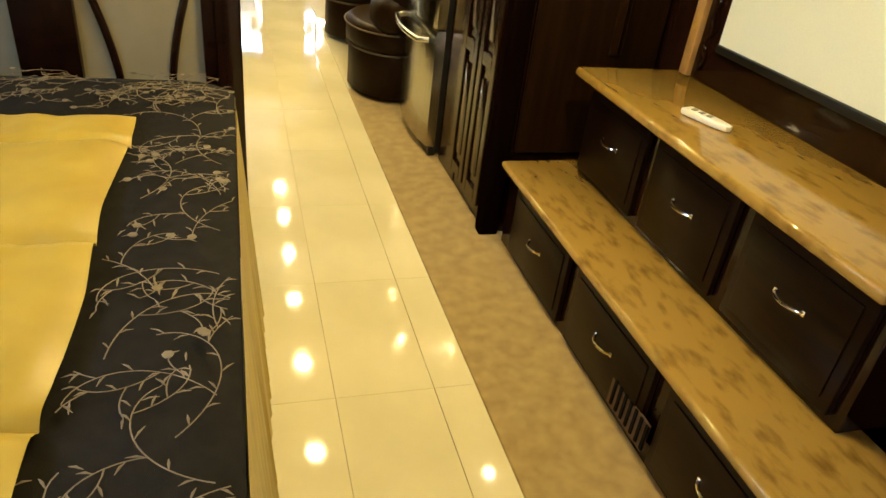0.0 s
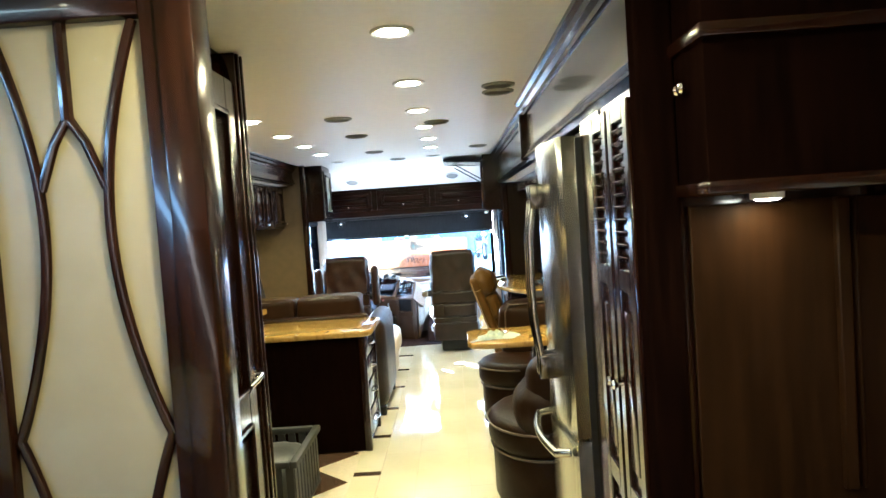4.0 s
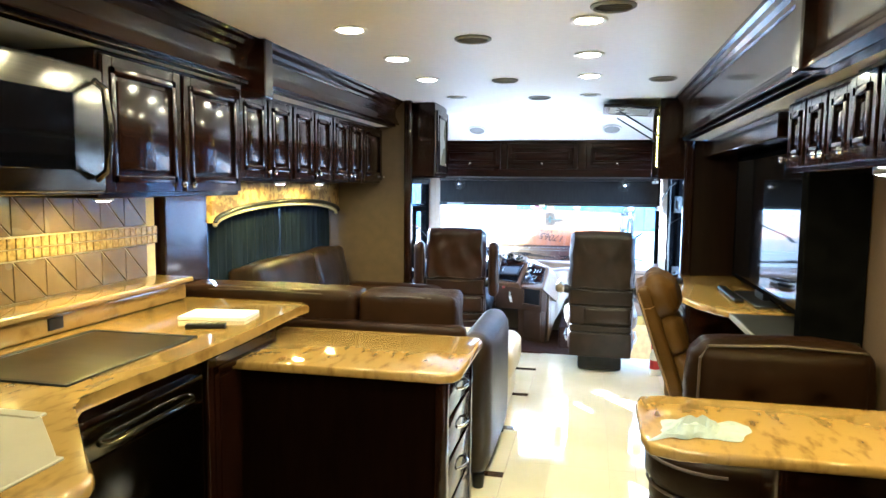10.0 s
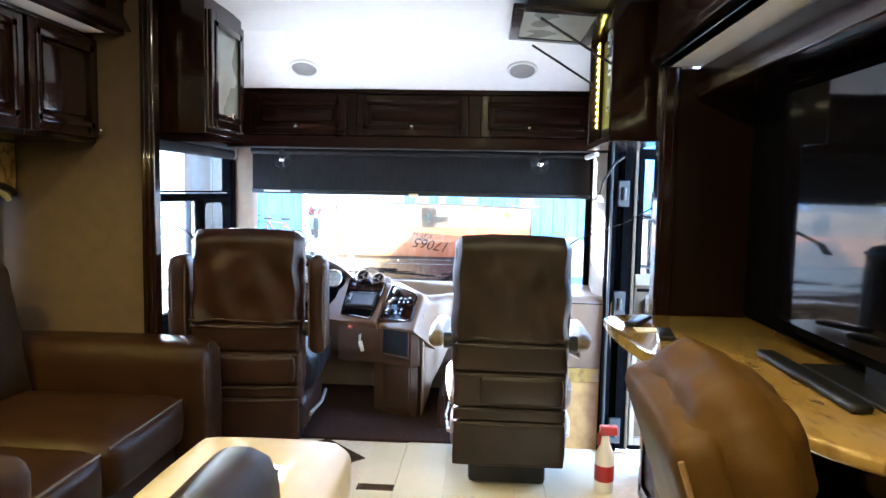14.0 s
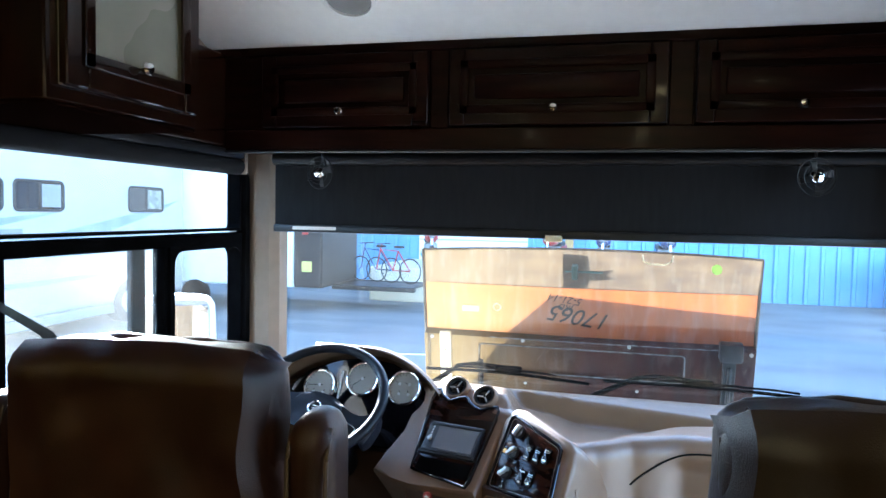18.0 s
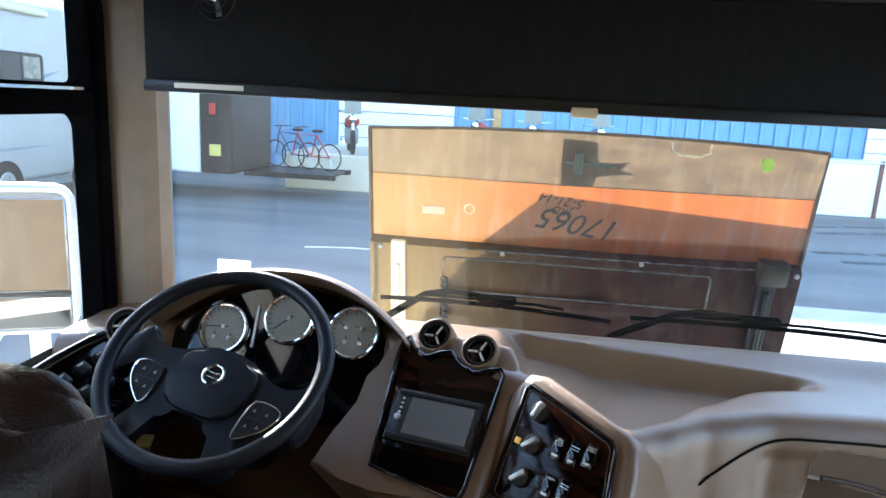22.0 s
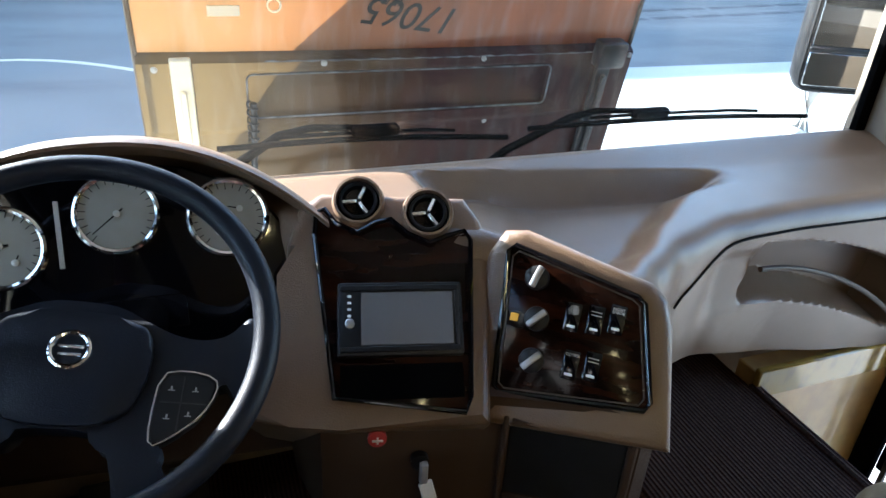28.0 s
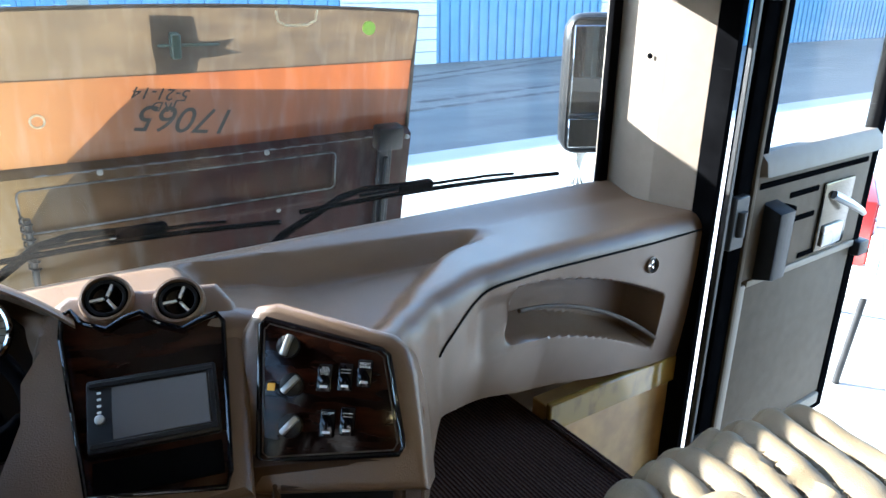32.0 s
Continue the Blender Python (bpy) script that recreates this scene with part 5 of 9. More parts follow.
# island
isl = thing("kitchen_island", (-0.48, 6.1, 0), "dark wood kitchen island with a golden stone top and steel pulls", "island")
part("body", box((-0.90, 5.86, 0.0), (-0.055, 6.40, 0.752), 0.004), WOOD_SHADED, isl)
for yy in (5.845, 6.36):
    part("corner_post", box((-0.075, yy, 0.0), (-0.030, yy + 0.052, 0.752), 0.006, 2), WOOD, isl)
islp = [(-0.95, 5.81), (-0.05, 5.81), (-0.005, 5.83), (0.015, 5.87), (0.015, 6.38), (-0.005, 6.43), (-0.05, 6.45), (-0.95, 6.45)]
part("top", prism(islp, "z", 0.752, 0.790, 0.012, 3), STONE, isl, "golden brown mottled stone top")
for z0, z1 in ((0.06, 0.24), (0.26, 0.42), (0.44, 0.58), (0.60, 0.73)):
    d = part("drawer", box((-0.055, 5.91, z0), (-0.034, 6.35, z1), 0.004, 2), WOOD_H, isl)
    bow_handle((-0.034, 6.06, (z0 + z1) / 2), (-0.034, 6.20, (z0 + z1) / 2), (1, 0, 0), d, 0.030, 0.006)
bn = thing("waste_basket", (-0.5, 5.1, 0), "dark grey plastic basket with vertical slots and a bag", "basket")
for x0, x1, y0, y1 in ((-0.70, -0.68, 4.82, 5.40), (-0.30, -0.28, 4.82, 5.40), (-0.70, -0.28, 4.82, 4.84), (-0.70, -0.28, 5.38, 5.40)):
    along = 1 if x1 - x0 < 0.05 else 0
    n = 9 if along else 7
    L0, L1 = (y0, y1) if along else (x0, x1)
    for i in range(n):
        c = L0 + (L1 - L0) * (i + 0.5) / n
        w = (L1 - L0) / n * 0.34
        lo = (x0 + 0.004, c - w, 0.01) if along else (c - w, y0 + 0.004, 0.01)
        hi = (x1 - 0.004, c + w, 0.30) if along else (c + w, y1 - 0.004, 0.30)
        part("slat", box(lo, hi, 0.003), DARK, bn)
part("rim", boxes([((-0.715, 4.805, 0.29), (-0.675, 5.415, 0.325)), ((-0.305, 4.805, 0.29), (-0.265, 5.415, 0.325)), ((-0.675, 4.805, 0.29), (-0.305, 4.845, 0.325)), ((-0.675, 5.375, 0.29), (-0.305, 5.415, 0.325))], 0.008, 2), DARK, bn)
part("bottom", box((-0.70, 4.82, 0.0), (-0.28, 5.40, 0.02), 0.003), DARK, bn)
part("liner_bag", cushion((-0.66, 4.87, 0.02), (-0.32, 5.35, 0.27), 0.07, 0.03, 9, 0.02, 3), material("clear_grey_bag", (0.09, 0.09, 0.085), 0.3, second=(0.03, 0.03, 0.03), scale=9), bn, "crumpled grey bag")

# ---- living room ----

sf = thing("corner_sofa", (-1.0, 7.7, 0), "dark brown leather corner sofa with piping and buttoned back cushions", "sofa")
part("base", boxes([((-1.66, 6.66, 0.05), (-0.80, 8.84, 0.28)), ((-0.80, 6.66, 0.05), (-0.02, 7.43, 0.28))], 0.02, 3), LEATHER, sf)
for i, (y0, y1) in enumerate(((7.45, 8.04), (8.04, 8.62))):
    c = part("seat_cushion", cushion((-1.50, y0, 0.27), (-0.74, y1 - 0.006, 0.47), 0.05, 0.02, 9, 0.004, i), LEATHER, sf)
    part("piping", sweep([(-0.752, y0 + 0.02, 0.452), (-0.752, y1 - 0.03, 0.452)], 0.005, 6), WELT, c)
    c = part("back_cushion", turned(cushion((-0.10, y0 - 0.30 if i == 0 else y0, 0.0), (0.10, y1 - 0.01, 0.53), 0.035, 0.022, 18, 0.009, i + 5), Matrix.Translation((-1.46, 0, 0.44)) @ pose(0, 0, 0, 0, -10)), LEATHER_G, sf, "grey-brown leather back cushion")
    part("button", lathe([(0.012, 0), (0.014, 0.006), (0.004, 0.010)], (-1.365, (y0 + y1) / 2, 0.70), (1, 0, 0.15), 12), LEATHER, c)
part("seat_cushion", cushion((-0.74, 6.90, 0.27), (-0.10, 7.46, 0.47), 0.05, 0.02, 9, 0.004, 3), LEATHER, sf)
part("seat_cushion", cushion((-1.50, 6.90, 0.27), (-0.745, 7.46, 0.47), 0.05, 0.02, 9, 0.004, 8), LEATHER, sf)
for x0, x1 in ((-1.64, -0.66), (-0.64, -0.16)):
    c = part("back_cushion", cushion((x0, 6.62, 0.40), (x1, 6.86, 0.935), 0.030, 0.012, 16, 0.008, x0), LEATHER, sf)
    part("piping", sweep([(x0 + 0.02, 6.632, 0.915), ((x0 + x1) / 2, 6.622, 0.925), (x1 - 0.02, 6.632, 0.915)], 0.005, 6), WELT, c)
part("back_shell", box((-1.66, 6.58, 0.05), (-0.10, 6.66, 0.80), 0.03, 3), LEATHER, sf)
c = part("arm", cushion((-0.155, 6.60, 0.06), (0.01, 7.45, 0.745), 0.075, 0.012, 9, 0.003, 2), LEATHER_G, sf, "rounded grey-brown leather arm")
part("piping", sweep([(0.0, 6.68, 0.69), (0.007, 7.0, 0.695), (0.0, 7.40, 0.69)], 0.005, 6), WELT, c)
c = part("arm", cushion((-1.60, 8.63, 0.06), (-0.68, 8.85, 0.66), 0.06, 0.012, 9, 0.004, 6), LEATHER, sf)
part("piping", sweep([(-0.69, 8.66, 0.10), (-0.69, 8.66, 0.61), (-0.70, 8.74, 0.65), (-0.69, 8.82, 0.61), (-0.69, 8.82, 0.10)], 0.005, 6), WELT, c)
for x, y in ((-0.72, 8.80), (-0.04, 7.44), (-0.04, 6.66), (-1.6, 8.80)):
    part("foot", lathe([(0.025, 0), (0.03, 0.05), (0.03, 0.07)], (x, y, 0), (0, 0, 1), 12), BLACK, sf)
ot = thing("ottoman", (-0.26, 7.95, 0), "cream leather ottoman lit by the sun", "ottoman")
part("base", box((-0.50, 7.62, 0.03), (-0.03, 8.20, 0.25), 0.03, 3), LEATHER_C, ot)
c = part("seat", cushion((-0.53, 7.58, 0.24), (0.0, 8.24, 0.455), 0.06, 0.025, 9, 0.004, 4), LEATHER_C, ot)
part("piping", sweep([(-0.51, 7.60, 0.28), (-0.02, 7.60, 0.28), (-0.02, 8.22, 0.28), (-0.51, 8.22, 0.28)], 0.005, 6, None, 1, True), WELT, ot)
for x, y in ((-0.45, 7.66), (-0.08, 7.66), (-0.45, 8.16), (-0.08, 8.16)):
    part("foot", lathe([(0.02, 0), (0.025, 0.04)], (x, y, 0), (0, 0, 1), 12), BLACK, ot)
# window dressing
vl = thing("window_valance", (-1.6, 7.87, 1.3), "gold patterned arched valance over the window", "valance")
vpts = [(6.90, 1.465), (8.84, 1.465), (8.84, 1.24)] + [(7.87 + 0.95 * math.cos(a), 1.245 + 0.10 * math.sin(a)) for a in (math.pi * i / 24 for i in range(25))] + [(6.90, 1.24)]
part("board", prism(vpts, "x", -1.66, -1.58, 0.008, 2), material("gold_brocade", (0.45, 0.31, 0.10), 0.6, second=(0.20, 0.12, 0.04), scale=22, spread=(0.48, 0.56), bump=0.4, bump_scale=300), vl)
part("piping", sweep([(-1.575, 7.87 + 0.95 * math.cos(a), 1.245 + 0.10 * math.sin(a)) for a in (math.pi * i / 28 for i in range(29))], 0.013, 8), BLACK, vl)
# Cream tube stands in for daylight showing between valance and curtain.
part("daylight_gap", sweep([(-1.590, 7.87 + 0.93 * math.cos(a), 1.222 + 0.10 * math.sin(a)) for a in (math.pi * i / 28 for i in range(29))], 0.013, 8), SHADE_C, vl, "pale band drawn for the daylight gap under the arch")
bl = thing("window_curtain", (-1.66, 7.87, 0.9), "dark blue-grey sheer curtain hanging in folds across the window", "curtain")
for k in range(4):
    y0, y1 = 6.955 + k * 0.458, 6.955 + (k + 1) * 0.458 - 0.004
    fb_ = bmesh.new()
    cols = []
    for i in range(41):
        y = y0 + (y1 - y0) * i / 40
        w = 0.010 * math.sin((y - 6.9) * 62 + 2.0 * math.sin(y * 7)) + 0.004 * math.sin(y * 171)
        cols.append([fb_.verts.new((-1.655 + w * q, y, z)) for q, z in ((0.8, 0.862), (1.0, 1.0), (0.9, 1.15), (0.5, 1.335))])
    for A, B in zip(cols, cols[1:]):
        for q in range(3):
            fb_.faces.new((A[q], B[q], B[q + 1], A[q + 1]))
    part("drape", fb_, CURTAIN, bl)
sp = thing("window_side_panel", (-1.5, 6.6, 0.9), "grey panel wall between kitchen and sofa", "panel")
part("panel", box((-1.69, 6.50, 0.0), (-1.60, 6.88, 1.46), 0.006), WOOD, sp)

# dinette
tb = thing("dinette_table", (1.05, 5.68, 0), "dinette table with a golden stone top and rounded corners", "table")
tp = [(1.60, 5.42), (0.72, 5.42), (0.645, 5.45), (0.625, 5.52), (0.625, 5.83), (0.645, 5.91), (0.72, 5.94), (1.60, 5.94)]
part("top", prism(tp, "z", 0.698, 0.735, 0.012, 3), STONE, tb, "golden brown mottled stone top")
part("pedestal", box((1.02, 5.56, 0.0), (1.32, 5.80, 0.698), 0.02, 3), WOOD, tb)
cl_ = thing("cleaning_cloth", (0.80, 5.58, 0.736), "crumpled pale blue cloth on the dinette table", "cloth")
cb = bmesh.new()
g = []
for i in range(17):
    row = []
    for j in range(11):
        u, v = i / 16 - 0.5, j / 10 - 0.5
        e = 1 - max(abs(u), abs(v)) * 2
        z = 0.738 + max(0.0, 0.035 * e * (0.4 + abs(noise.noise(Vector((u * 6, v * 6, 1.5))) * 2.2)))
        row.append(cb.verts.new((0.80 + u * 0.24 * (1 + 0.3 * noise.noise(Vector((u * 3, v * 3, 9)))) + v * 0.05, 5.58 + v * 0.15 * (1 + 0.5 * noise.noise(Vector((u * 4, 2, v * 3)))) + u * 0.04, z)))
    g.append(row)
for i in range(16):
    for j in range(10):
        cb.faces.new((g[i][j], g[i + 1][j], g[i + 1][j + 1], g[i][j + 1]))
part("folds", cb, CLOTH, cl_)


def round_end(x0, x1, y0, y1, r, n=8):
    """Outline of a bench whose aisle end is rounded."""
    pts = [(x1, y0), (x1, y1)]
    yc, hy = (y0 + y1) / 2, (y1 - y0) / 2
    for i in range(n + 1):
        a = math.pi / 2 + math.pi * i / n
        pts.append((x0 + r + r * math.cos(a), yc + hy * math.sin(a)))
    return pts


def dinette_bench(name, y0, y1, label, mat=LEATHER_B):
    t = thing(name, (1.1, (y0 + y1) / 2, 0), label, "bench", "dinette benches")
    part("base", prism(round_end(0.72, 1.60, y0, y1, 0.26), "z", 0.03, 0.30, 0.015, 2), mat, t)
    part("seat", prism(round_end(0.70, 1.60, y0 - 0.01, y1 + 0.01, 0.27), "z", 0.30, 0.47, 0.05, 4), mat, t)
    part("piping", sweep([(*p, 0.305) for p in round_end(0.712, 1.60, y0, y1, 0.265, 14)[2:]], 0.006, 6), WELT, t)
    part("piping", sweep([(*p, 0.43) for p in round_end(0.695, 1.60, y0 - 0.012, y1 + 0.012, 0.27, 14)[2:]], 0.006, 6), WELT, t)
    return t


nb = dinette_bench("dinette_bench", 4.64, 5.34, "dark brown leather dinette bench with a rounded end")
part("backrest", cushion((0.90, 4.61, 0.42), (1.58, 4.84, 0.80), 0.09, 0.02, 9, 0.004, 5), LEATHER_B, nb)
part("wing", cushion((0.84, 4.61, 0.40), (1.10, 4.98, 0.66), 0.10, 0.02, 8, 0.003, 5), LEATHER_B, nb)
fb = dinette_bench("dinette_bench", 6.00, 6.52, "dark brown leather dinette bench with a high tufted back")
tufted = cushion((0.90, 6.42, 0.42), (1.58, 6.62, 0.82), 0.06, 0.03, 40, 0.005, 7)
for v in tufted.verts:      # drawn-in buttons
    if v.co.y < 6.47:
        for xt in (1.13, 1.39):
            for zt_ in (0.60,):
                du, dv = v.co.x - xt, v.co.z - zt_
                q_ = math.hypot(du, dv)
                v.co.y += 0.030 * math.exp(-q_ * q_ / 0.0012) + 0.008 * abs(math.sin(3 * math.atan2(dv, du))) * math.exp(-q_ / 0.07)
part("backrest", tufted, LEATHER_B, fb, "tufted leather backrest")
part("piping", sweep([(0.915, 6.43, 0.50), (0.92, 6.425, 0.76), (0.95, 6.43, 0.81), (1.25, 6.425, 0.825), (1.55, 6.43, 0.81)], 0.006, 6), WELT, fb)

# desk and television
dk = thing("desk_counter", (1.3, 8.0, 0), "curved golden stone counter below the television", "counter")
dp = [(1.60, 8.80), (1.03, 8.80), (0.95, 8.77), (0.905, 8.69), (0.90, 8.55), (0.915, 8.30), (0.945, 8.05), (0.985, 7.78), (1.045, 7.53), (1.125, 7.36), (1.185, 7.285), (1.60, 7.275)]
part("top", prism(dp, "z", 0.775, 0.812, 0.012, 3), STONE, dk, "golden brown mottled stone top")
part("cabinet", box((1.10, 8.10, 0.0), (1.60, 8.78, 0.775), 0.004), WOOD, dk)
panel_door("door", (1.10, 8.14, 0.08), (1.10, 8.74, 0.70), "x", -1, dk)
part("cabinet", box((1.22, 7.20, 0.0), (1.60, 8.10, 0.42), 0.004), WOOD, dk)
part("switch_panel", box((1.092, 8.30, 0.58), (1.101, 8.60, 0.72), 0.003), BLACK, dk)
fpl = thing("glass_desk_flap", (1.45, 6.95, 0.72), "dark grey desk flap with a pale edge beside the counter", "desk")
part("leaf", box((1.196, 6.66, 0.782), (1.60, 7.271, 0.803), 0.004), DARK, fpl)
part("edge", boxes([((1.184, 6.66, 0.776), (1.1955, 7.271, 0.805))], 0.003), GREY, fpl)
part("support", box((1.45, 6.75, 0.0), (1.60, 7.05, 0.780), 0.004), WOOD, fpl)
part("label", box((1.44, 7.00, 0.8032), (1.50, 7.04, 0.8042), 0), PAPER, fpl)
tvb = thing("television_cabinet", (1.6, 8.0, 0.85), "black recessed cabinet round the television", "cabinet")
for n_, lo_, hi_ in (("back_panel", (1.48, 6.76, 0.82), (1.615, 8.80, 1.795)), ("side_panel", (1.36, 6.68, 0.0), (1.615, 6.76, 1.795)), ("header", (1.25, 6.76, 1.68), (1.48, 8.80, 1.795))):
    part(n_, box(lo_, hi_, 0.006), WOOD if n_ == "header" else SEAL, tvb)
tv = thing("television", (1.40, 7.6, 0.813), "large black flat television reflecting the windshield", "television")
part("case", box((1.405, 6.80, 0.87), (1.475, 8.34, 1.66), 0.008, 2), SEAL, tv)
part("screen", box((1.396, 6.83, 0.90), (1.406, 8.31, 1.63), 0.002), TV_GLASS, tv, "glossy dark screen")
part("stand", boxes([((1.34, 7.40, 0.813), (1.47, 7.98, 0.826)), ((1.42, 7.60, 0.82), (1.46, 7.80, 0.90))], 0.005), BLACK, tv)
sb = thing("soundbar", (1.36, 7.95, 0.82), "long black soundbar below the television", "soundbar")
part("case", box((1.26, 7.55, 0.813), (1.315, 8.10, 0.838), 0.012, 3), BLACK, sb)
for x, y, rz, l in ((1.02, 8.60, 60, 0.10), (1.06, 8.36, 80, 0.08)):
    t = thing("remote_control", (x, y, 0.813), "black remote control lying on the counter", "remote control", "remote controls")
    part("case", turned(box((-l, -0.024, 0), (l, 0.024, 0.018), 0.006, 2), pose(x, y, 0.813, 0, 0, rz)), BLACK, t)
nt_ = thing("note_paper", (1.03, 8.47, 0.813), "small white paper on the counter", "paper")
part("sheet", box((0.98, 8.43, 0.813), (1.06, 8.50, 0.815), 0), PAPER, nt_)

# tan chair
ch = thing("tan_armchair", (0, 0, 0), "tan leather chair with a plump stitched back", "chair")
part("seat", cushion((-0.25, -0.30, 0.30), (0.25, 0.26, 0.46), 0.06, 0.025, 14, 0.010, 1), LEATHER_T, ch)
CB = pose(0, -0.305, 0.40, 19)
part("back_shell", turned(cushion((-0.226, 0.0, 0.0), (0.226, 0.075, 0.575), 0.028, 0.008, 16, 0.006, 2), CB), LEATHER_T, ch, "smooth tan leather outer back")
for k, (z0, z1) in enumerate(((0.02, 0.20), (0.20, 0.40))):
    part("back_roll", turned(cushion((-0.216, 0.055, z0), (0.216, 0.172 - 0.01 * k, z1 + 0.008), 0.055, 0.018, 16, 0.014, 3 + k), CB), LEATHER_T, ch)
part("head_pillow", turned(cushion((-0.222, 0.030, 0.385), (0.222, 0.178, 0.600), 0.070, 0.020, 18, 0.016, 6), CB), LEATHER_T, ch, "plump wrinkled head pillow")
for sx in (-1, 1):
    part("piping", turned(sweep([(sx * 0.224, 0.010, 0.02), (sx * 0.229, 0.006, 0.28), (sx * 0.224, 0.012, 0.555)], 0.0045, 6), CB), WELT_T, ch)
    part("seam", turned(sweep([(sx * 0.228, 0.016, 0.475), (sx * 0.230, 0.045, 0.470), (sx * 0.224, 0.068, 0.475)], 0.003, 6), CB), WELT_T, ch)
part("column", cyl((0, 0, 0.06), (0, 0, 0.31), 0.03), BLACK, ch)
part("foot_plate", lathe([(0.25, -0.02), (0.25, 0.0), (0.10, 0.04), (0.04, 0.07)], (0, 0, 0), (0, 0, 1), 28), BLACK, ch)
ch.matrix_basis = pose(1.18, 7.08, 0.02, 0, 0, -93)

# ---- driving cab ----


def face(origin, right, up):
    """A local frame: u to the right, v up, n out of the surface."""
    x = Vector(right).normalized()
    u = Vector(up)
    u = (u - x * u.dot(x)).normalized()
    n = x.cross(u)
    m = Matrix((x, u, n)).transposed().to_4x4()
    m.translation = Vector(origin)
    return m


# front overhead cabinets
oc = thing("overhead_cabinet", (0, 10.2, 1.55), "dark red cherry overhead cabinet with three raised-panel doors", "cabinet")
part("body", box((-1.195, 10.115, 1.555), (1.195, 10.39, 1.893), 0.004), WOOD_R, oc)
for n_, lo_, hi_ in (("rail", (-1.195, 10.098, 1.545), (1.195, 10.12, 1.615)), ("rail", (-1.195, 10.098, 1.862), (1.195, 10.12, 1.893)), ("stile", (-0.405, 10.100, 1.615), (-0.345, 10.12, 1.862)), ("stile", (0.325, 10.100, 1.615), (0.395, 10.12, 1.862)), ("stile", (-1.195, 10.1, 1.615), (-0.99, 10.12, 1.862)), ("stile", (1.06, 10.1, 1.615), (1.195, 10.12, 1.862))):
    part(n_, box(lo_, hi_, 0.003), WOOD_R, oc)
for x0, x1, xk in ((-0.99, -0.41, -0.705), (-0.34, 0.32, -0.012), (0.40, 1.055, 0.682)):
    d = panel_door("door", (x0, 10.104, 1.620), (x1, 10.104, 1.857), "y", -1, oc, WOOD_R, True, 0.05)
    knob((xk, 10.080, 1.668), (0, -1, 0), d, 0.014)
part("light_rail", box((-1.195, 10.094, 1.536), (1.195, 10.115, 1.545), 0.003), DARK, oc)


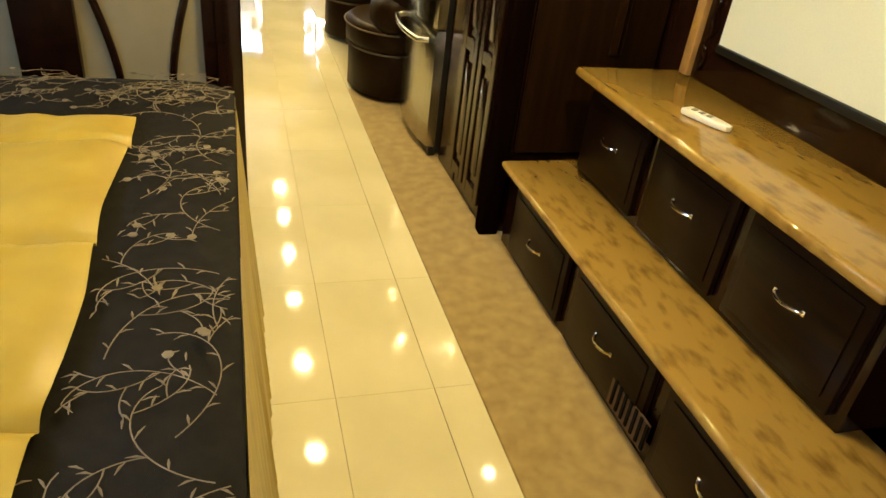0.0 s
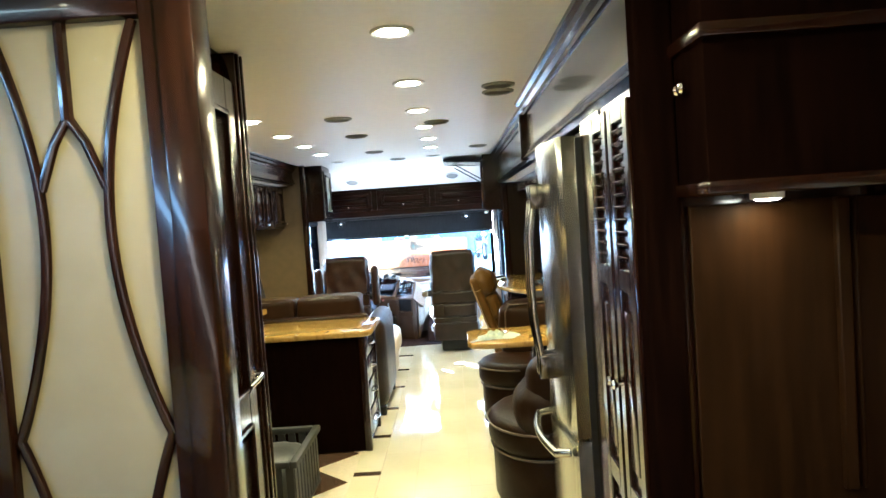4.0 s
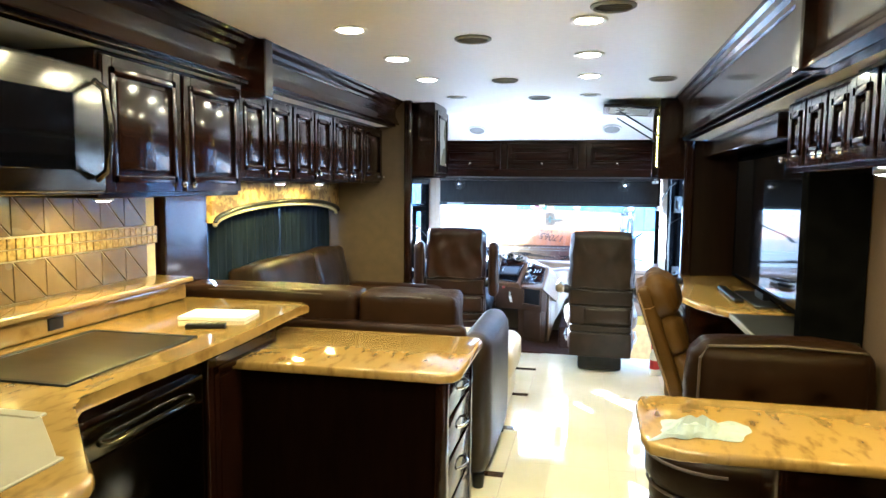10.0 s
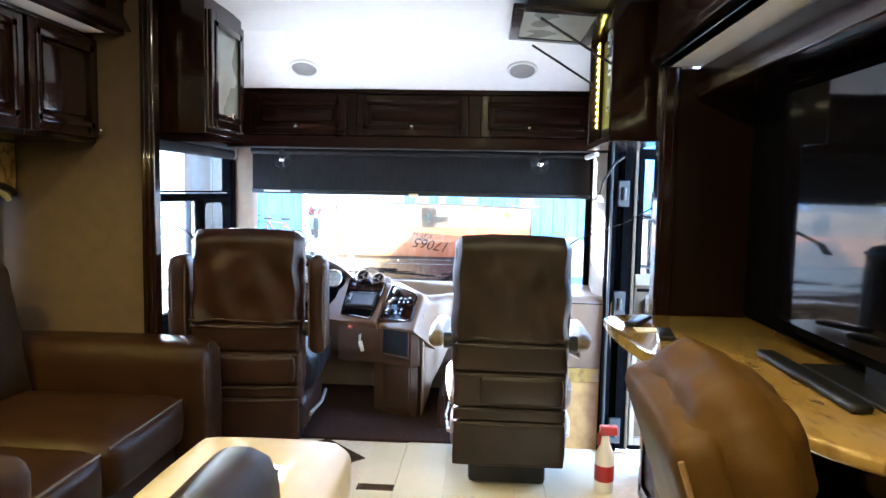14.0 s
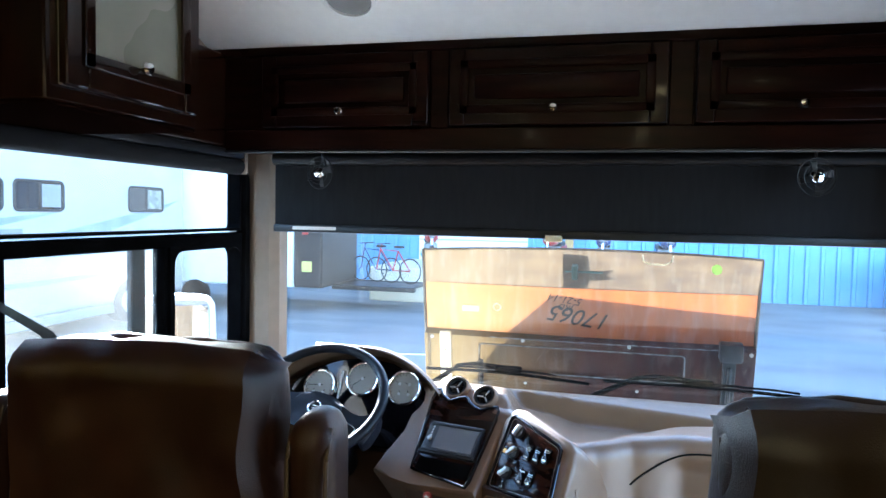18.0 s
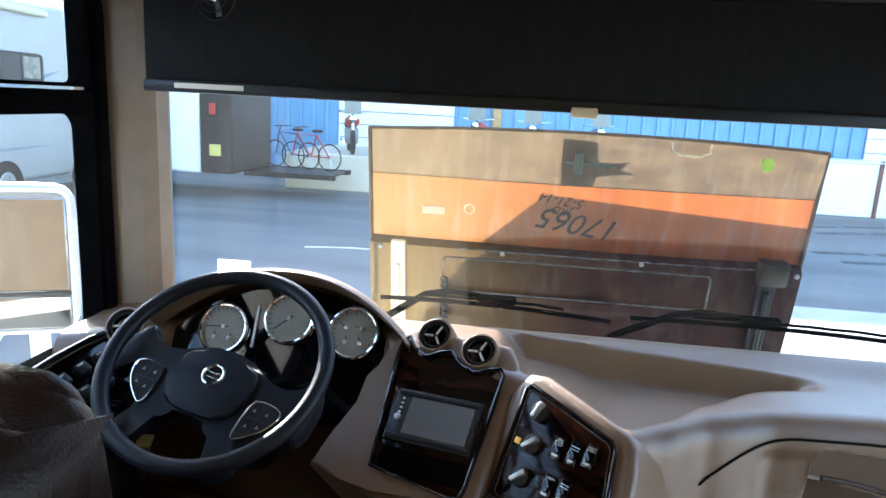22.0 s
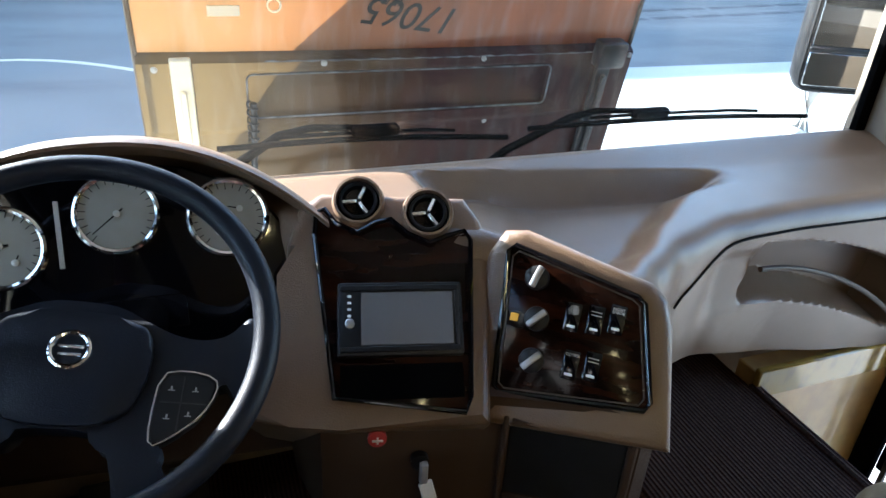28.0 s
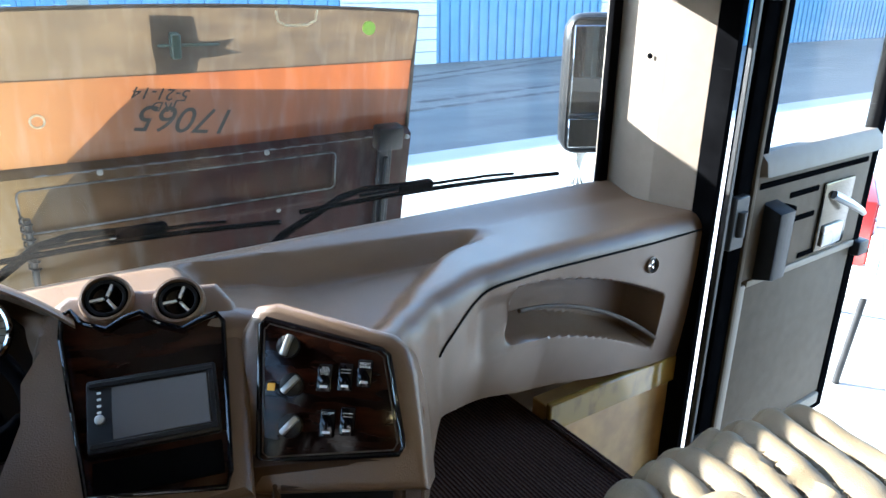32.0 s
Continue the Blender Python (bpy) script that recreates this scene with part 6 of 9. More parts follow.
def corner_cabinet(x0, x1, y0, y1, z0, side, open_front):
    t = thing("corner_cabinet", ((x0 + x1) / 2, (y0 + y1) / 2, z0), "dark cherry corner cabinet with a frosted glass door" if not open_front else "dark cherry corner cabinet with raised glass door and lit strip", "cabinet", "corner cabinets")
    xf = x1 if side > 0 else x0            # face towards the aisle
    if not open_front:
        part("body", box((x0, y0, z0), (x1, y1, H - 0.002), 0.004), WOOD, t)
        # Thin added sheet that puts the underside's shade into its colour.
        part("bottom_panel", box((x0 + 0.002, y0 + 0.002, z0 - 0.008), (x1 - 0.002, y1 - 0.002, z0), 0.002), WOOD_SHADED, t)
        d = panel_door("door", (xf, y0 + 0.03, z0 + 0.03), (xf, y1 - 0.02, H - 0.06), "x", side, t, None, False, 0.055, 0.02, FROST)
        knob((xf + side * 0.024, y0 + 0.22, z0 + 0.095), (side, 0, 0), d, 0.014)
    else:
        xi = xf - side * 0.075
        for n_, lo_, hi_ in (("side_panel", (x0, y0, z0), (x1, y0 + 0.03, H - 0.002)), ("side_panel", (x0, y1 - 0.03, z0), (x1, y1, H - 0.002)), ("bottom_panel", (x0, y0 + 0.03, z0), (x1, y1 - 0.03, z0 + 0.03)), ("top_panel", (x0, y0 + 0.03, H - 0.05), (x1, y1 - 0.03, H - 0.002)), ("back_panel", (min(xi, xi - side * 0.05), y0 + 0.03, z0 + 0.03), (max(xi, xi - side * 0.05), y1 - 0.03, H - 0.05))):
            part(n_, box(lo_, hi_, 0.003), WOOD, t)
        el = part("control_board", box((xi - 0.012, y0 + 0.05, z0 + 0.05), (xi, y1 - 0.05, H - 0.08), 0.003), BLACK, t, "black board with monitor panels")
        for yy, zz, w, h2, mm in ((0.40, 0.48, 0.065, 0.075, PAPER), (0.30, 0.49, 0.055, 0.06, PAPER), (0.35, 0.34, 0.08, 0.085, PAPER), (0.27, 0.19, 0.055, 0.15, SILVER), (0.36, 0.17, 0.085, 0.11, GREY), (0.41, 0.42, 0.05, 0.05, GREY), (0.20, 0.36, 0.08, 0.06, GREY), (0.13, 0.20, 0.10, 0.12, GREY)):
            pnl = part("monitor_panel", box((xi - 0.020, y0 + yy, z0 + zz), (xi - 0.010, y0 + yy + w, z0 + zz + h2), 0.004), mm, el)
            part("button", boxes([((xi - 0.023, y0 + yy + 0.010 + 0.017 * q, z0 + zz + 0.012), (xi - 0.019, y0 + yy + 0.021 + 0.017 * q, z0 + zz + 0.024)) for q in range(3)], 0.001), BLACK, pnl)
        strip = part("light_strip", box((xf + 0.038, y1 - 0.062, z0 + 0.105), (xf + 0.043, y1 - 0.040, z0 + 0.535), 0.001), LED_TAPE, t, "yellow lit strip")
        for q in range(13):
            part("led", box((xf + 0.033, y1 - 0.057, z0 + 0.112 + q * 0.033), (xf + 0.039, y1 - 0.045, z0 + 0.127 + q * 0.033), 0.002), LED, strip)
        # raised door
        fl = [((xf - 0.42, y0 + 0.02, 2.045), (xf - 0.37, y1 - 0.02, 2.067)), ((xf - 0.06, y0 + 0.02, 2.045), (xf - 0.005, y1 - 0.02, 2.067)), ((xf - 0.37, y0 + 0.02, 2.045), (xf - 0.06, y0 + 0.075, 2.067)), ((xf - 0.37, y1 - 0.075, 2.045), (xf - 0.06, y1 - 0.02, 2.067))]
        pv = Matrix.Translation((xf, 0, 2.06)) @ pose(0, 0, 0, 0, 4, 0) @ Matrix.Translation((-xf, 0, -2.06))
        d = part("raised_door", turned(boxes(fl, 0.004), pv), WOOD, t)
        part("glass", turned(box((xf - 0.37, y0 + 0.075, 2.05), (xf - 0.06, y1 - 0.075, 2.058), 0.001), pv), FROST, d, "frosted glass panel")
        for yy in (y0 + 0.05, y1 - 0.06):
            part("lift_strut", cyl((xf - 0.30, yy, 2.04), (xf + 0.02, yy, 1.84), 0.006, None, 8), BLACK, d)
    return t


corner_cabinet(-1.195, -0.80, 8.965, 9.42, 1.53, 1, False)
corner_cabinet(0.95, 1.195, 8.965, 9.62, 1.52, -1, True)
# window shades and fans
rs = thing("roller_shade", (0, 10.29, 1.27), "black woven roller shade pulled part way down the windshield", "shade")
part("cloth", box((-1.045, 10.288, 1.285), (1.07, 10.292, 1.545), 0), SHADE_B, rs)
part("bottom_bar", box((-1.05, 10.280, 1.262), (1.075, 10.300, 1.290), 0.006, 2), BLACK, rs)
part("pull_tab", box((-0.045, 10.270, 1.252), (0.012, 10.281, 1.275), 0.003), SHADE_C, rs)
part("bar_label", box((-0.97, 10.2785, 1.272), (-0.80, 10.2802, 1.284), 0), SILVER, rs)
part("roller", cyl((-1.05, 10.29, 1.53), (1.07, 10.29, 1.53), 0.022, None, 14), BLACK, rs)
ss = thing("side_window_shade", (-1.17, 9.65, 1.5), "black roller shade rolled up above the driver's window", "shade")
part("roller", cyl((-1.160, 9.02, 1.497), (-1.160, 10.22, 1.497), 0.030, None, 14), SHADE_B, ss)
part("valance", box((-1.195, 9.02, 1.525), (-1.135, 10.24, 1.555), 0.006, 2), BLACK, ss)
for yy in (9.0, 10.22):
    part("bracket", box((-1.19, yy, 1.47), (-1.13, yy + 0.02, 1.55), 0.004), PILLAR, ss)


def cab_fan(x, y, z, turn):
    t = thing("cab_fan", (x, y, z), "small black cab fan with a wire guard", "fan", "cab fans")
    o = Vector((x, y, z))
    part("bracket", sweep([(x, y + 0.02, z + 0.075), (x, y + 0.045, z + 0.03), (x, y + 0.03, z)], 0.006, 8), BLACK, t)
    m = Matrix.Translation(o) @ pose(0, 0, 0, 90, 0, turn)
    part("motor", turned(lathe([(0.018, -0.03), (0.022, 0.0), (0.016, 0.012), (0.004, 0.016)], (0, 0, 0), (0, 0, 1), 16), m), CHROME, t)
    part("guard", turned(ring((0, 0, 0.0), (0, 0, 1), 0.056, 0.0018, 30, 5, ring((0, 0, 0.008), (0, 0, 1), 0.040, 0.0015, 26, 5, ring((0, 0, 0.012), (0, 0, 1), 0.026, 0.0015, 22, 5))), m), BLACK, t)
    for k in range(4):
        a = radians(90 * k + 20)
        bl_ = prism([(0.014, -0.006), (0.046, -0.018), (0.052, 0.004), (0.016, 0.010)], "z", -0.001, 0.001, 0)
        part("blade", turned(bl_, m @ Matrix.Rotation(a, 4, "Z") @ pose(0, 0, 0, 18)), BLACK, t)


cab_fan(-0.825, 10.19, 1.475, -15)
cab_fan(0.755, 10.19, 1.47, 10)

# dash
ST = [(-1.195, 10.10, 0.690, 10.12, 0.30), (-1.05, 10.13, 0.705, 10.16, 0.30), (-0.93, 10.18, 0.715, 10.22, 0.32), (-0.80, 10.24, 0.72, 10.26, 0.34), (-0.45, 10.22, 0.73, 10.24, 0.36), (-0.40, 10.10, 0.745, 10.06, 0.47), (-0.27, 10.06, 0.745, 9.98, 0.50), (-0.13, 10.00, 0.735, 9.92, 0.50), (-0.02, 9.93, 0.715, 9.87, 0.40), (0.07, 9.865, 0.690, 9.845, 0.03), (0.10, 9.875, 0.685, 9.86, 0.02), (0.16, 9.92, 0.684, 9.91, 0.22), (0.26, 9.985, 0.686, 9.99, 0.42), (0.40, 10.03, 0.690, 10.06, 0.37), (0.60, 10.045, 0.690, 10.10, 0.31), (0.90, 10.045, 0.687, 10.09, 0.265), (1.195, 10.06, 0.680, 10.09, 0.21)]
ds = thing("dashboard", (0, 10.2, 0.2), "taupe padded dashboard with dark burl panels", "dashboard")


def st_at(x):
    for a, b in zip(ST, ST[1:]):
        if a[0] <= x <= b[0]:
            t = (x - a[0]) / (b[0] - a[0])
            t = t * t * (3 - 2 * t) * 0.5 + t * 0.5
            return [p + (q - p) * t for p, q in zip(a[1:], b[1:])]
    return list(ST[-1][1:])


def step01(v):
    v = max(0.0, min(1.0, v))
    return v * v * (3 - 2 * v)


def tray_depth(x, y, yf):
    """A kidney-shaped tray pressed into the top of the dash."""
    back = 10.345 - 0.07 * max(0.0, (x + 0.1) / 0.65) ** 1.5
    front = yf + 0.05 + 0.10 * step01((x - 0.15) / 0.35)
    return 0.060 * step01((back - y) / 0.038) * step01((y - front) / 0.10) * step01((0.57 - x) / 0.09) * step01((x + 0.17) / 0.07)


def pocket_depth(x, z):
    """A slanting map pocket in the front of the dash."""
    s = (x - 0.48) / 0.54
    top = 0.640 - 0.03 * s - 0.125 * s * abs(s)
    bot = 0.490 - 0.06 * s - 0.125 * s * abs(s)
    scoop = 0.016 * step01((x - 0.33) / 0.07) * step01((0.50 - x) / 0.03) * step01((z - 0.47) / 0.06) * step01((0.645 - z) / 0.05)
    return scoop + 0.115 * step01((s + (0.638 - z) * 0.12) / 0.04) * step01((1 - s) / 0.05) * step01((top - z) / 0.022) * step01((z - bot) / 0.030)


db = bmesh.new()
rows = []
xs = [-1.195 + 0.012 * i for i in range(138)] + [0.462 + 0.0045 * i for i in range(128)] + [1.04 + 0.0129 * i for i in range(13)]
for x in xs:
    yf, zt, yb, zb = st_at(x)
    prof = [(10.398, 0.712)]
    for k in range(1, 49):
        y = 10.385 + (yf + 0.05 - 10.385) * k / 48
        w = step01((10.385 - y) / 0.12)
        prof.append((y, 0.718 + (zt - 0.718) * w + 0.006 * w - tray_depth(x, y, yf)))
    for k in range(1, 7):
        a = radians(15 * k)
        prof.append((yf + 0.05 - 0.05 * math.sin(a), zt + 0.006 - 0.05 * (1 - math.cos(a))))
    z0 = zt - 0.044
    for k in range(1, 57):
        t = k / 56
        z = z0 + (zb - z0) * t
        prof.append((yf + (yb - yf) * t * t + pocket_depth(x, z), z))
    rows.append([db.verts.new((x, y, z)) for y, z in prof] + [db.verts.new((x, 10.398, zb))])
for A, B in zip(rows, rows[1:]):
    for k in range(len(A) - 1):
        db.faces.new((A[k], B[k], B[k + 1], A[k + 1]))
    db.faces.new((A[-1], B[-1], B[0], A[0]))
db.faces.new(rows[0])
db.faces.new(rows[-1])
part("moulded_shell", db, DASH, ds)
# binnacle
GA = face((-0.654, 10.180, 0.736), (1, -0.06, 0.02), (0, 0.48, 0.88))
plate = [(-0.285, -0.20), (0.225, -0.20), (0.245, -0.02), (0.20, 0.045), (0.10, 0.088), (0.0, 0.103), (-0.10, 0.090), (-0.21, 0.050), (-0.285, -0.02)]
part("gauge_board", turned(prism(plate, "z", -0.02, 0.0, 0.004, 1), GA), BLACK_GLASS, ds, "glossy black instrument board")
hood = bmesh.new()
arc = [(-0.34, -0.06), (-0.31, 0.0), (-0.24, 0.055), (-0.12, 0.100), (0.0, 0.116), (0.11, 0.100), (0.20, 0.062), (0.265, 0.012), (0.305, -0.012)]
fine = []
for i in range(49):
    u = -0.34 + 0.645 * i / 48
    w = (u + 0.015) / 0.325
    fine.append((u, 0.118 - 0.150 * abs(w) ** 2.3))
hr = []
for u, v in fine:
    p0 = GA @ Vector((u, v - 0.002, 0.062))
    p1 = GA @ Vector((u, v + 0.003, 0.066))
    p2 = GA @ Vector((u, v + 0.009, 0.060))
    p3 = Vector((p0.x, p0.y + 0.035, p0.z + 0.004))
    p4 = Vector((p0.x, min(10.36, p0.y + 0.10), max(0.715, p0.z - 0.045)))
    p5 = Vector((p0.x, 10.385, 0.70))
    hr.append([hood.verts.new(p) for p in (GA @ Vector((u, v - 0.006, 0.0)), p0, p1, p2, p3, p4, p5)])
for A, B in zip(hr, hr[1:]):
    for k in range(6):
        hood.faces.new((A[k], B[k], B[k + 1], A[k + 1]))
part("binnacle_hood", hood, DASH, ds)


def gauge(p, r, needles):
    m = face(p, (1, -0.06, 0.02), (0, 0.48, 0.88))
    g_ = part("gauge_face", turned(lathe([(r * 0.9, 0.004), (r * 0.5, 0.0045), (0.001, 0.005)], (0, 0, 0), (0, 0, 1), 32), m), DIAL, ds, "cream gauge dial with a chrome rim")
    part("bezel", turned(ring((0, 0, 0.006), (0, 0, 1), r * 0.95, r * 0.085, 40, 8), m), CHROME, g_)
    tk = bmesh.new()
    for k in range(21):
        a = radians(225 - 270 * k / 20)
        l = 0.80 if k % 2 == 0 else 0.84
        box((-0.0006, r * l * 0.9, 0.005), (0.0006, r * 0.86, 0.0056), 0, 1, tk)
        vs = tk.verts[-8:] if False else list(tk.verts)[-8:]
        bmesh.ops.rotate(tk, verts=vs, cent=(0, 0, 0), matrix=Matrix.Rotation(a - math.pi / 2, 3, "Z"))
    part("dial_scale", turned(tk, m), INK, g_)
    for cx, cy, a, l in needles:
        nb_ = prism([(-0.0012, -l * 0.25), (0.0012, -l * 0.25), (0.0007, l), (-0.0007, l)], "z", 0.008, 0.0092, 0)
        part("needle", turned(nb_, m @ Matrix.Translation((cx, cy, 0)) @ Matrix.Rotation(radians(a), 4, "Z")), INK, g_)
        part("needle_cap", turned(lathe([(0.005, 0.007), (0.005, 0.010), (0.001, 0.011)], (cx, cy, 0), (0, 0, 1), 12), m), SILVER, g_)
    return g_


gauge(GA @ Vector((-0.158, -0.012, 0.0)), 0.060, [(0, 0.004, 93, 0.046), (-0.018, -0.022, 5, 0.012), (0.018, -0.022, -25, 0.012)])
gauge(GA @ Vector((0.0, 0.024, 0.0)), 0.060, [(0, 0, 128, 0.045)])
gauge(GA @ Vector((0.158, 0.004, 0.0)), 0.060, [(-0.018, 0.012, 60, 0.018), (0.018, 0.012, 75, 0.018), (-0.016, -0.022, 0, 0.014), (0.018, -0.022, 20, 0.014)])
part("message_display", turned(box((-0.07, -0.155, 0.001), (0.085, -0.105, 0.004), 0.002), GA), BLACK_GLASS, ds, "dark message display")
part("warning_lights", turned(boxes([((-0.085, -0.05, 0.001), (-0.078, 0.05, 0.004))], 0.001), GA), SILVER, ds)


def air_vent(p, right, up, parent, r=0.036):
    m = face(p, right, up)
    v = part("vent_housing", turned(lathe([(r * 1.30, -0.06), (r * 1.30, -0.004), (r * 1.20, 0.009), (r * 1.08, 0.010), (r * 1.05, -0.004)], (0, 0, 0), (0, 0, 1), 32), m), DASH, parent)
    part("vent_bowl", turned(lathe([(r * 1.05, -0.004), (r * 0.98, 0.004), (r * 0.5, -0.008), (0.001, -0.010)], (0, 0, 0), (0, 0, 1), 28), m), SEAL, v)
    part("vent_ring", turned(ring((0, 0, 0.003), (0, 0, 1), r * 0.86, 0.003, 32, 6), m), BLACK, v)
    for k in range(3):
        part("vent_spoke", turned(box((-0.004, 0.002, -0.004), (0.004, r * 0.82, 0.004), 0.002), m @ Matrix.Rotation(radians(95 + 120 * k), 4, "Z")), CHROME, v)
    return v


X1, U1 = (0.965, -0.26, 0.02), (0.11, 0.75, 0.65)
SA = face((-0.252, 10.096, 0.772), X1, U1)
cst = part("centre_fascia", turned(prism([(-0.225, -0.318), (-0.15, -0.333), (-0.077, -0.340), (0.135, -0.338), (0.150, -0.08), (0.14, -0.02), (0.115, 0.02), (-0.115, 0.03), (-0.150, 0.0), (-0.164, -0.06), (-0.162, -0.11), (-0.175, -0.17), (-0.205, -0.26)], "z", -0.30, -0.012, 0.014, 3), SA), DASH, ds)
stack_outline = [(-0.089, -0.297), (0.100, -0.322), (0.108, -0.30), (0.121, -0.06), (0.112, -0.045), (0.085, -0.052), (0.057, -0.064), (0.022, -0.048), (-0.004, -0.024), (-0.028, -0.030), (-0.056, -0.046), (-0.090, -0.030), (-0.108, -0.006), (-0.120, -0.012), (-0.122, -0.05)]
part("burl_panel", turned(prism(stack_outline, "z", -0.02, -0.006, 0.004, 2), SA), BURL, cst, "glossy burl wood panel")
part("panel_edge", turned(sweep([(u * 0.985, v, 0.0005) for u, v in stack_outline], 0.0042, 8, None, 1, True), SA), BLACK_GLASS, cst)
part("panel_trim", turned(sweep([(-0.120, -0.014, -0.004), (-0.108, -0.006, -0.003), (-0.090, -0.030, -0.003), (-0.056, -0.046, -0.003), (-0.028, -0.030, -0.003), (-0.004, -0.024, -0.003), (0.022, -0.048, -0.003), (0.057, -0.064, -0.003), (0.085, -0.052, -0.003), (0.112, -0.045, -0.003)], 0.003, 6), SA), CHROME, cst)
for p in ((-0.302, 10.119, 0.774), (-0.202, 10.072, 0.764)):
    air_vent(p, X1, (-0.03, 0.70, 0.70), cst, 0.032)
rad = part("radio", turned(box((-0.085, -0.240, -0.010), (0.100, -0.128, 0.006), 0.005, 2), SA), BLACK, cst, "black navigation radio")
part("radio_bezel", turned(boxes([((-0.080, -0.234, 0.005), (0.095, -0.226, 0.009)), ((-0.080, -0.142, 0.005), (0.095, -0.134, 0.009)), ((0.088, -0.226, 0.005), (0.095, -0.142, 0.009))], 0.001), SA), BLACK, rad)
part("screen", turned(box((-0.050, -0.224, 0.005), (0.086, -0.144, 0.0075), 0.001), SA), SCREEN, rad, "touch screen, greyed for its reflection")
part("volume_knob", turned(lathe([(0.007, 0.005), (0.007, 0.012), (0.004, 0.014)], (-0.066, -0.192, 0), (0, 0, 1), 16), SA), SILVER, rad)
for k in range(4):
    part("button", turned(box((-0.070, -0.152 - k * 0.010, 0.005), (-0.064, -0.148 - k * 0.010, 0.007), 0.001), SA), PAPER, rad)
# Flat black sheet drawn for the shade inside the hollow.
part("lower_hollow_shade", turned(box((-0.080, -0.300, -0.007), (0.098, -0.250, -0.004), 0.002), SA), SEAL, cst)
X2, U2 = (0.797, -0.602, -0.037), (0.22, 0.52, 0.82)
PA = face((-0.096, 9.985, 0.740), X2, U2)
pod = part("switch_pod", turned(prism([(-0.035, -0.02), (-0.015, 0.022), (0.02, 0.030), (0.22, -0.010), (0.245, -0.030), (0.260, -0.07), (0.292, -0.245), (0.0, -0.275), (-0.012, -0.20)], "z", -0.26, -0.006, 0.018, 3), PA), DASH, ds)
pod_outline = [(0.008, 0.0), (0.200, -0.036), (0.212, -0.044), (0.248, -0.182), (0.242, -0.194), (0.034, -0.221), (0.024, -0.214), (0.000, -0.010)]
part("burl_panel", turned(prism(pod_outline, "z", -0.008, 0.002, 0.003, 2), PA), BURL, pod, "glossy burl switch panel")
part("panel_trim", turned(sweep([(u * 0.93 + 0.008, v * 0.93 - 0.008, 0.0025) for u, v in pod_outline], 0.0013, 6, None, 1, True), PA), WELT, pod)
for u, v in ((0.051, -0.042), (0.064, -0.102), (0.070, -0.164)):
    kn = part("rotary_knob", turned(lathe([(0.019, 0.0), (0.018, 0.010), (0.010, 0.014)], (u, v, 0.002), (0, 0, 1), 20), PA), BLACK, pod)
    part("knob_grip", turned(box((-0.005, -0.016, 0.010), (0.005, 0.018, 0.026), 0.003, 2), PA @ Matrix.Translation((u, v, 0)) @ Matrix.Rotation(radians(-15 if v > -0.1 else -40), 4, "Z")), SILVER, kn)
for u, v in ((0.115, -0.087), (0.148, -0.084), (0.178, -0.076), (0.127, -0.156), (0.158, -0.151)):
    sw_ = part("rocker_switch", turned(box((u - 0.012, v - 0.022, 0.0), (u + 0.012, v + 0.022, 0.010), 0.003, 2), PA), BLACK_GLASS, pod)
    part("switch_mark", turned(box((u - 0.006, v - 0.016, 0.009), (u + 0.006, v - 0.012, 0.0106), 0.0003), PA), PAPER, sw_)
    if (u, v) in ((0.148, -0.084), (0.158, -0.151)):
        part("switch_text", turned(boxes([((u - 0.008, v + 0.006 + 0.005 * q, 0.0095), (u + 0.008, v + 0.0075 + 0.005 * q, 0.0104)) for q in range(2)], 0), PA), SILVER, sw_)
part("panel_edge", turned(sweep([(u, v, 0.001) for u, v in pod_outline], 0.0045, 8, None, 1, True), PA), BLACK_GLASS, pod)
for txt, u, v in (("GEN\nSTART\nSTOP", 0.115, -0.087), ("NIGHT\nSHADE", 0.178, -0.076), ("COMPT", 0.127, -0.156)):
    cu = bpy.data.curves.new("switch_lettering", "FONT")
    cu.body, cu.size, cu.extrude, cu.align_x, cu.space_line = txt, 0.0058, 0.0002, "CENTER", 0.8
    ob = new("switch_lettering", cu)
    me = bpy.data.meshes.new_from_object(ob.evaluated_get(bpy.context.evaluated_depsgraph_get()))
    bpy.data.objects.remove(ob)
    me.materials.clear()
    me.materials.append(PAPER)
    o2 = new("switch_lettering", me)
    o2.parent = pod
    o2.matrix_basis = Matrix.Translation(-BASE[pod.name]) @ PA @ Matrix.Translation((u, v + 0.013, 0.0104))
part("indicator", turned(box((0.025, -0.113, 0.002), (0.037, -0.101, 0.006), 0.001), PA), AMBER, pod, "amber indicator lamp")
# lower console
con = part("lower_console", prism([(-0.43, 10.05), (-0.41, 9.915), (-0.36, 9.892), (-0.20, 9.862), (-0.155, 9.866), (0.035, 9.752), (0.075, 9.770), (0.095, 9.84), (0.10, 10.39), (-0.43, 10.39)], "z", 0.30, 0.56, 0.010, 2), DASH_D, ds, "brown lower console")
part("console_leg", prism([(-0.19, 9.885), (-0.15, 9.885), (0.035, 9.775), (0.07, 9.79), (0.088, 9.85), (0.09, 10.39), (-0.19, 10.39)], "z", 0.012, 0.305, 0.012, 2), DASH_D, con)
part("console_side", prism([(9.80, 0.02), (10.02, 0.02), (10.02, 0.60), (9.87, 0.66), (9.80, 0.60)], "x", 0.091, 0.104, 0.004), DASH, con, "taupe side of the console")
CF = face((-0.150, 9.862, 0.545), (0.185, -0.114, 0.0), (0, 0, 1))
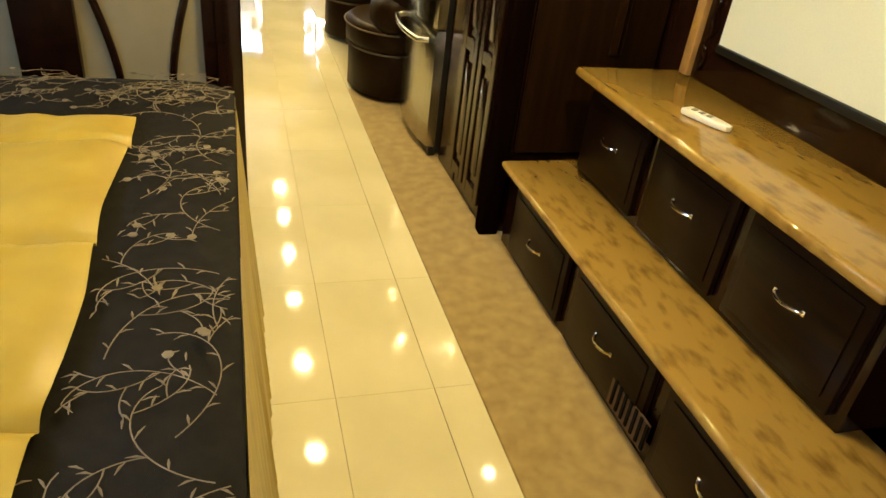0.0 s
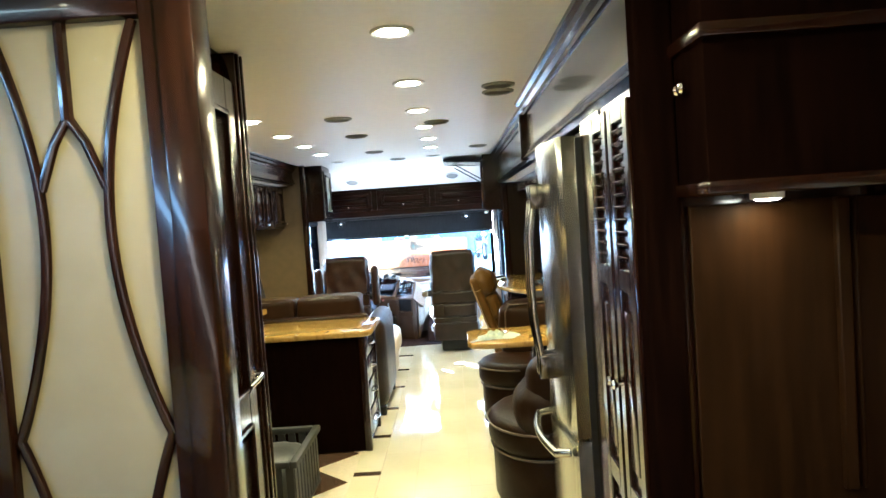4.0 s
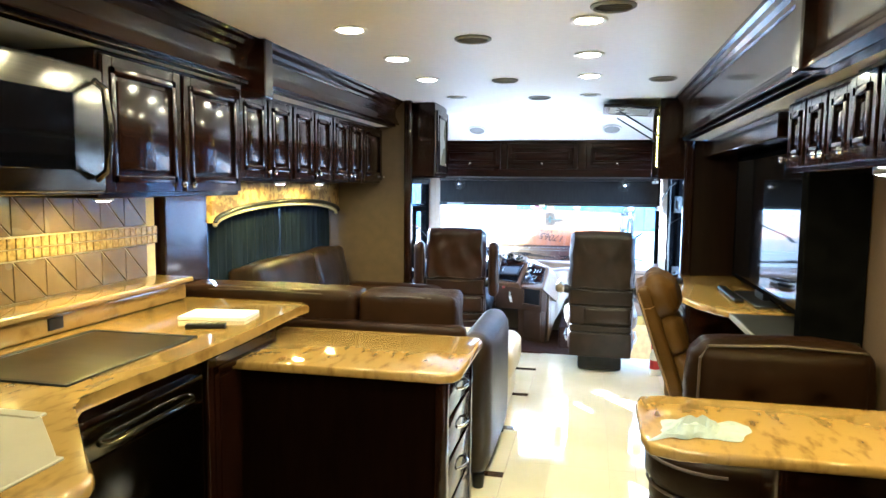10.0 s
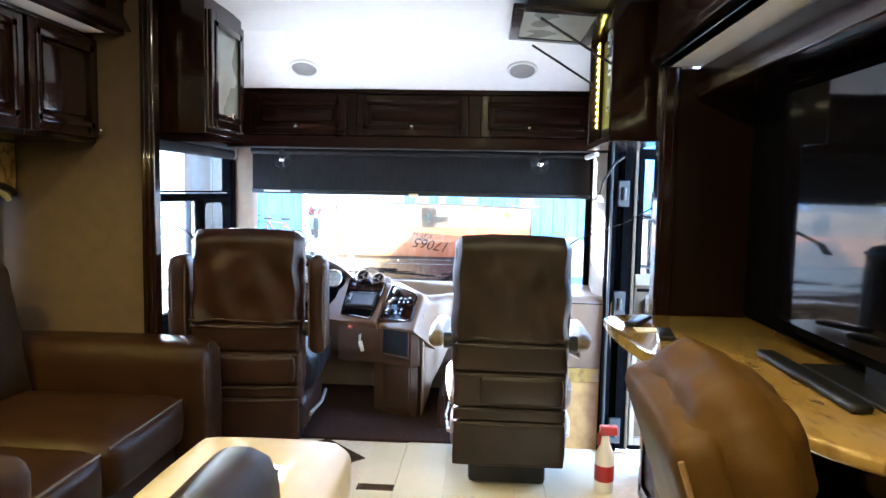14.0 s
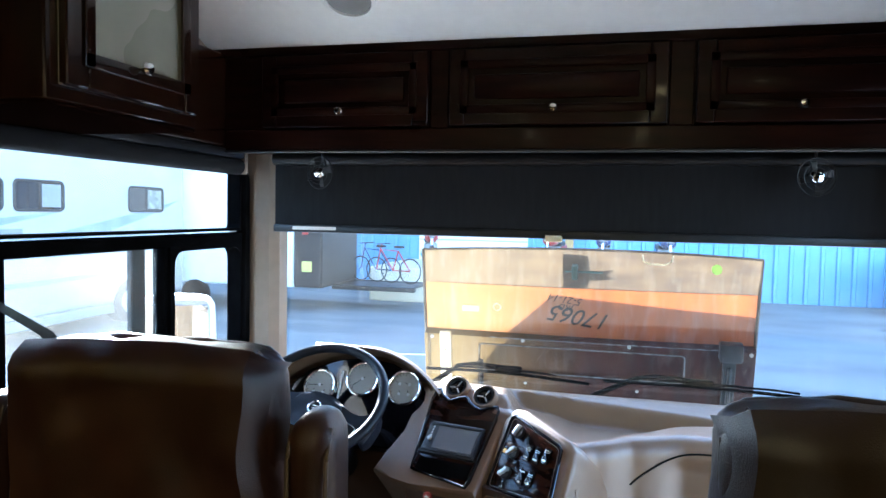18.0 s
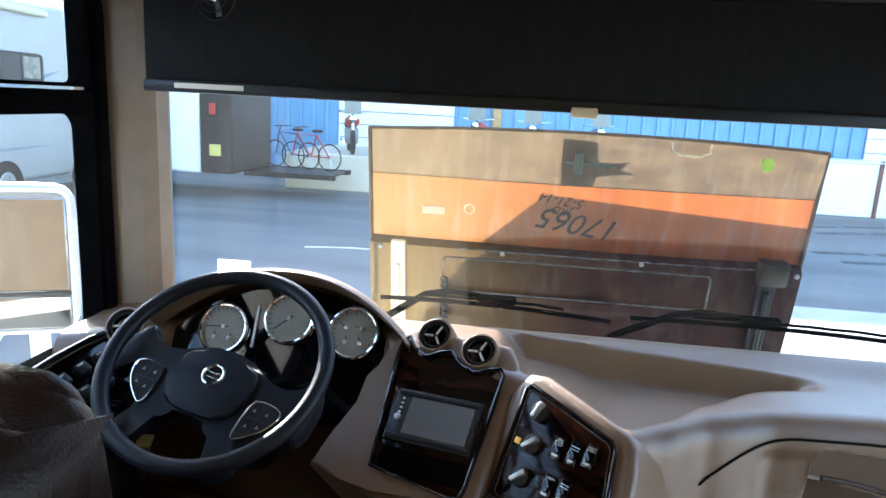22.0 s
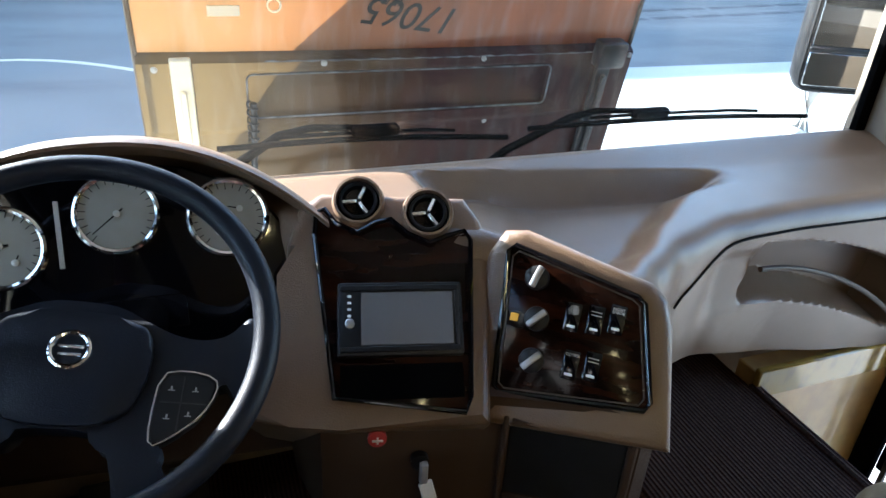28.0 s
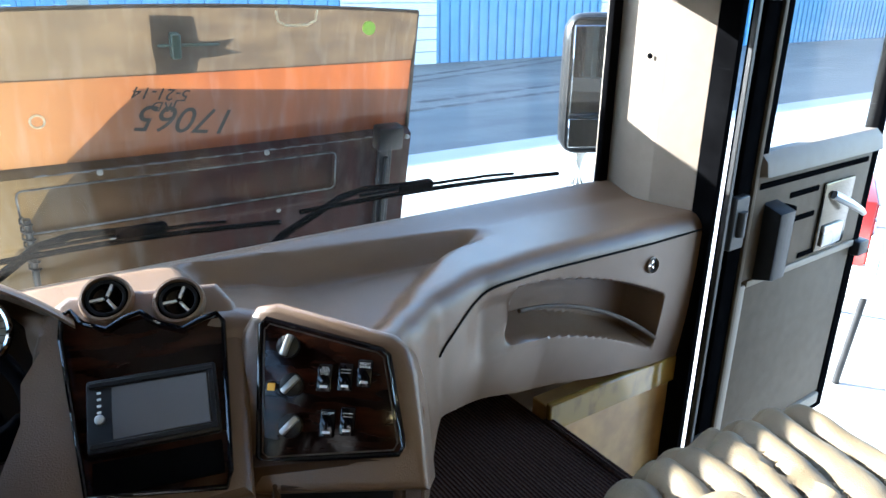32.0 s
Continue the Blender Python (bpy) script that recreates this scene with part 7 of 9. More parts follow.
part("storage_pocket", turned(boxes([((0.008, -0.20, 0.0), (0.020, -0.02, 0.010)), ((0.196, -0.20, 0.0), (0.210, -0.02, 0.010)), ((0.020, -0.035, 0.0), (0.196, -0.02, 0.010)), ((0.020, -0.20, 0.0), (0.196, -0.18, 0.010))], 0.004), CF), DASH_D, con)
# No recess here: a flat black sheet gives the pocket's dark inside.
part("pocket_shade", turned(box((0.020, -0.18, -0.002), (0.196, -0.035, 0.002), 0.001), CF), BLACK, con)
part("lower_door", turned(box((0.012, -0.50, -0.022), (0.20, -0.215, -0.008), 0.008, 2), CF), DASH_D, con)
part("park_brake_button", lathe([(0.014, 0), (0.014, 0.007), (0.008, 0.010)], (-0.333, 9.884, 0.504), (-0.2, -0.95, 0.1), 18), RED, con, "red parking brake button")
part("ignition_lock", lathe([(0.014, 0), (0.014, 0.012), (0.008, 0.014)], (-0.270, 9.872, 0.455), (-0.2, -0.95, 0.05), 16), BLACK, con)
key = part("ignition_key", boxes([((-0.276, 9.845, 0.425), (-0.264, 9.856, 0.465))], 0.002), SILVER, con)
part("key_tag", turned(box((-0.011, -0.003, -0.062), (0.011, 0.003, 0.0), 0.002), pose(-0.268, 9.848, 0.428, 0, -14, 0)), PAPER, key, "pale key tag")
part("button_mark", turned(boxes([((-0.008, -0.001, -0.0015), (0.008, 0.001, 0.0015)), ((-0.0015, -0.001, -0.006), (0.0015, 0.001, 0.006))], 0), pose(-0.335, 9.8735, 0.505, 0, 0, -12)), PAPER, con)
part("knee_panel", prism([(-1.15, 10.19), (-0.95, 10.16), (-0.42, 10.10), (-0.40, 10.39), (-1.15, 10.39)], "z", 0.30, 0.53, 0.015, 2), DASH_D, ds)
for x in (-0.78, -0.62):
    part("pedal", turned(box((-0.035, -0.01, -0.06), (0.035, 0.01, 0.06), 0.006, 2), pose(x, 10.22, 0.12, -35)), RUBBER, ds)
# right side of the dash
def on_front(x, z, off=0.0):
    yf, zt, yb, zb = st_at(x)
    t = max(0.0, (zt - 0.044 - z) / (zt - 0.044 - zb))
    return (x, yf + (yb - yf) * t * t - off, z)


part("dash_seam", sweep([on_front(0.245 + 0.019 * i, 0.662 - 0.09 * max(0.0, (0.205 - 0.019 * i) / 0.2) ** 2 - 0.016 * i / 49, 0.001) for i in range(50)], 0.0028, 6), INK, ds)
strap = [on_front(0.495 + 0.01 * i, 0.578 - 0.05 * (i / 50) - 0.165 * (i / 50) ** 2, 0.001) for i in range(53)]
part("elastic_strap", sweep(strap, 0.006, 8), DASH_D, ds)
part("strap_cord", sweep([(p[0], p[1] - 0.005, p[2] + 0.004) for p in strap], 0.0012, 6), WELT, ds)
air_vent(on_front(0.935, 0.590, -0.002), (1, 0, 0), (0, 0.1, 1), ds, 0.018)
# left arm console
CONSOLE = material("dark_console_plastic", (0.017, 0.0105, 0.0068), 0.5, spec=0.20, second=(0.022, 0.0136, 0.0090), scale=14, bump=0.3, bump_scale=700)
LA = face((-1.10, 9.80, 0.615), (0.28, 0.93, 0.26), (-0.82, 0.05, 0.50))
lc = thing("driver_side_console", (-1.1, 9.6, 0.3), "brown side console with black switch panel and cup holder", "console")
part("body", prism([(8.98, 0.10), (10.13, 0.10), (10.13, 0.66), (9.95, 0.625), (9.70, 0.545), (9.45, 0.515), (8.98, 0.505)], "x", -1.195, -1.01, 0.012, 2), CONSOLE, lc)
swp = [(0.0, 0.018), (0.02, 0.026), (0.16, 0.034), (0.305, 0.028), (0.32, 0.0), (0.30, -0.06), (0.24, -0.105), (0.153, -0.126), (0.08, -0.112), (0.02, -0.088), (0.0, -0.07), (-0.004, -0.02)]
sp_ = part("switch_panel", turned(prism(swp, "z", -0.02, 0.012, 0.005, 2), LA), BLACK_GLASS, lc, "glossy black switch panel")
part("panel_rim", turned(sweep([(*p, 0.012) for p in swp], 0.0030, 6, None, 1, True), LA), BLACK_GLASS, sp_)
part("padded_edge", turned(sweep([(-0.03, 0.030, 0.006), (0.03, 0.042, 0.010), (0.10, 0.050, 0.012), (0.18, 0.050, 0.012), (0.26, 0.044, 0.012), (0.315, 0.034, 0.010)], [0.010, 0.013, 0.014, 0.014, 0.013, 0.010], 10), LA), BLACK_GLASS, sp_, "glossy dark edge roll")
for i in range(4):
    for j in range(2):
        u, v = 0.10 + i * 0.047 - 0.034 * j, -0.001 - 0.002 * i - 0.044 * j - 0.002 * i * j
        rk = part("rocker_switch", turned(box((u - 0.014, v - 0.015, 0.010), (u + 0.014, v + 0.013, 0.036), 0.005, 2), LA), BLACK, sp_)
        part("switch_mark", turned(box((u - 0.008, v + 0.004, 0.0355), (u + 0.006, v + 0.008, 0.0368), 0.0005), LA), SILVER, rk)
air_vent((-1.005, 10.095, 0.738), (0.90, 0.05, -0.05), (0.05, 0.62, 0.78), lc)
CUP, CUP_UP = (-1.078, 9.752, 0.560), (0.03, -0.30, 0.95)
part("cup_bezel", lathe([(0.086, -0.05), (0.084, -0.004), (0.076, 0.016), (0.066, 0.022), (0.058, 0.016), (0.054, -0.004), (0.052, -0.01)], CUP, CUP_UP, 36), CONSOLE, lc, "brown moulded cup holder collar")
part("cup_well", lathe([(0.0515, -0.012), (0.050, -0.050), (0.047, -0.080), (0.02, -0.083), (0.001, -0.084)], CUP, CUP_UP, 28), BLACK_GLASS, lc)
part("cup_ring", ring(Vector(CUP) + Vector(CUP_UP) * 0.004, CUP_UP, 0.0545, 0.0040, 36, 8), CHROME, lc)
part("shift_pad", box((-1.175, 9.40, 0.515), (-1.035, 9.60, 0.530), 0.006, 2), BLACK, lc, "black shift pad with lettered keys")
for k, txt in enumerate(("R", "N", "D")):
    cu = bpy.data.curves.new("letter", "FONT")
    cu.body, cu.size, cu.extrude, cu.align_x = txt, 0.018, 0.0004, "CENTER"
    ob = new("shift_letter", cu)
    ob.data.materials.append(PAPER)
    dg = bpy.context.evaluated_depsgraph_get()
    me = bpy.data.meshes.new_from_object(ob.evaluated_get(dg))
    bpy.data.objects.remove(ob)
    o2 = new("shift_letter", me)
    o2.parent = lc
    o2.matrix_basis = Matrix.Translation(-BASE[lc.name]) @ pose(-1.13 + 0.004 * k, 9.575 - 0.028 * k, 0.531, 0, 0, -80)
part("warning_label", turned(box((-0.034, -0.019, 0), (0.034, 0.019, 0.001), 0), face((-1.1865, 9.451, 0.580), (0, 1, 0.0), (0, 0, 1))), PAPER, lc, "small white warning label")
part("data_label", turned(box((-0.080, -0.035, 0), (0.080, 0.035, 0.001), 0), face((-1.1865, 9.165, 0.545), (0, 1, 0.0), (0, 0, 1))), PAPER, lc, "white printed data label")
part("label_print", turned(boxes([((-0.07, -0.026 + 0.009 * q, 0.001), (0.07 - 0.03 * (q % 3), -0.0235 + 0.009 * q, 0.0014)) for q in range(6)], 0), face((-1.1865, 9.165, 0.545), (0, 1, 0.0), (0, 0, 1))), GREY, lc)
part("mirror_switch", box((-1.15, 9.28, 0.512), (-1.06, 9.38, 0.522), 0.004), BLACK, lc)

# steering wheel
W = face((-0.686, 9.868, 0.771), (1, 0, 0), (0, 0.809, 0.588))
wh = thing("steering_wheel", (-0.685, 9.9, 0.75), "dark blue-black leather steering wheel with four spokes and silver keypads", "steering wheel")
WHEEL = material("dark_wheel_leather", (0.0064, 0.0080, 0.0125), 0.40, spec=0.22, second=(0.0090, 0.0112, 0.0170), scale=9, bump=0.25, bump_scale=600)
part("rim", turned(ring((0, 0, 0), (0, 0, 1), 0.209, 0.0155, 72, 14), W), WHEEL, wh)


def rounded_off(pts, times=2):
    """Cuts the corners of a closed outline."""
    for k in range(times):
        pts = [((1 - w) * p[0] + w * q[0], (1 - w) * p[1] + w * q[1]) for p, q in zip(pts, pts[1:] + pts[:1]) for w in (0.25, 0.75)]
    return pts


# one moulded pad: hub, two upper wings and two lower legs, drawn for straight ahead and turned with the wheel
half = [(0.0, 0.046), (0.04, 0.044), (0.075, 0.026), (0.11, 0.012), (0.145, 0.010), (0.172, 0.024), (0.185, 0.052), (0.212, 0.03), (0.212, -0.070), (0.192, -0.078), (0.176, -0.045), (0.158, -0.030), (0.10, -0.030), (0.096, -0.112), (0.120, -0.140), (0.128, -0.168), (0.080, -0.200), (0.068, -0.150), (0.052, -0.108), (0.025, -0.100), (0.0, -0.100)]
WT = W @ Matrix.Rotation(radians(-15), 4, "Z") @ Matrix.Translation((0, 0, -0.022))
pad_outline = rounded_off([(u, v) for u, v in half] + [(-u, v) for u, v in half[-2:0:-1]])
part("hub_pad", turned(prism(pad_outline, "z", -0.048, -0.008, 0.008, 3), WT), WHEEL, wh, "moulded hub pad with four spokes")
part("horn_cover", turned(prism(rounded_off([(-0.065, 0.030), (0.065, 0.030), (0.088, 0.0), (0.080, -0.075), (0.045, -0.098), (-0.045, -0.098), (-0.080, -0.075), (-0.088, 0.0)]), "z", -0.012, 0.002, 0.008, 3), WT), WHEEL, wh)
em = part("emblem", turned(ring((0, -0.016, 0.003), (0, 0, 1), 0.020, 0.0035, 28, 8), WT), CHROME, wh, "chrome ring emblem")
part("emblem_bar", turned(boxes([((-0.014, -0.014, 0.001), (0.014, -0.010, 0.004)), ((-0.012, -0.023, 0.001), (0.013, -0.019, 0.004))], 0.001), WT), CHROME, em)
for sx in (-1, 1):
    pts = rounded_off([(sx * a, b) for a, b in ((0.098, -0.034), (0.125, -0.028), (0.158, -0.034), (0.162, -0.050), (0.148, -0.080), (0.118, -0.106), (0.099, -0.116), (0.095, -0.09))], 1)
    kp = part("keypad", turned(prism(pts, "z", -0.030, -0.003, 0.003, 1), WT), BLACK, wh)
    part("keypad_rim", turned(sweep([(*p, -0.003) for p in pts], 0.0017, 6, None, 1, True), WT), CHROME, kp)
    part("keypad_split", turned(boxes([((min(sx * 0.102, sx * 0.152), -0.066, -0.0035), (max(sx * 0.102, sx * 0.152), -0.0645, -0.0022)), ((sx * 0.124 - 0.0007, -0.098, -0.0035), (sx * 0.124 + 0.0007, -0.036, -0.0022))], 0), WT), DARK, kp)
    for a, b in ((0.112, -0.050), (0.138, -0.050), (0.112, -0.082), (0.134, -0.078)):
        part("key_mark", turned(boxes([((sx * a - 0.0035, b - 0.0022, -0.0034), (sx * a + 0.0035, b - 0.0012, -0.0022)), ((sx * a - 0.001, b - 0.0022, -0.0034), (sx * a + 0.001, b + 0.003, -0.0022))], 0), WT), SILVER, kp)
part("column", cyl(W @ Vector((0, 0, -0.05)), W @ Vector((0, 0, -0.34)), 0.045, 0.06, 20), BLACK, wh)
part("stalk", sweep([W @ Vector((-0.04, 0.02, -0.09)), W @ Vector((-0.12, 0.03, -0.085)), W @ Vector((-0.185, 0.04, -0.075))], [0.008, 0.008, 0.012], 8), BLACK, wh)
part("hazard_tag", turned(box((-0.115, -0.155, -0.06), (-0.085, -0.13, -0.055), 0.002), W), material("yellow_tag", (0.16, 0.125, 0.02), 0.5), wh, "small yellow tag")

# captain seats


def draped_back(w, y, z0, z1, seed):
    """A loose leather cover over the back of a seat: square shoulders, hanging folds and a straight hem."""
    bm = bmesh.new()
    n, k = 30, 22
    g = []
    for i in range(n + 1):
        col = []
        u = -1 + 2 * i / n
        for j in range(k + 1):
            f = j / k
            z = z0 + (z1 - z0) * f
            fold = 0.007 * math.sin(u * 9 + f * 5 + seed) * (0.3 + abs(u)) + 0.010 * noise.noise(Vector((u * 3, f * 4, seed)))
            side = max(0.0, (abs(u) - 0.86) / 0.14)
            shoulder = max(0.0, (f - 0.90) / 0.10)
            col.append(bm.verts.new((u * w * (1.0 - 0.025 * f) + 0.004 * math.sin(f * 13 + seed), y - fold * (1 - 0.6 * shoulder) + 0.085 * side ** 2 + 0.045 * shoulder ** 2, z + 0.006 * math.sin(u * 4 + seed) * (1 - f) - 0.034 * side * shoulder + 0.010 * (1 - u * u) * shoulder)))
        g.append(col)
    for A, B in zip(g, g[1:]):
        for j in range(k):
            bm.faces.new((A[j], B[j], B[j + 1], A[j + 1]))
    ext = bmesh.ops.extrude_face_region(bm, geom=list(bm.faces))
    for v in [e for e in ext["geom"] if isinstance(e, bmesh.types.BMVert)]:
        v.co.y += 0.014
        v.co.z -= 0.004
    bmesh.ops.recalc_face_normals(bm, faces=list(bm.faces))
    return bm


def captain_seat(x, y, label, mat, turn, top_z, hem, arms_up, cover=None, reach=0.56, rise=0.49):
    t = thing("captain_seat", (0, 0, 0), label, "seat", "captain seats")
    part("pedestal", box((-0.17, 0.04, 0.012), (0.17, 0.42, 0.20), 0.02, 2), BLACK, t)
    part("skirt", cushion((-0.25, -0.02, 0.16), (0.25, 0.52, 0.34), 0.05, 0.01, 7, 0.003, 1), mat, t)
    sc_ = cushion((-0.262, 0.02, 0.33), (0.262, reach, rise), 0.06, 0.03, 64 if cover else 22, 0.012, 2)
    for v in sc_.verts:
        if v.co.z > 0.42 and cover:      # gathered folds of a loose cover
            g_ = min(1.0, (v.co.z - 0.42) / 0.05)
            w_ = (v.co.x * 0.9 - v.co.y * 0.42) * 42 + 2.2 * noise.noise(Vector((v.co.x * 5, v.co.y * 4, 2)))
            deep = 0.55 + 0.9 * abs(noise.noise(Vector((v.co.x * 4, v.co.y * 4, 7))))
            v.co.z += 0.040 * g_ * deep * (abs(math.sin(w_)) ** 0.8 - 0.62)
    part("seat", sc_, cover or LEATHER_N, t, "creased pale seat cover" if cover else "blue-black leather cushion")
    b = part("backrest", cushion((-0.238, -0.085, 0.30), (0.238, 0.055, top_z - 0.008), 0.045, 0.010, 24, 0.010, x), mat, t)
    part("back_cover", draped_back(0.250, -0.112, hem, top_z, x * 5), mat, b, "loose leather flap over the back")
    part("hem", sweep([(-0.245 + 0.049 * q, -0.112 + 0.004 * math.sin(q), hem + 0.006 + 0.004 * math.sin(q * 0.8 + x)) for q in range(11)], 0.005, 6), mat, b)
    part("head_pad", cushion((-0.222, -0.01, top_z - 0.24), (0.222, 0.052, top_z - 0.010), 0.05, 0.015, 16, 0.010, 4), mat, b)
    # pockets and panels down the rear
    z1 = hem - 0.015
    for k, (a, c, dy) in enumerate(((0.115, 0.0, 0.0), (0.265, 0.125, -0.004), (0.325, 0.272, 0.002), (z1 - 0.15, 0.332, 0.004))):
        part("rear_panel", cushion((-0.232, -0.108 + dy, z1 - a), (0.232, -0.07, z1 - c), 0.006, 0.002, 14, 0.005, k + x), mat, t)
        part("pocket_hem", sweep([(-0.230 + 0.046 * q, -0.111 + dy - 0.004 * math.sin(math.pi * q / 10), z1 - c - 0.004 - 0.008 * math.sin(math.pi * q / 10)) for q in range(11)], 0.0045, 6), mat, t)
    part("pouch", cushion((-0.12, -0.128, z1 - 0.255), (0.215, -0.10, z1 - 0.135), 0.012, 0.006, 10, 0.004, 3), mat, t)
    for s_ in (-1, 1):
        if arms_up:
            a = part("armrest", cushion((s_ * 0.308 - 0.040, -0.075, 0.555), (s_ * 0.308 + 0.040, 0.060, 0.990), 0.036, 0.006, 12, 0.004, s_), mat, t, "armrest folded up beside the back")
            for dx in (-0.034, 0.034):
                part("piping", sweep([(s_ * 0.308 + dx, -0.066, 0.58), (s_ * 0.308 + dx, -0.077, 0.75), (s_ * 0.308 + dx, -0.070, 0.93), (s_ * 0.308 + dx, -0.045, 0.978)], 0.0042, 6), WELT, a)
        else:
            # The cover's pale tone stands in for sun on the armrest.
            a = part("armrest", cushion((s_ * 0.318 - 0.038, 0.04, 0.615), (s_ * 0.318 + 0.038, 0.47, 0.682), 0.030, 0.006, 14, 0.006, s_), cover or mat, t, "lowered armrest, coloured pale for sun on its top")
        part("arm_pivot", cyl((s_ * 0.235, -0.01, 0.66), (s_ * 0.282, -0.01, 0.66), 0.035, None, 16), BLACK, t)
        part("slide_lever", sweep([(s_ * 0.26, 0.05, 0.24), (s_ * 0.285, 0.25, 0.24), (s_ * 0.28, 0.42, 0.25)], 0.009, 6), SILVER, t)
        part("piping", sweep([(s_ * 0.236, -0.03, 0.36), (s_ * 0.241, -0.03, 0.7), (s_ * 0.236, -0.03, top_z - 0.05), (s_ * 0.205, -0.03, top_z - 0.008)], 0.005, 6), WELT, b)
    t.matrix_basis = pose(x, y, 0, 0, 0, turn)
    return t


captain_seat(-0.622, 9.03, "red-brown leather driver's seat with raised armrests", LEATHER_R, 5, 1.105, 0.705, True, None, 0.715, 0.535)
captain_seat(0.552, 8.90, "grey-brown leather passenger seat with pockets on its back", LEATHER_G, -1, 1.112, 0.685, False, LEATHER_S, 0.71)

# step well and entry door
stp = structure("step_well", boxes([((0.66, 10.10, -0.75), (1.2, 10.16, 0.235)), ((0.662, 9.43, -0.75), (0.69, 10.10, 0.008)), ((0.662, 9.62, 0.008), (0.68, 10.10, 0.185)), ((0.68, 9.40, -0.40), (1.2, 10.10, -0.37)), ((0.68, 9.40, -0.75), (1.2, 9.44, -0.006))], 0.003), GILT, "light wood lined entry step well", "steps")
part("tread", box((0.68, 9.44, -0.37), (1.2, 10.10, -0.355), 0.004), CARPET_B, stp)
part("burl_strip", box((0.655, 10.082, 0.165), (1.16, 10.102, 0.25), 0.004), STONE, stp, "golden mottled trim strip")
part("door_rail", prism([(1.140, 10.036), (1.160, 10.036), (1.203, 10.080), (1.203, 10.124), (1.140, 10.098)], "z", -0.7, 1.62, 0.003, 1, boxes([((1.185, 9.12, -0.7), (1.215, 9.15, 1.62)), ((1.185, 9.12, 1.59), (1.215, 10.03, 1.62))], 0.006, 2)), SEAL, stp, "black rubber door seal")
part("seal_track", boxes([((1.150, 10.000, -0.7), (1.164, 10.014, 1.60))], 0.002), DARK, stp, "dark metal seal track")
part("nosing", box((0.645, 9.62, 0.194), (0.672, 10.10, 0.206), 0.004), CARPET_B, stp)
ed = thing("entry_door", (0, 0, 0), "open entry door with a black frame, window and beige inner panel", "door")
DW, DZ0, DZ1 = 0.80, -0.22, 1.56
part("leaf_frame", boxes([((0, 0, DZ0), (0.085, 0.045, DZ1)), ((DW - 0.05, 0, DZ0), (DW, 0.045, DZ1)), ((0.085, 0, DZ1 - 0.06), (DW - 0.05, 0.045, DZ1)), ((0.085, 0, DZ0), (DW - 0.05, 0.045, DZ0 + 0.03))], 0.008, 2), SEAL, ed)
part("frame_bead", boxes([((0.060, -0.010, DZ0), (0.078, 0.002, DZ1))], 0.004, 2), DOOR_BEIGE, ed, "grey-beige bead down the hinge side")
part("inner_panel", box((0.115, 0.004, -0.14), (DW - 0.05, 0.030, 0.435), 0.006, 2), DOOR_BEIGE, ed, "beige inner panel")
part("panel_edge", boxes([((0.085, -0.004, -0.19), (0.115, 0.034, 0.445)), ((0.115, -0.004, -0.19), (DW - 0.05, 0.034, -0.145)), ((0.115, -0.006, 0.435), (DW - 0.05, 0.034, 0.458))], 0.005, 2), PILLAR, ed, "pale beige surround of the panel")
part("caution_label", box((0.34, -0.0052, -0.182), (0.50, -0.004, -0.155), 0), material("yellow_caution_label", (0.50, 0.40, 0.06), 0.5), ed, "small yellow label")
up = part("control_panel", box((0.085, -0.002, 0.458), (DW - 0.05, 0.036, 0.775), 0.006, 2), DOOR_BEIGE, ed, "beige upper panel with the latch")
for zs_, xa_, xb_ in ((0.742, 0.10, 0.72), (0.690, 0.27, 0.43), (0.610, 0.27, 0.43), (0.478, 0.38, 0.50)):
    part("slot", box((xa_, -0.006, zs_ - 0.009), (xb_, -0.001, zs_ + 0.009), 0.002), SEAL, up)
part("window_sill", prism([(-0.030, 0.775), (0.0, 0.770), (0.036, 0.770), (0.036, 0.835), (0.0, 0.838), (-0.022, 0.815)], "x", 0.085, DW - 0.05, 0.006, 2), PILLAR, ed, "rounded pale window ledge")
pn_ = part("window_pane", box((0.085, 0.020, 0.836), (DW - 0.05, 0.026, DZ1 - 0.06), 0), DOOR_GLASS, ed, "clear dusty pane")
pn_.visible_shadow = False
part("window_rim", boxes([((0.085, -0.004, 0.83), (0.118, 0.012, DZ1 - 0.06))], 0.005), SEAL, ed)
lk = part("grab_block", prism([(-0.060, 0.470), (-0.002, 0.455), (-0.002, 0.690), (-0.060, 0.670)], "x", 0.135, 0.215, 0.010, 2), BLACK, ed, "black grab block")
part("block_side", box((0.215, -0.045, 0.475), (0.245, -0.002, 0.675), 0.008, 2), SEAL, lk)
lt = part("latch_plate", box((0.46, -0.014, 0.475), (0.64, -0.001, 0.700), 0.006, 2), STEEL, ed, "steel latch plate")
part("latch_lever", sweep([(0.50, -0.020, 0.66), (0.56, -0.045, 0.63), (0.62, -0.055, 0.60), (0.66, -0.050, 0.58)], [0.014, 0.014, 0.012, 0.009], 8), SILVER, lt)
part("latch_slide", box((0.48, -0.024, 0.49), (0.60, -0.012, 0.56), 0.005, 2), SILVER, lt)
part("lock_strike", box((DW - 0.055, -0.03, 0.40), (DW + 0.015, 0.02, 0.455), 0.010, 2), BLACK, ed, "black lock strike on the door's edge")
for z in (0.66, -0.1, 1.3):
    part("hinge", boxes([((-0.035, -0.022, z - 0.075), (0.03, 0.004, z + 0.075))], 0.004), DARK, ed)
    part("hinge_pin", cyl((-0.002, -0.020, z - 0.035), (-0.002, -0.020, z + 0.035), 0.017, None, 14), DARK, ed)
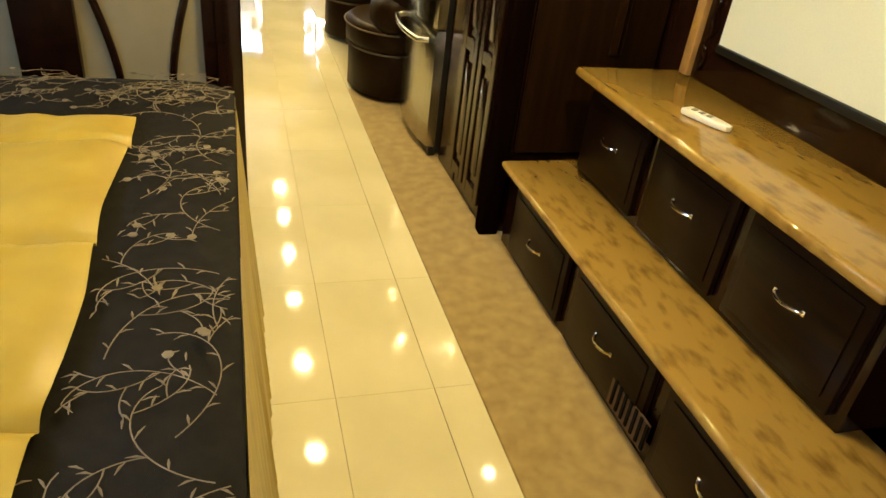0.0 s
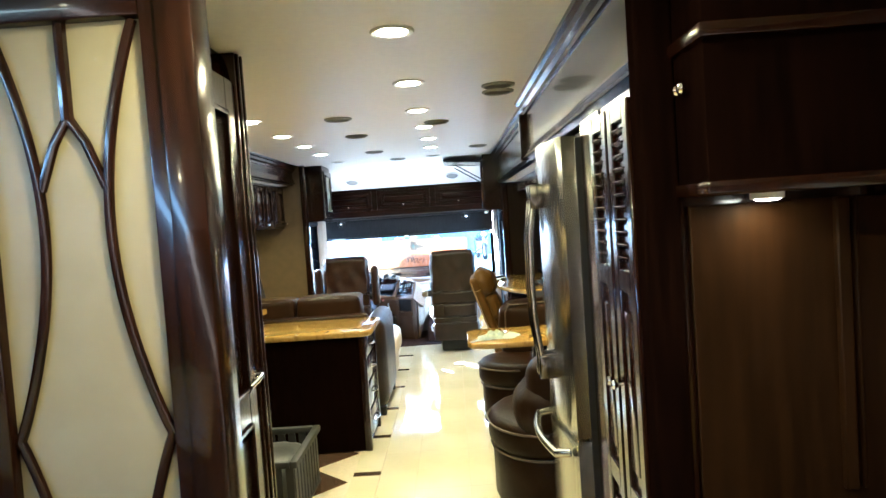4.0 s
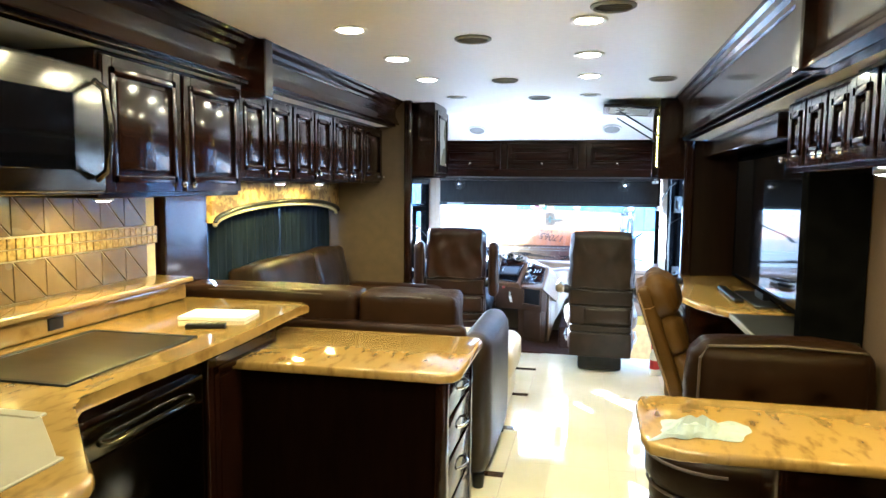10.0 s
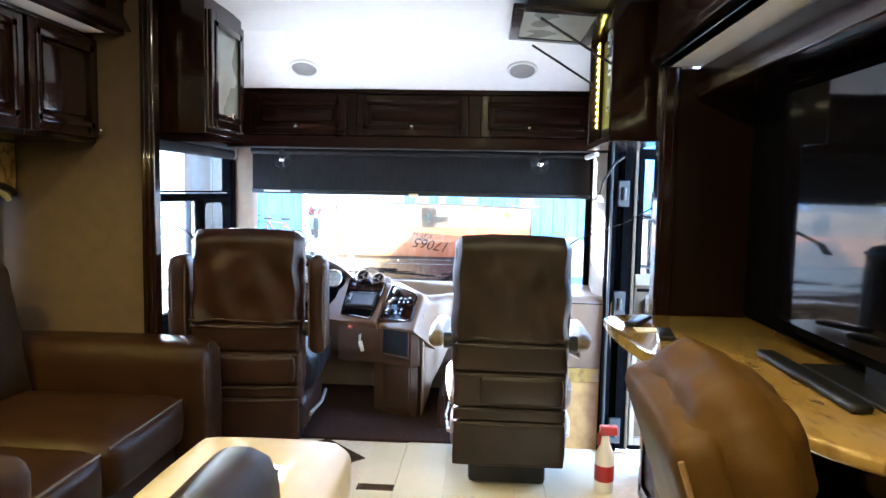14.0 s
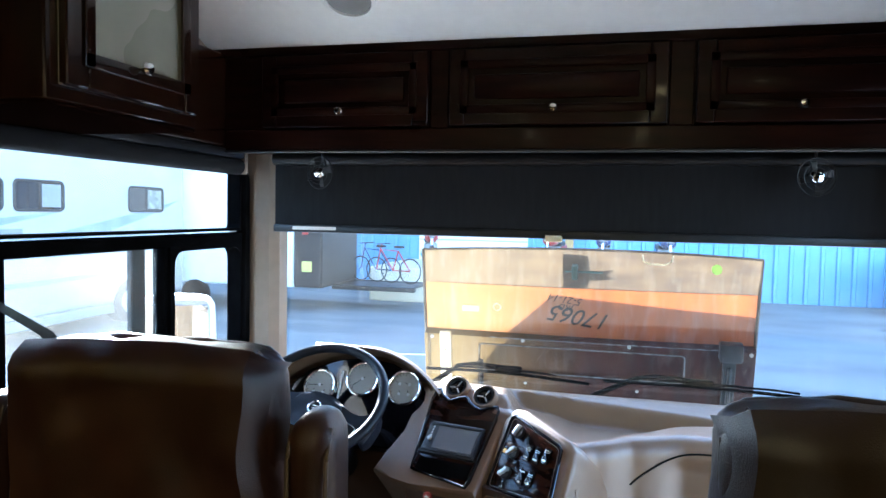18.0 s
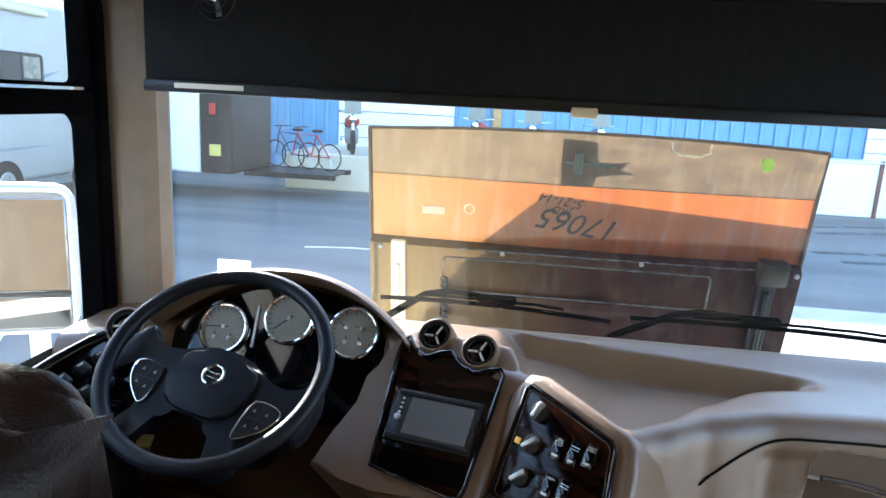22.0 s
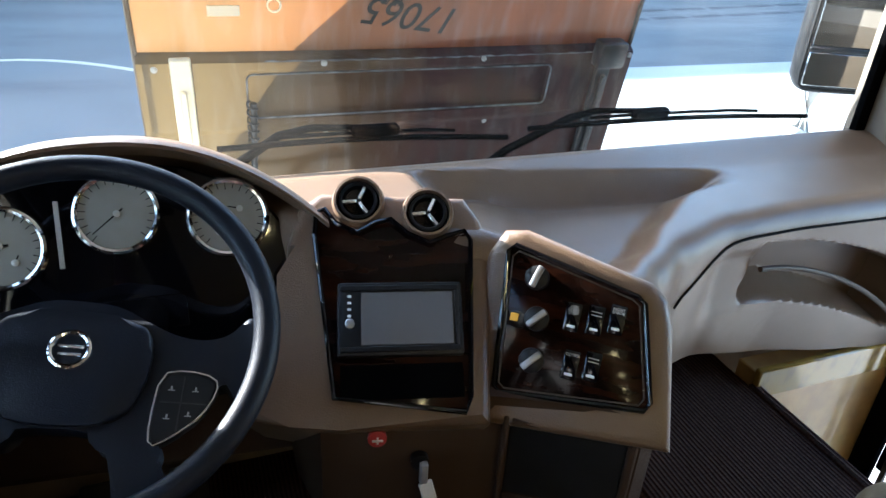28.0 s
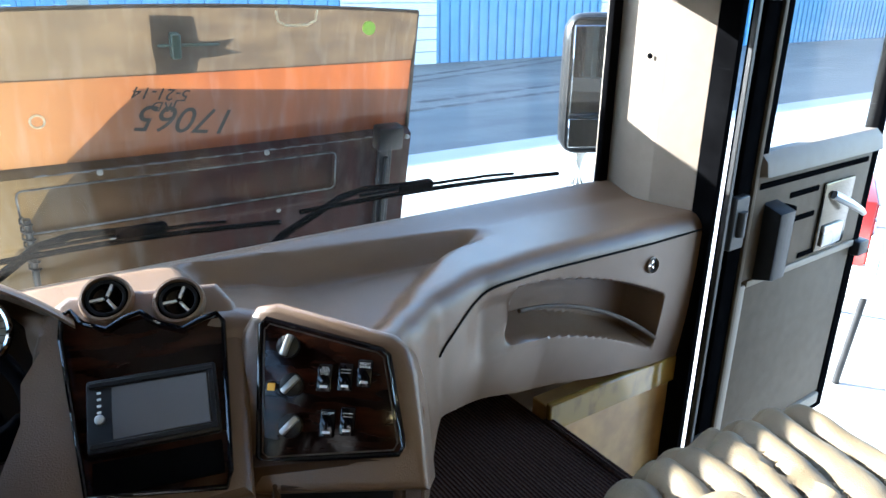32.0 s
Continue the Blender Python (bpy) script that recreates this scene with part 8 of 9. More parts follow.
ed.matrix_basis = pose(1.228, 10.028, 0, 0, 0, 2)
sbelt = thing("seat_belt", (1.17, 9.0, 1.2), "black shoulder belt with its wall anchor", "seat belt", "seat belts")
part("webbing", sweep([(1.17, 9.02, 1.25), (1.05, 9.08, 1.17), (0.86, 9.15, 1.09), (0.80, 9.20, 1.04)], 0.022, 6, None, 0.08), INK, sbelt)
part("anchor", box((1.155, 8.985, 1.19), (1.198, 9.06, 1.31), 0.01, 2), BLACK, sbelt)
part("retractor", box((1.15, 8.99, 0.70), (1.198, 9.08, 0.86), 0.02, 3), BLACK, sbelt)
sb2 = thing("seat_belt", (-1.17, 9.0, 1.2), "black shoulder belt with its wall anchor", "seat belt", "seat belts")
part("webbing", sweep([(-1.17, 9.02, 1.22), (-1.10, 9.08, 1.17), (-0.95, 9.12, 1.08), (-0.88, 9.12, 1.0)], 0.022, 6, None, 0.08), INK, sb2)
part("anchor", box((-1.198, 8.985, 1.16), (-1.155, 9.06, 1.28), 0.01, 2), BLACK, sb2)
map_lamp = thing("map_lamp", (1.12, 9.75, 1.45), "small white reading lamp on a flexible black neck", "lamp")
part("neck", sweep([(1.17, 9.75, 1.50), (1.12, 9.75, 1.46), (1.06, 9.74, 1.36), (1.04, 9.74, 1.28)], 0.007, 8), BLACK, map_lamp)
part("head", lathe([(0.012, 0), (0.026, -0.02), (0.03, -0.035), (0.02, -0.038)], (1.04, 9.74, 1.29), (0.1, 0, 1), 18), WHITE, map_lamp)
part("tube_lamp", cyl((1.0, 9.60, 1.50), (1.0, 9.95, 1.50), 0.014, None, 12), WHITE, map_lamp)
bottle = thing("spray_bottle", (0.98, 8.95, 0), "white and red spray bottle standing on the floor", "bottle")
part("body", lathe([(0.04, 0.0), (0.042, 0.01), (0.042, 0.16), (0.02, 0.21), (0.016, 0.25)], (0.98, 8.95, 0), (0, 0, 1), 18), WHITE, bottle)
part("label", lathe([(0.0425, 0.05), (0.0432, 0.06), (0.0432, 0.11), (0.0425, 0.12)], (0.98, 8.95, 0), (0, 0, 1), 18), RED, bottle)
part("trigger", boxes([((0.955, 8.93, 0.25), (1.03, 8.97, 0.29)), ((0.945, 8.94, 0.20), (0.958, 8.96, 0.26))], 0.005), RED, bottle)
stk = thing("windshield_sticker", (-0.96, 10.40, 0.78), "white paper permit stuck on the windshield", "sticker")
part("sheet", box((-0.925, 10.396, 0.735), (-0.835, 10.3975, 0.835), 0), THIN_PAPER, stk)

# ---- outside ----
G = -1.15
gr_ = structure("ground", box((-400, -300, G - 0.3), (400, 500, G), 0), ASPHALT, "worn grey asphalt yard with tar lines", "ground")
for k, (xa, ya, xb, yb) in enumerate(((5.6, 21.4, 16.0, 22.9), (5.4, 22.2, 16.5, 23.9), (6.4, 24.6, 19.0, 29.1), (6.2, 25.4, 18.0, 29.6))):
    for q in range(9):
        f0, f1 = q / 9, (q + 0.82) / 9
        mk = box((0, -0.11, 0), (math.hypot(xb - xa, yb - ya) * (f1 - f0), 0.11, 0.004), 0)
        part("tyre_mark", turned(mk, pose(xa + (xb - xa) * f0, ya + (yb - ya) * f0, G + 0.001, 0, 0, math.degrees(math.atan2(yb - ya, xb - xa)) + 1.2 * math.sin(q * 2.1 + k))), TYRE_MARK, gr_)
# Paler colour carries the sunlight; it stops at the shed's shadow edge, y 18.
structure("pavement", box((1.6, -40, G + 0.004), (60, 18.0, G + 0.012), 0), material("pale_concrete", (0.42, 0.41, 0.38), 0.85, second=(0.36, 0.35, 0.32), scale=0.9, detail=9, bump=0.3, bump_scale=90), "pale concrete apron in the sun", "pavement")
# Colour raised to look sunlit, since the motorhome's shadow covers much of it.
structure("pavement_left", prism([(-9.4, -40), (-1.45, -40), (-1.45, 11.2), (-2.6, 12.0), (-4.3, 13.2), (-6.2, 16.6), (-9.4, 16.6)], "z", G + 0.004, G + 0.012, 0), material("sun_bright_concrete", (0.66, 0.65, 0.61), 0.85, second=(0.58, 0.57, 0.53), scale=0.9, detail=9, bump=0.3, bump_scale=120), "concrete beside the coach, coloured bright for sunlight", "pavement")
hd = thing("raised_hood", (0.06, 11.0, 0.3), "raised orange-brown fibreglass hood panel standing before the windshield", "hood")
HA = face((0.06, 10.98, 0.80), (1, 0, 0), (0, -0.20, 0.98))


def hood_skin(v0, v1, nv, relief):
    """One moulded layer of the hood between two heights, bowed across its width."""
    bm = bmesh.new()
    g = []
    for i in range(141):
        u = -0.70 + 0.01 * i
        g.append([bm.verts.new((u, v0 + (v1 - v0) * k / nv + (0.012 - 0.024 * (u / 0.7) ** 2 if v1 > 0.3 and k == nv else 0.0), 0.012 * (1 - (u / 0.70) ** 2) + relief(u, v0 + (v1 - v0) * k / nv))) for k in range(nv + 1)])
    for A, B in zip(g, g[1:]):
        for k in range(nv):
            bm.faces.new((A[k], B[k], B[k + 1], A[k + 1]))
    return turned(bm, HA)


def ramp(v, a, b):
    v = max(0.0, min(1.0, (v - a) / (b - a)))
    return v * v * (3 - 2 * v)


def box_relief(u, v):
    """A raised stiffening box with an inset panel and a lower ledge."""
    r = 0.034 * ramp(v, 0.020, 0.004)
    inset = ramp(u, -0.452, -0.436) * ramp(u, 0.432, 0.416) * ramp(v, -0.158, -0.146) * ramp(v, -0.022, -0.034)
    return r - 0.016 * inset - 0.010 * ramp(v, -0.185, -0.20)


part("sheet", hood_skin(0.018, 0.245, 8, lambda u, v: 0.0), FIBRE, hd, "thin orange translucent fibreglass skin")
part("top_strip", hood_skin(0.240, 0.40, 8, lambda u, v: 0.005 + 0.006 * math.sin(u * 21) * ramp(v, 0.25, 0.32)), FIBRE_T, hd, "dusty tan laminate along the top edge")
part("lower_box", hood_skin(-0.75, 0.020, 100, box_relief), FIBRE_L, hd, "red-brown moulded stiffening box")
part("edge_flange", turned(sweep([(-0.70, -0.75, 0.004), (-0.70, 0.39, 0.004)], 0.007, 6, sweep([(0.70, -0.75, 0.004), (0.70, 0.39, 0.004)], 0.007, 6, sweep([(-0.70 + 0.07 * i, 0.402 - 0.024 * ((-0.70 + 0.07 * i) / 0.7) ** 2 + 0.012, 0.008 + 0.012 * (1 - ((-0.70 + 0.07 * i) / 0.7) ** 2)) for i in range(21)], 0.005, 6))), HA), FIBRE_T, hd)
# Added plate in the shadow's outline; it keeps the sun off the skin.
part("shade_plate", turned(prism([(-0.15, 0.215), (0.70, 0.150), (0.70, -0.74), (-0.69, -0.74), (-0.66, -0.45), (-0.545, -0.245), (-0.41, -0.03)], "z", -0.034, -0.022, 0.003), HA), FIBRE_D, hd, "added opaque plate that shades the hood skin")
part("front_badge", turned(prism([(-0.10, 0.245), (-0.005, 0.245), (0.0, 0.290), (0.125, 0.298), (0.06, 0.312), (0.10, 0.338), (0.0, 0.328), (-0.005, 0.395), (-0.10, 0.395)], "z", -0.020, -0.008, 0.003), HA), BLACK, hd, "dark emblem on the outer side")
part("emblem_nut", turned(boxes([((-0.045, 0.285, 0.018), (-0.020, 0.350, 0.045)), ((-0.075, 0.312, 0.018), (0.085, 0.320, 0.026))], 0.004), HA), material("dark_green_bracket", (0.012, 0.045, 0.035), 0.4), hd, "dark green bracket behind the emblem")
part("cable_loop", turned(sweep([(0.24, 0.40, 0.02), (0.245, 0.372, 0.022), (0.27, 0.36, 0.022), (0.33, 0.36, 0.022), (0.355, 0.372, 0.022), (0.36, 0.40, 0.02)], 0.0035, 6), HA), SHADE_C, hd)
DUST = material("pale_road_dust", (0.16, 0.165, 0.175), 0.9, second=(0.05, 0.045, 0.045), scale=30, detail=10, spec=0.1)
part("dust_ridge", turned(sweep([(-0.40 + 0.02 * i, 0.006 + 0.0012 * math.sin(i * 1.9), 0.043 + 0.011 * (1 - ((-0.40 + 0.02 * i) / 0.7) ** 2) - 0.010) for i in range(50)], [0.0022 + 0.0012 * math.sin(i * 2.3) for i in range(50)], 5), HA), DUST, hd, "pale dust along the ledge")
part("panel_rim", turned(sweep([(a, b, 0.034 + 0.011 * (1 - (a / 0.7) ** 2)) for a, b in rounded(-0.446, 0.426, -0.152, -0.028, 0.016, 4)], 0.0028, 5, None, 1, True, (0, 0, 1)), HA), DUST, hd, "dusty rim of the inset panel")
part("strut", turned(cyl((-0.440, -0.30, 0.055), (-0.434, -0.10, 0.055), 0.009, None, 10), HA), BLACK, hd)
part("strut_coil", turned(sweep([(-0.438 + 0.014 * math.cos(a * 0.9), -0.25 + 0.0032 * a, 0.055 + 0.014 * math.sin(a * 0.9)) for a in range(48)], 0.003, 5), HA), BLACK, hd)
for u, v in ((-0.25, 0.0), (0.20, 0.0), (0.68, -0.002), (-0.24, -0.205), (0.24, -0.205), (-0.66, -0.005)):
    part("bolt", turned(lathe([(0.008, 0.0), (0.008, 0.005), (0.003, 0.007)], (u, v, 0.030 if abs(v) > 0.1 else 0.044), (0, 0, 1), 10), HA), GREY, hd)
for u in (-0.60, 0.60):
    part("bracket", turned(boxes([((u - 0.025, -0.40, 0.030), (u + 0.025, 0.02, 0.050)), ((u - 0.008, -0.36, 0.05), (u + 0.008, -0.06, 0.065))], 0.004), HA), SHADE_C if u < 0 else BLACK, hd)
for u in (-0.5, 0.62):
    part("hinge_arm", sweep([HA @ Vector((u, -0.70, -0.01)), (0.06 + u, 10.80, -0.02), (0.06 + u, 10.47, 0.05)], 0.02, 8), BLACK, hd)
part("hinge_cap", turned(box((0.555, -0.03, 0.03), (0.645, 0.05, 0.085), 0.01, 2), HA), BLACK, hd)
for k, (txt, u, v, s_) in enumerate((("17065", 0.13, 0.125, 0.104), ("JRD", -0.035, 0.160, 0.038), ("5-21-14", 0.005, 0.192, 0.046))):
    cu = bpy.data.curves.new("writing", "FONT")
    cu.body, cu.size, cu.extrude, cu.shear = txt, s_, 0.0005, 0.35
    ob = new("writing", cu)
    dg = bpy.context.evaluated_depsgraph_get()
    me = bpy.data.meshes.new_from_object(ob.evaluated_get(dg))
    bpy.data.objects.remove(ob)
    me.materials.clear()
    me.materials.append(INK)
    o2 = new("handwriting", me)
    o2.parent = hd
    o2.matrix_basis = Matrix.Translation(-BASE[hd.name]) @ HA @ Matrix.Translation((u, v, 0.0145)) @ Matrix.Rotation(radians(172), 4, "Z")
part("sticker", turned(boxes([((-0.525, 0.112, 0.008), (-0.45, 0.137, 0.0125))], 0), HA), SHADE_C, hd)
part("round_sticker", turned(ring((-0.368, 0.138, 0.012), (0, 0, 1), 0.016, 0.0028, 18, 6), HA), SHADE_C, hd)
part("tag_dot", turned(lathe([(0.020, 0.010), (0.020, 0.018)], (0.53, 0.345, 0), (0, 0, 1), 14), HA), material("lime_tag", (0.35, 0.6, 0.06), 0.5), hd)
for bx, ax_ in (((-0.493, 0.111), (-0.50, -0.374, -0.203)), ((0.16, 0.965), (0.11, 0.275, 0.461))):
    wpr = thing("windshield_wiper", (ax_[0], 10.6, 0.7), "black windshield wiper resting low on the glass", "wiper", "wipers")
    rise = [0.755 + 0.010 * math.sin(math.pi * k / 10) - 0.016 * k / 10 for k in range(11)]
    part("blade", sweep([(bx[0] + (bx[1] - bx[0]) * k / 10, 10.445, z_) for k, z_ in enumerate(rise)], 0.006, 6), SEAL, wpr)
    part("blade_spine", sweep([(bx[0] + (bx[1] - bx[0]) * (0.2 + 0.6 * k / 10), 10.455, rise[min(10, 2 + 6 * k // 10)] + 0.010) for k in range(11)], 0.004, 6), SEAL, wpr)
    part("arm", sweep([(ax_[0] - 0.03, 10.52, 0.63), (ax_[0] + 0.02, 10.49, 0.69), (ax_[1], 10.465, 0.768), (ax_[1] + 0.06, 10.463, 0.780), (ax_[2], 10.46, 0.776)], [0.011, 0.010, 0.009, 0.008, 0.006], 8), SEAL, wpr)
    part("claw", box((ax_[2] - 0.03, 10.442, 0.758), (ax_[2] + 0.07, 10.468, 0.782), 0.006), SEAL, wpr)


def side_mirror(x, y, z, s, w, shell, turn):
    t = thing("wing_mirror", (x, y, z), "tall wing mirror in a pale cap" if shell else "tall wing mirror in a black housing", "mirror", "wing mirrors")
    R = Matrix.Translation((x, y, z)) @ Matrix.Rotation(radians(turn), 4, "Z") @ Matrix.Translation((-x, -y, -z))
    part("housing", turned(cushion((x - w, y, z - 0.26), (x + w, y + 0.12, z + 0.26), 0.05, 0.01, 8), R), shell or BLACK, t)
    part("rim", turned(sweep([Vector((a, y + 0.004, b)) for a, b in rounded(x - w + 0.006, x + w - 0.006, z - 0.25, z + 0.25, 0.04)], 0.007, 6, None, 1, True, (0, 1, 0)), R), WHITE if shell else BLACK, t)
    part("glass", turned(box((x - w + 0.014, y - 0.010, z - 0.10), (x + w - 0.014, y - 0.002, z + 0.225), 0.004), R), MIRROR, t)
    part("lower_glass", turned(box((x - w + 0.014, y - 0.010, z - 0.235), (x + w - 0.014, y - 0.002, z - 0.12), 0.004), R), MIRROR, t)
    part("divider", turned(box((x - w + 0.010, y - 0.014, z - 0.118), (x + w - 0.010, y - 0.001, z - 0.102), 0.004), R), BLACK, t)
    part("arm", sweep([(x, y + 0.08, z - 0.25), (x, y + 0.08, z - 0.42), (x - s * 0.15, y + 0.06, z - 0.52), (x - s * 0.30, y + 0.0, z - 0.55), (s * 1.21, y - 0.1, z - 0.56), (s * 1.16, 10.42, z - 0.56)], 0.035, 10), WHITE, t)


side_mirror(1.58, 10.90, 0.90, 1, 0.13, None, -27)
side_mirror(-1.83, 10.80, 0.66, -1, 0.17, GELCOAT, 24)


def motorhome(x, y, turn, length, label):
    t = thing("parked_motorhome", (0, 0, 0), label, "motorhome", "parked motorhomes")
    part("body", box((-1.25, -length / 2, 0.45), (1.25, length / 2, 3.95), 0.12, 3), GELCOAT, t)
    part("skirt", box((-1.23, -length / 2 + 0.1, 0.25), (1.23, length / 2 - 0.1, 0.46), 0.03), GREY, t)
    for s_ in (1,):
        for k, (yy, w) in enumerate(((-4.6, 0.6), (-2.45, 0.36), (-0.87, 0.52), (0.53, 0.44), (1.80, 0.58), (4.95, 0.62))):
            wn_ = part("window", prism(rounded(yy - w, yy + w, 2.40, 2.93, 0.09), "x", 1.245, 1.258, 0), BLACK_GLASS, t)
            part("window_rim", sweep([Vector((1.258, a, b)) for a, b in rounded(yy - w, yy + w, 2.40, 2.93, 0.09)], 0.024, 6, None, 1, True, (1, 0, 0)), BLACK, wn_)
            part("window_bar", box((1.25, yy - 0.018, 2.40), (1.272, yy + 0.018, 2.93), 0.005), BLACK, wn_)
            part("blind", box((1.2582, yy + 0.05, 2.46), (1.2592, yy + w - 0.06, 2.88), 0), FROST if k % 2 else GREY, wn_, "pale blind behind the pane")
        for k, (ya, za, yb, zb, wd) in enumerate(((-4.2, 1.85, 2.3, 2.38, 0.17), (0.5, 1.78, 6.2, 2.66, 0.22), (-6.3, 2.12, -2.4, 2.40, 0.12), (-5.8, 1.05, 5.8, 1.12, 0.10))):
            mid = [(ya + (yb - ya) * q / 20, za + (zb - za) * (q / 20) ** 1.7, 0.004 + wd * 0.5 * math.sin(math.pi * q / 20) ** 0.8 if 0 < q < 20 else 0.004) for q in range(21)]
            part("stripe", prism([(a, b + c) for a, b, c in mid] + [(a, b - c) for a, b, c in mid[::-1]], "x", 1.248, 1.2545 + 0.001 * k, 0), SWOOSH, t, "grey-blue swoosh stripe")
        part("lettering_bar", box((1.25, 0.5, 1.98), (1.262, 1.4, 2.08), 0), GREY, t)
        part("lettering_bar", box((1.25, -3.2, 1.98), (1.262, -2.3, 2.08), 0), GREY, t)
        for yy in (-length * 0.28, length * 0.33):
            w_ = part("wheel", cyl((1.02, yy, 0.45), (1.27, yy, 0.45), 0.45, None, 28), RUBBER, t)
            part("rim", cyl((1.25, yy, 0.45), (1.285, yy, 0.45), 0.26, 0.22, 20), SILVER, w_)
        part("awning", cyl((1.30, -length / 2 + 0.8, 3.75), (1.30, length / 2 - 0.8, 3.75), 0.07, None, 12), SHADE_C, t)
    part("roof_unit", box((-0.5, -1.0, 3.93), (0.5, 0.2, 4.17), 0.08, 3), WHITE, t)
    t.matrix_basis = pose(x, y, G, 0, 0, turn)
    return t


motorhome(-11.0, 16.4, 3, 13.0, "long white motorhome with grey swoosh stripes parked alongside")
motorhome(-12.2, 3.0, 1, 11.0, "white motorhome with dark windows parked farther back")
structure("loading_dock", box((-6.4, 26.2, G), (3.6, 29.9, G + 0.95), 0.03), GROUT, "low concrete loading dock before the shed", "pavement")
bd = thing("blue_shed", (6, 30, G), "long blue corrugated metal shed", "building")
part("wall", box((-22, 30.0, G), (45, 30.4, G + 6.0), 0), SIDING, bd)
rib = bmesh.new()
for i in range(160):
    x = -22 + i * 0.42
    box((x, 29.93, G), (x + 0.12, 30.02, G + 6.0), 0.02, 1, rib)
rb_ = part("ribs", rib, SIDING, bd)
rb_["kind"] = "stuff"
part("roof_edge", box((-22.3, 29.6, G + 6.0), (45.3, 36, G + 6.25), 0.03), WHITE, bd)
for x in (-6.0, 9.5, 21.0):
    dd = part("roller_door", box((x, 29.90, G), (x + 3.6, 29.98, G + 3.6), 0.01), WHITE, bd)
    part("door_rail", boxes([((x, 29.87, G + 0.4 * q), (x + 3.6, 29.91, G + 0.4 * q + 0.03)) for q in range(1, 9)], 0), GREY, dd)
part("post", box((-1.2, 29.7, G), (-0.95, 29.95, G + 6.0), 0.02), GILT, bd)


def motorcycle(x, y, turn, mat, label):
    t = thing("motorcycle", (0, 0, 0), label, "motorcycle", "parked motorcycles")
    for yy in (-0.75, 0.75):
        w_ = part("wheel", ring((0, yy, 0.32), (1, 0, 0), 0.27, 0.06, 26, 8), RUBBER, t)
        part("rim", ring((0, yy, 0.32), (1, 0, 0), 0.20, 0.02, 22, 6), CHROME, w_)
        part("hub", cyl((-0.05, yy, 0.32), (0.05, yy, 0.32), 0.06, None, 12), CHROME, w_)
    part("tank", cushion((-0.17, 0.0, 0.72), (0.17, 0.55, 0.98), 0.11, 0.03, 7), mat, t)
    part("seat", cushion((-0.16, -0.62, 0.66), (0.16, 0.02, 0.82), 0.07, 0.02, 7), BLACK, t)
    part("engine", boxes([((-0.18, -0.15, 0.25), (0.18, 0.35, 0.68))], 0.05, 2), GREY, t)
    part("rear_fender", cushion((-0.10, -1.05, 0.50), (0.10, -0.45, 0.72), 0.07, 0.01, 6), mat, t)
    part("fork", sweep([(0, 0.75, 0.32), (0, 0.62, 0.70), (0, 0.50, 1.05)], 0.04, 8), CHROME, t)
    part("handlebar", sweep([(-0.42, 0.30, 1.10), (-0.20, 0.45, 1.08), (0.20, 0.45, 1.08), (0.42, 0.30, 1.10)], 0.018, 8), CHROME, t)
    part("headlamp", lathe([(0.02, 0), (0.09, 0.05), (0.095, 0.10), (0.05, 0.12)], (0, 0.60, 0.92), (0, 1, 0), 18), CHROME, t)
    part("windscreen", turned(box((-0.22, -0.005, 0), (0.22, 0.005, 0.38), 0.003), pose(0, 0.60, 1.05, 18)), FROST, t)
    part("exhaust", sweep([(0.2, 0.2, 0.3), (0.22, -0.3, 0.26), (0.22, -0.95, 0.30)], 0.045, 8), CHROME, t)
    t.matrix_basis = pose(x, y, G + 0.95, 0, 0, turn)


BLUE = material("dark_blue_paint", (0.02, 0.035, 0.10), 0.25, coat=0.5)
for i, (x, m_, lb) in enumerate(((-1.35, RED, "red motorcycle parked before the shed"), (0.0, BLUE, "dark blue motorcycle parked before the shed"), (1.6, BLUE, "dark blue motorcycle parked before the shed"), (-4.9, RED, "red motorcycle parked before the shed"))):
    motorcycle(x, 27.2, 168 + 10 * i, m_, lb)


def bicycle(x, y, turn, mat):
    t = thing("bicycle", (0, 0, 0), "bicycle leaning at the back of a trailer", "bicycle", "bicycles")
    for yy in (-0.52, 0.52):
        w_ = part("wheel", ring((0, yy, 0.34), (1, 0, 0), 0.32, 0.018, 30, 6), RUBBER, t)
        for q in range(8):
            a = math.pi * q / 8
            part("spoke", cyl((0, yy + 0.31 * math.cos(a), 0.34 + 0.31 * math.sin(a)), (0, yy - 0.31 * math.cos(a), 0.34 - 0.31 * math.sin(a)), 0.003, None, 4), CHROME, w_)
    part("frame_tubes", sweep([(0, -0.52, 0.34), (0, -0.15, 0.85), (0, 0.38, 0.88), (0, 0.0, 0.34), (0, -0.52, 0.34)], 0.018, 6, sweep([(0, -0.15, 0.85), (0, 0.0, 0.34)], 0.018, 6)), mat, t)
    part("fork", sweep([(0, 0.52, 0.34), (0, 0.40, 0.90), (0, 0.36, 1.02)], 0.016, 6), mat, t)
    part("handlebar", sweep([(-0.28, 0.30, 1.03), (0, 0.36, 1.03), (0.28, 0.30, 1.03)], 0.014, 6), BLACK, t)
    part("saddle", cushion((-0.07, -0.30, 0.93), (0.07, -0.05, 0.99), 0.025, 0.005, 5), BLACK, t)
    t.matrix_basis = pose(x, y, G + 0.62, 0, 0, turn)


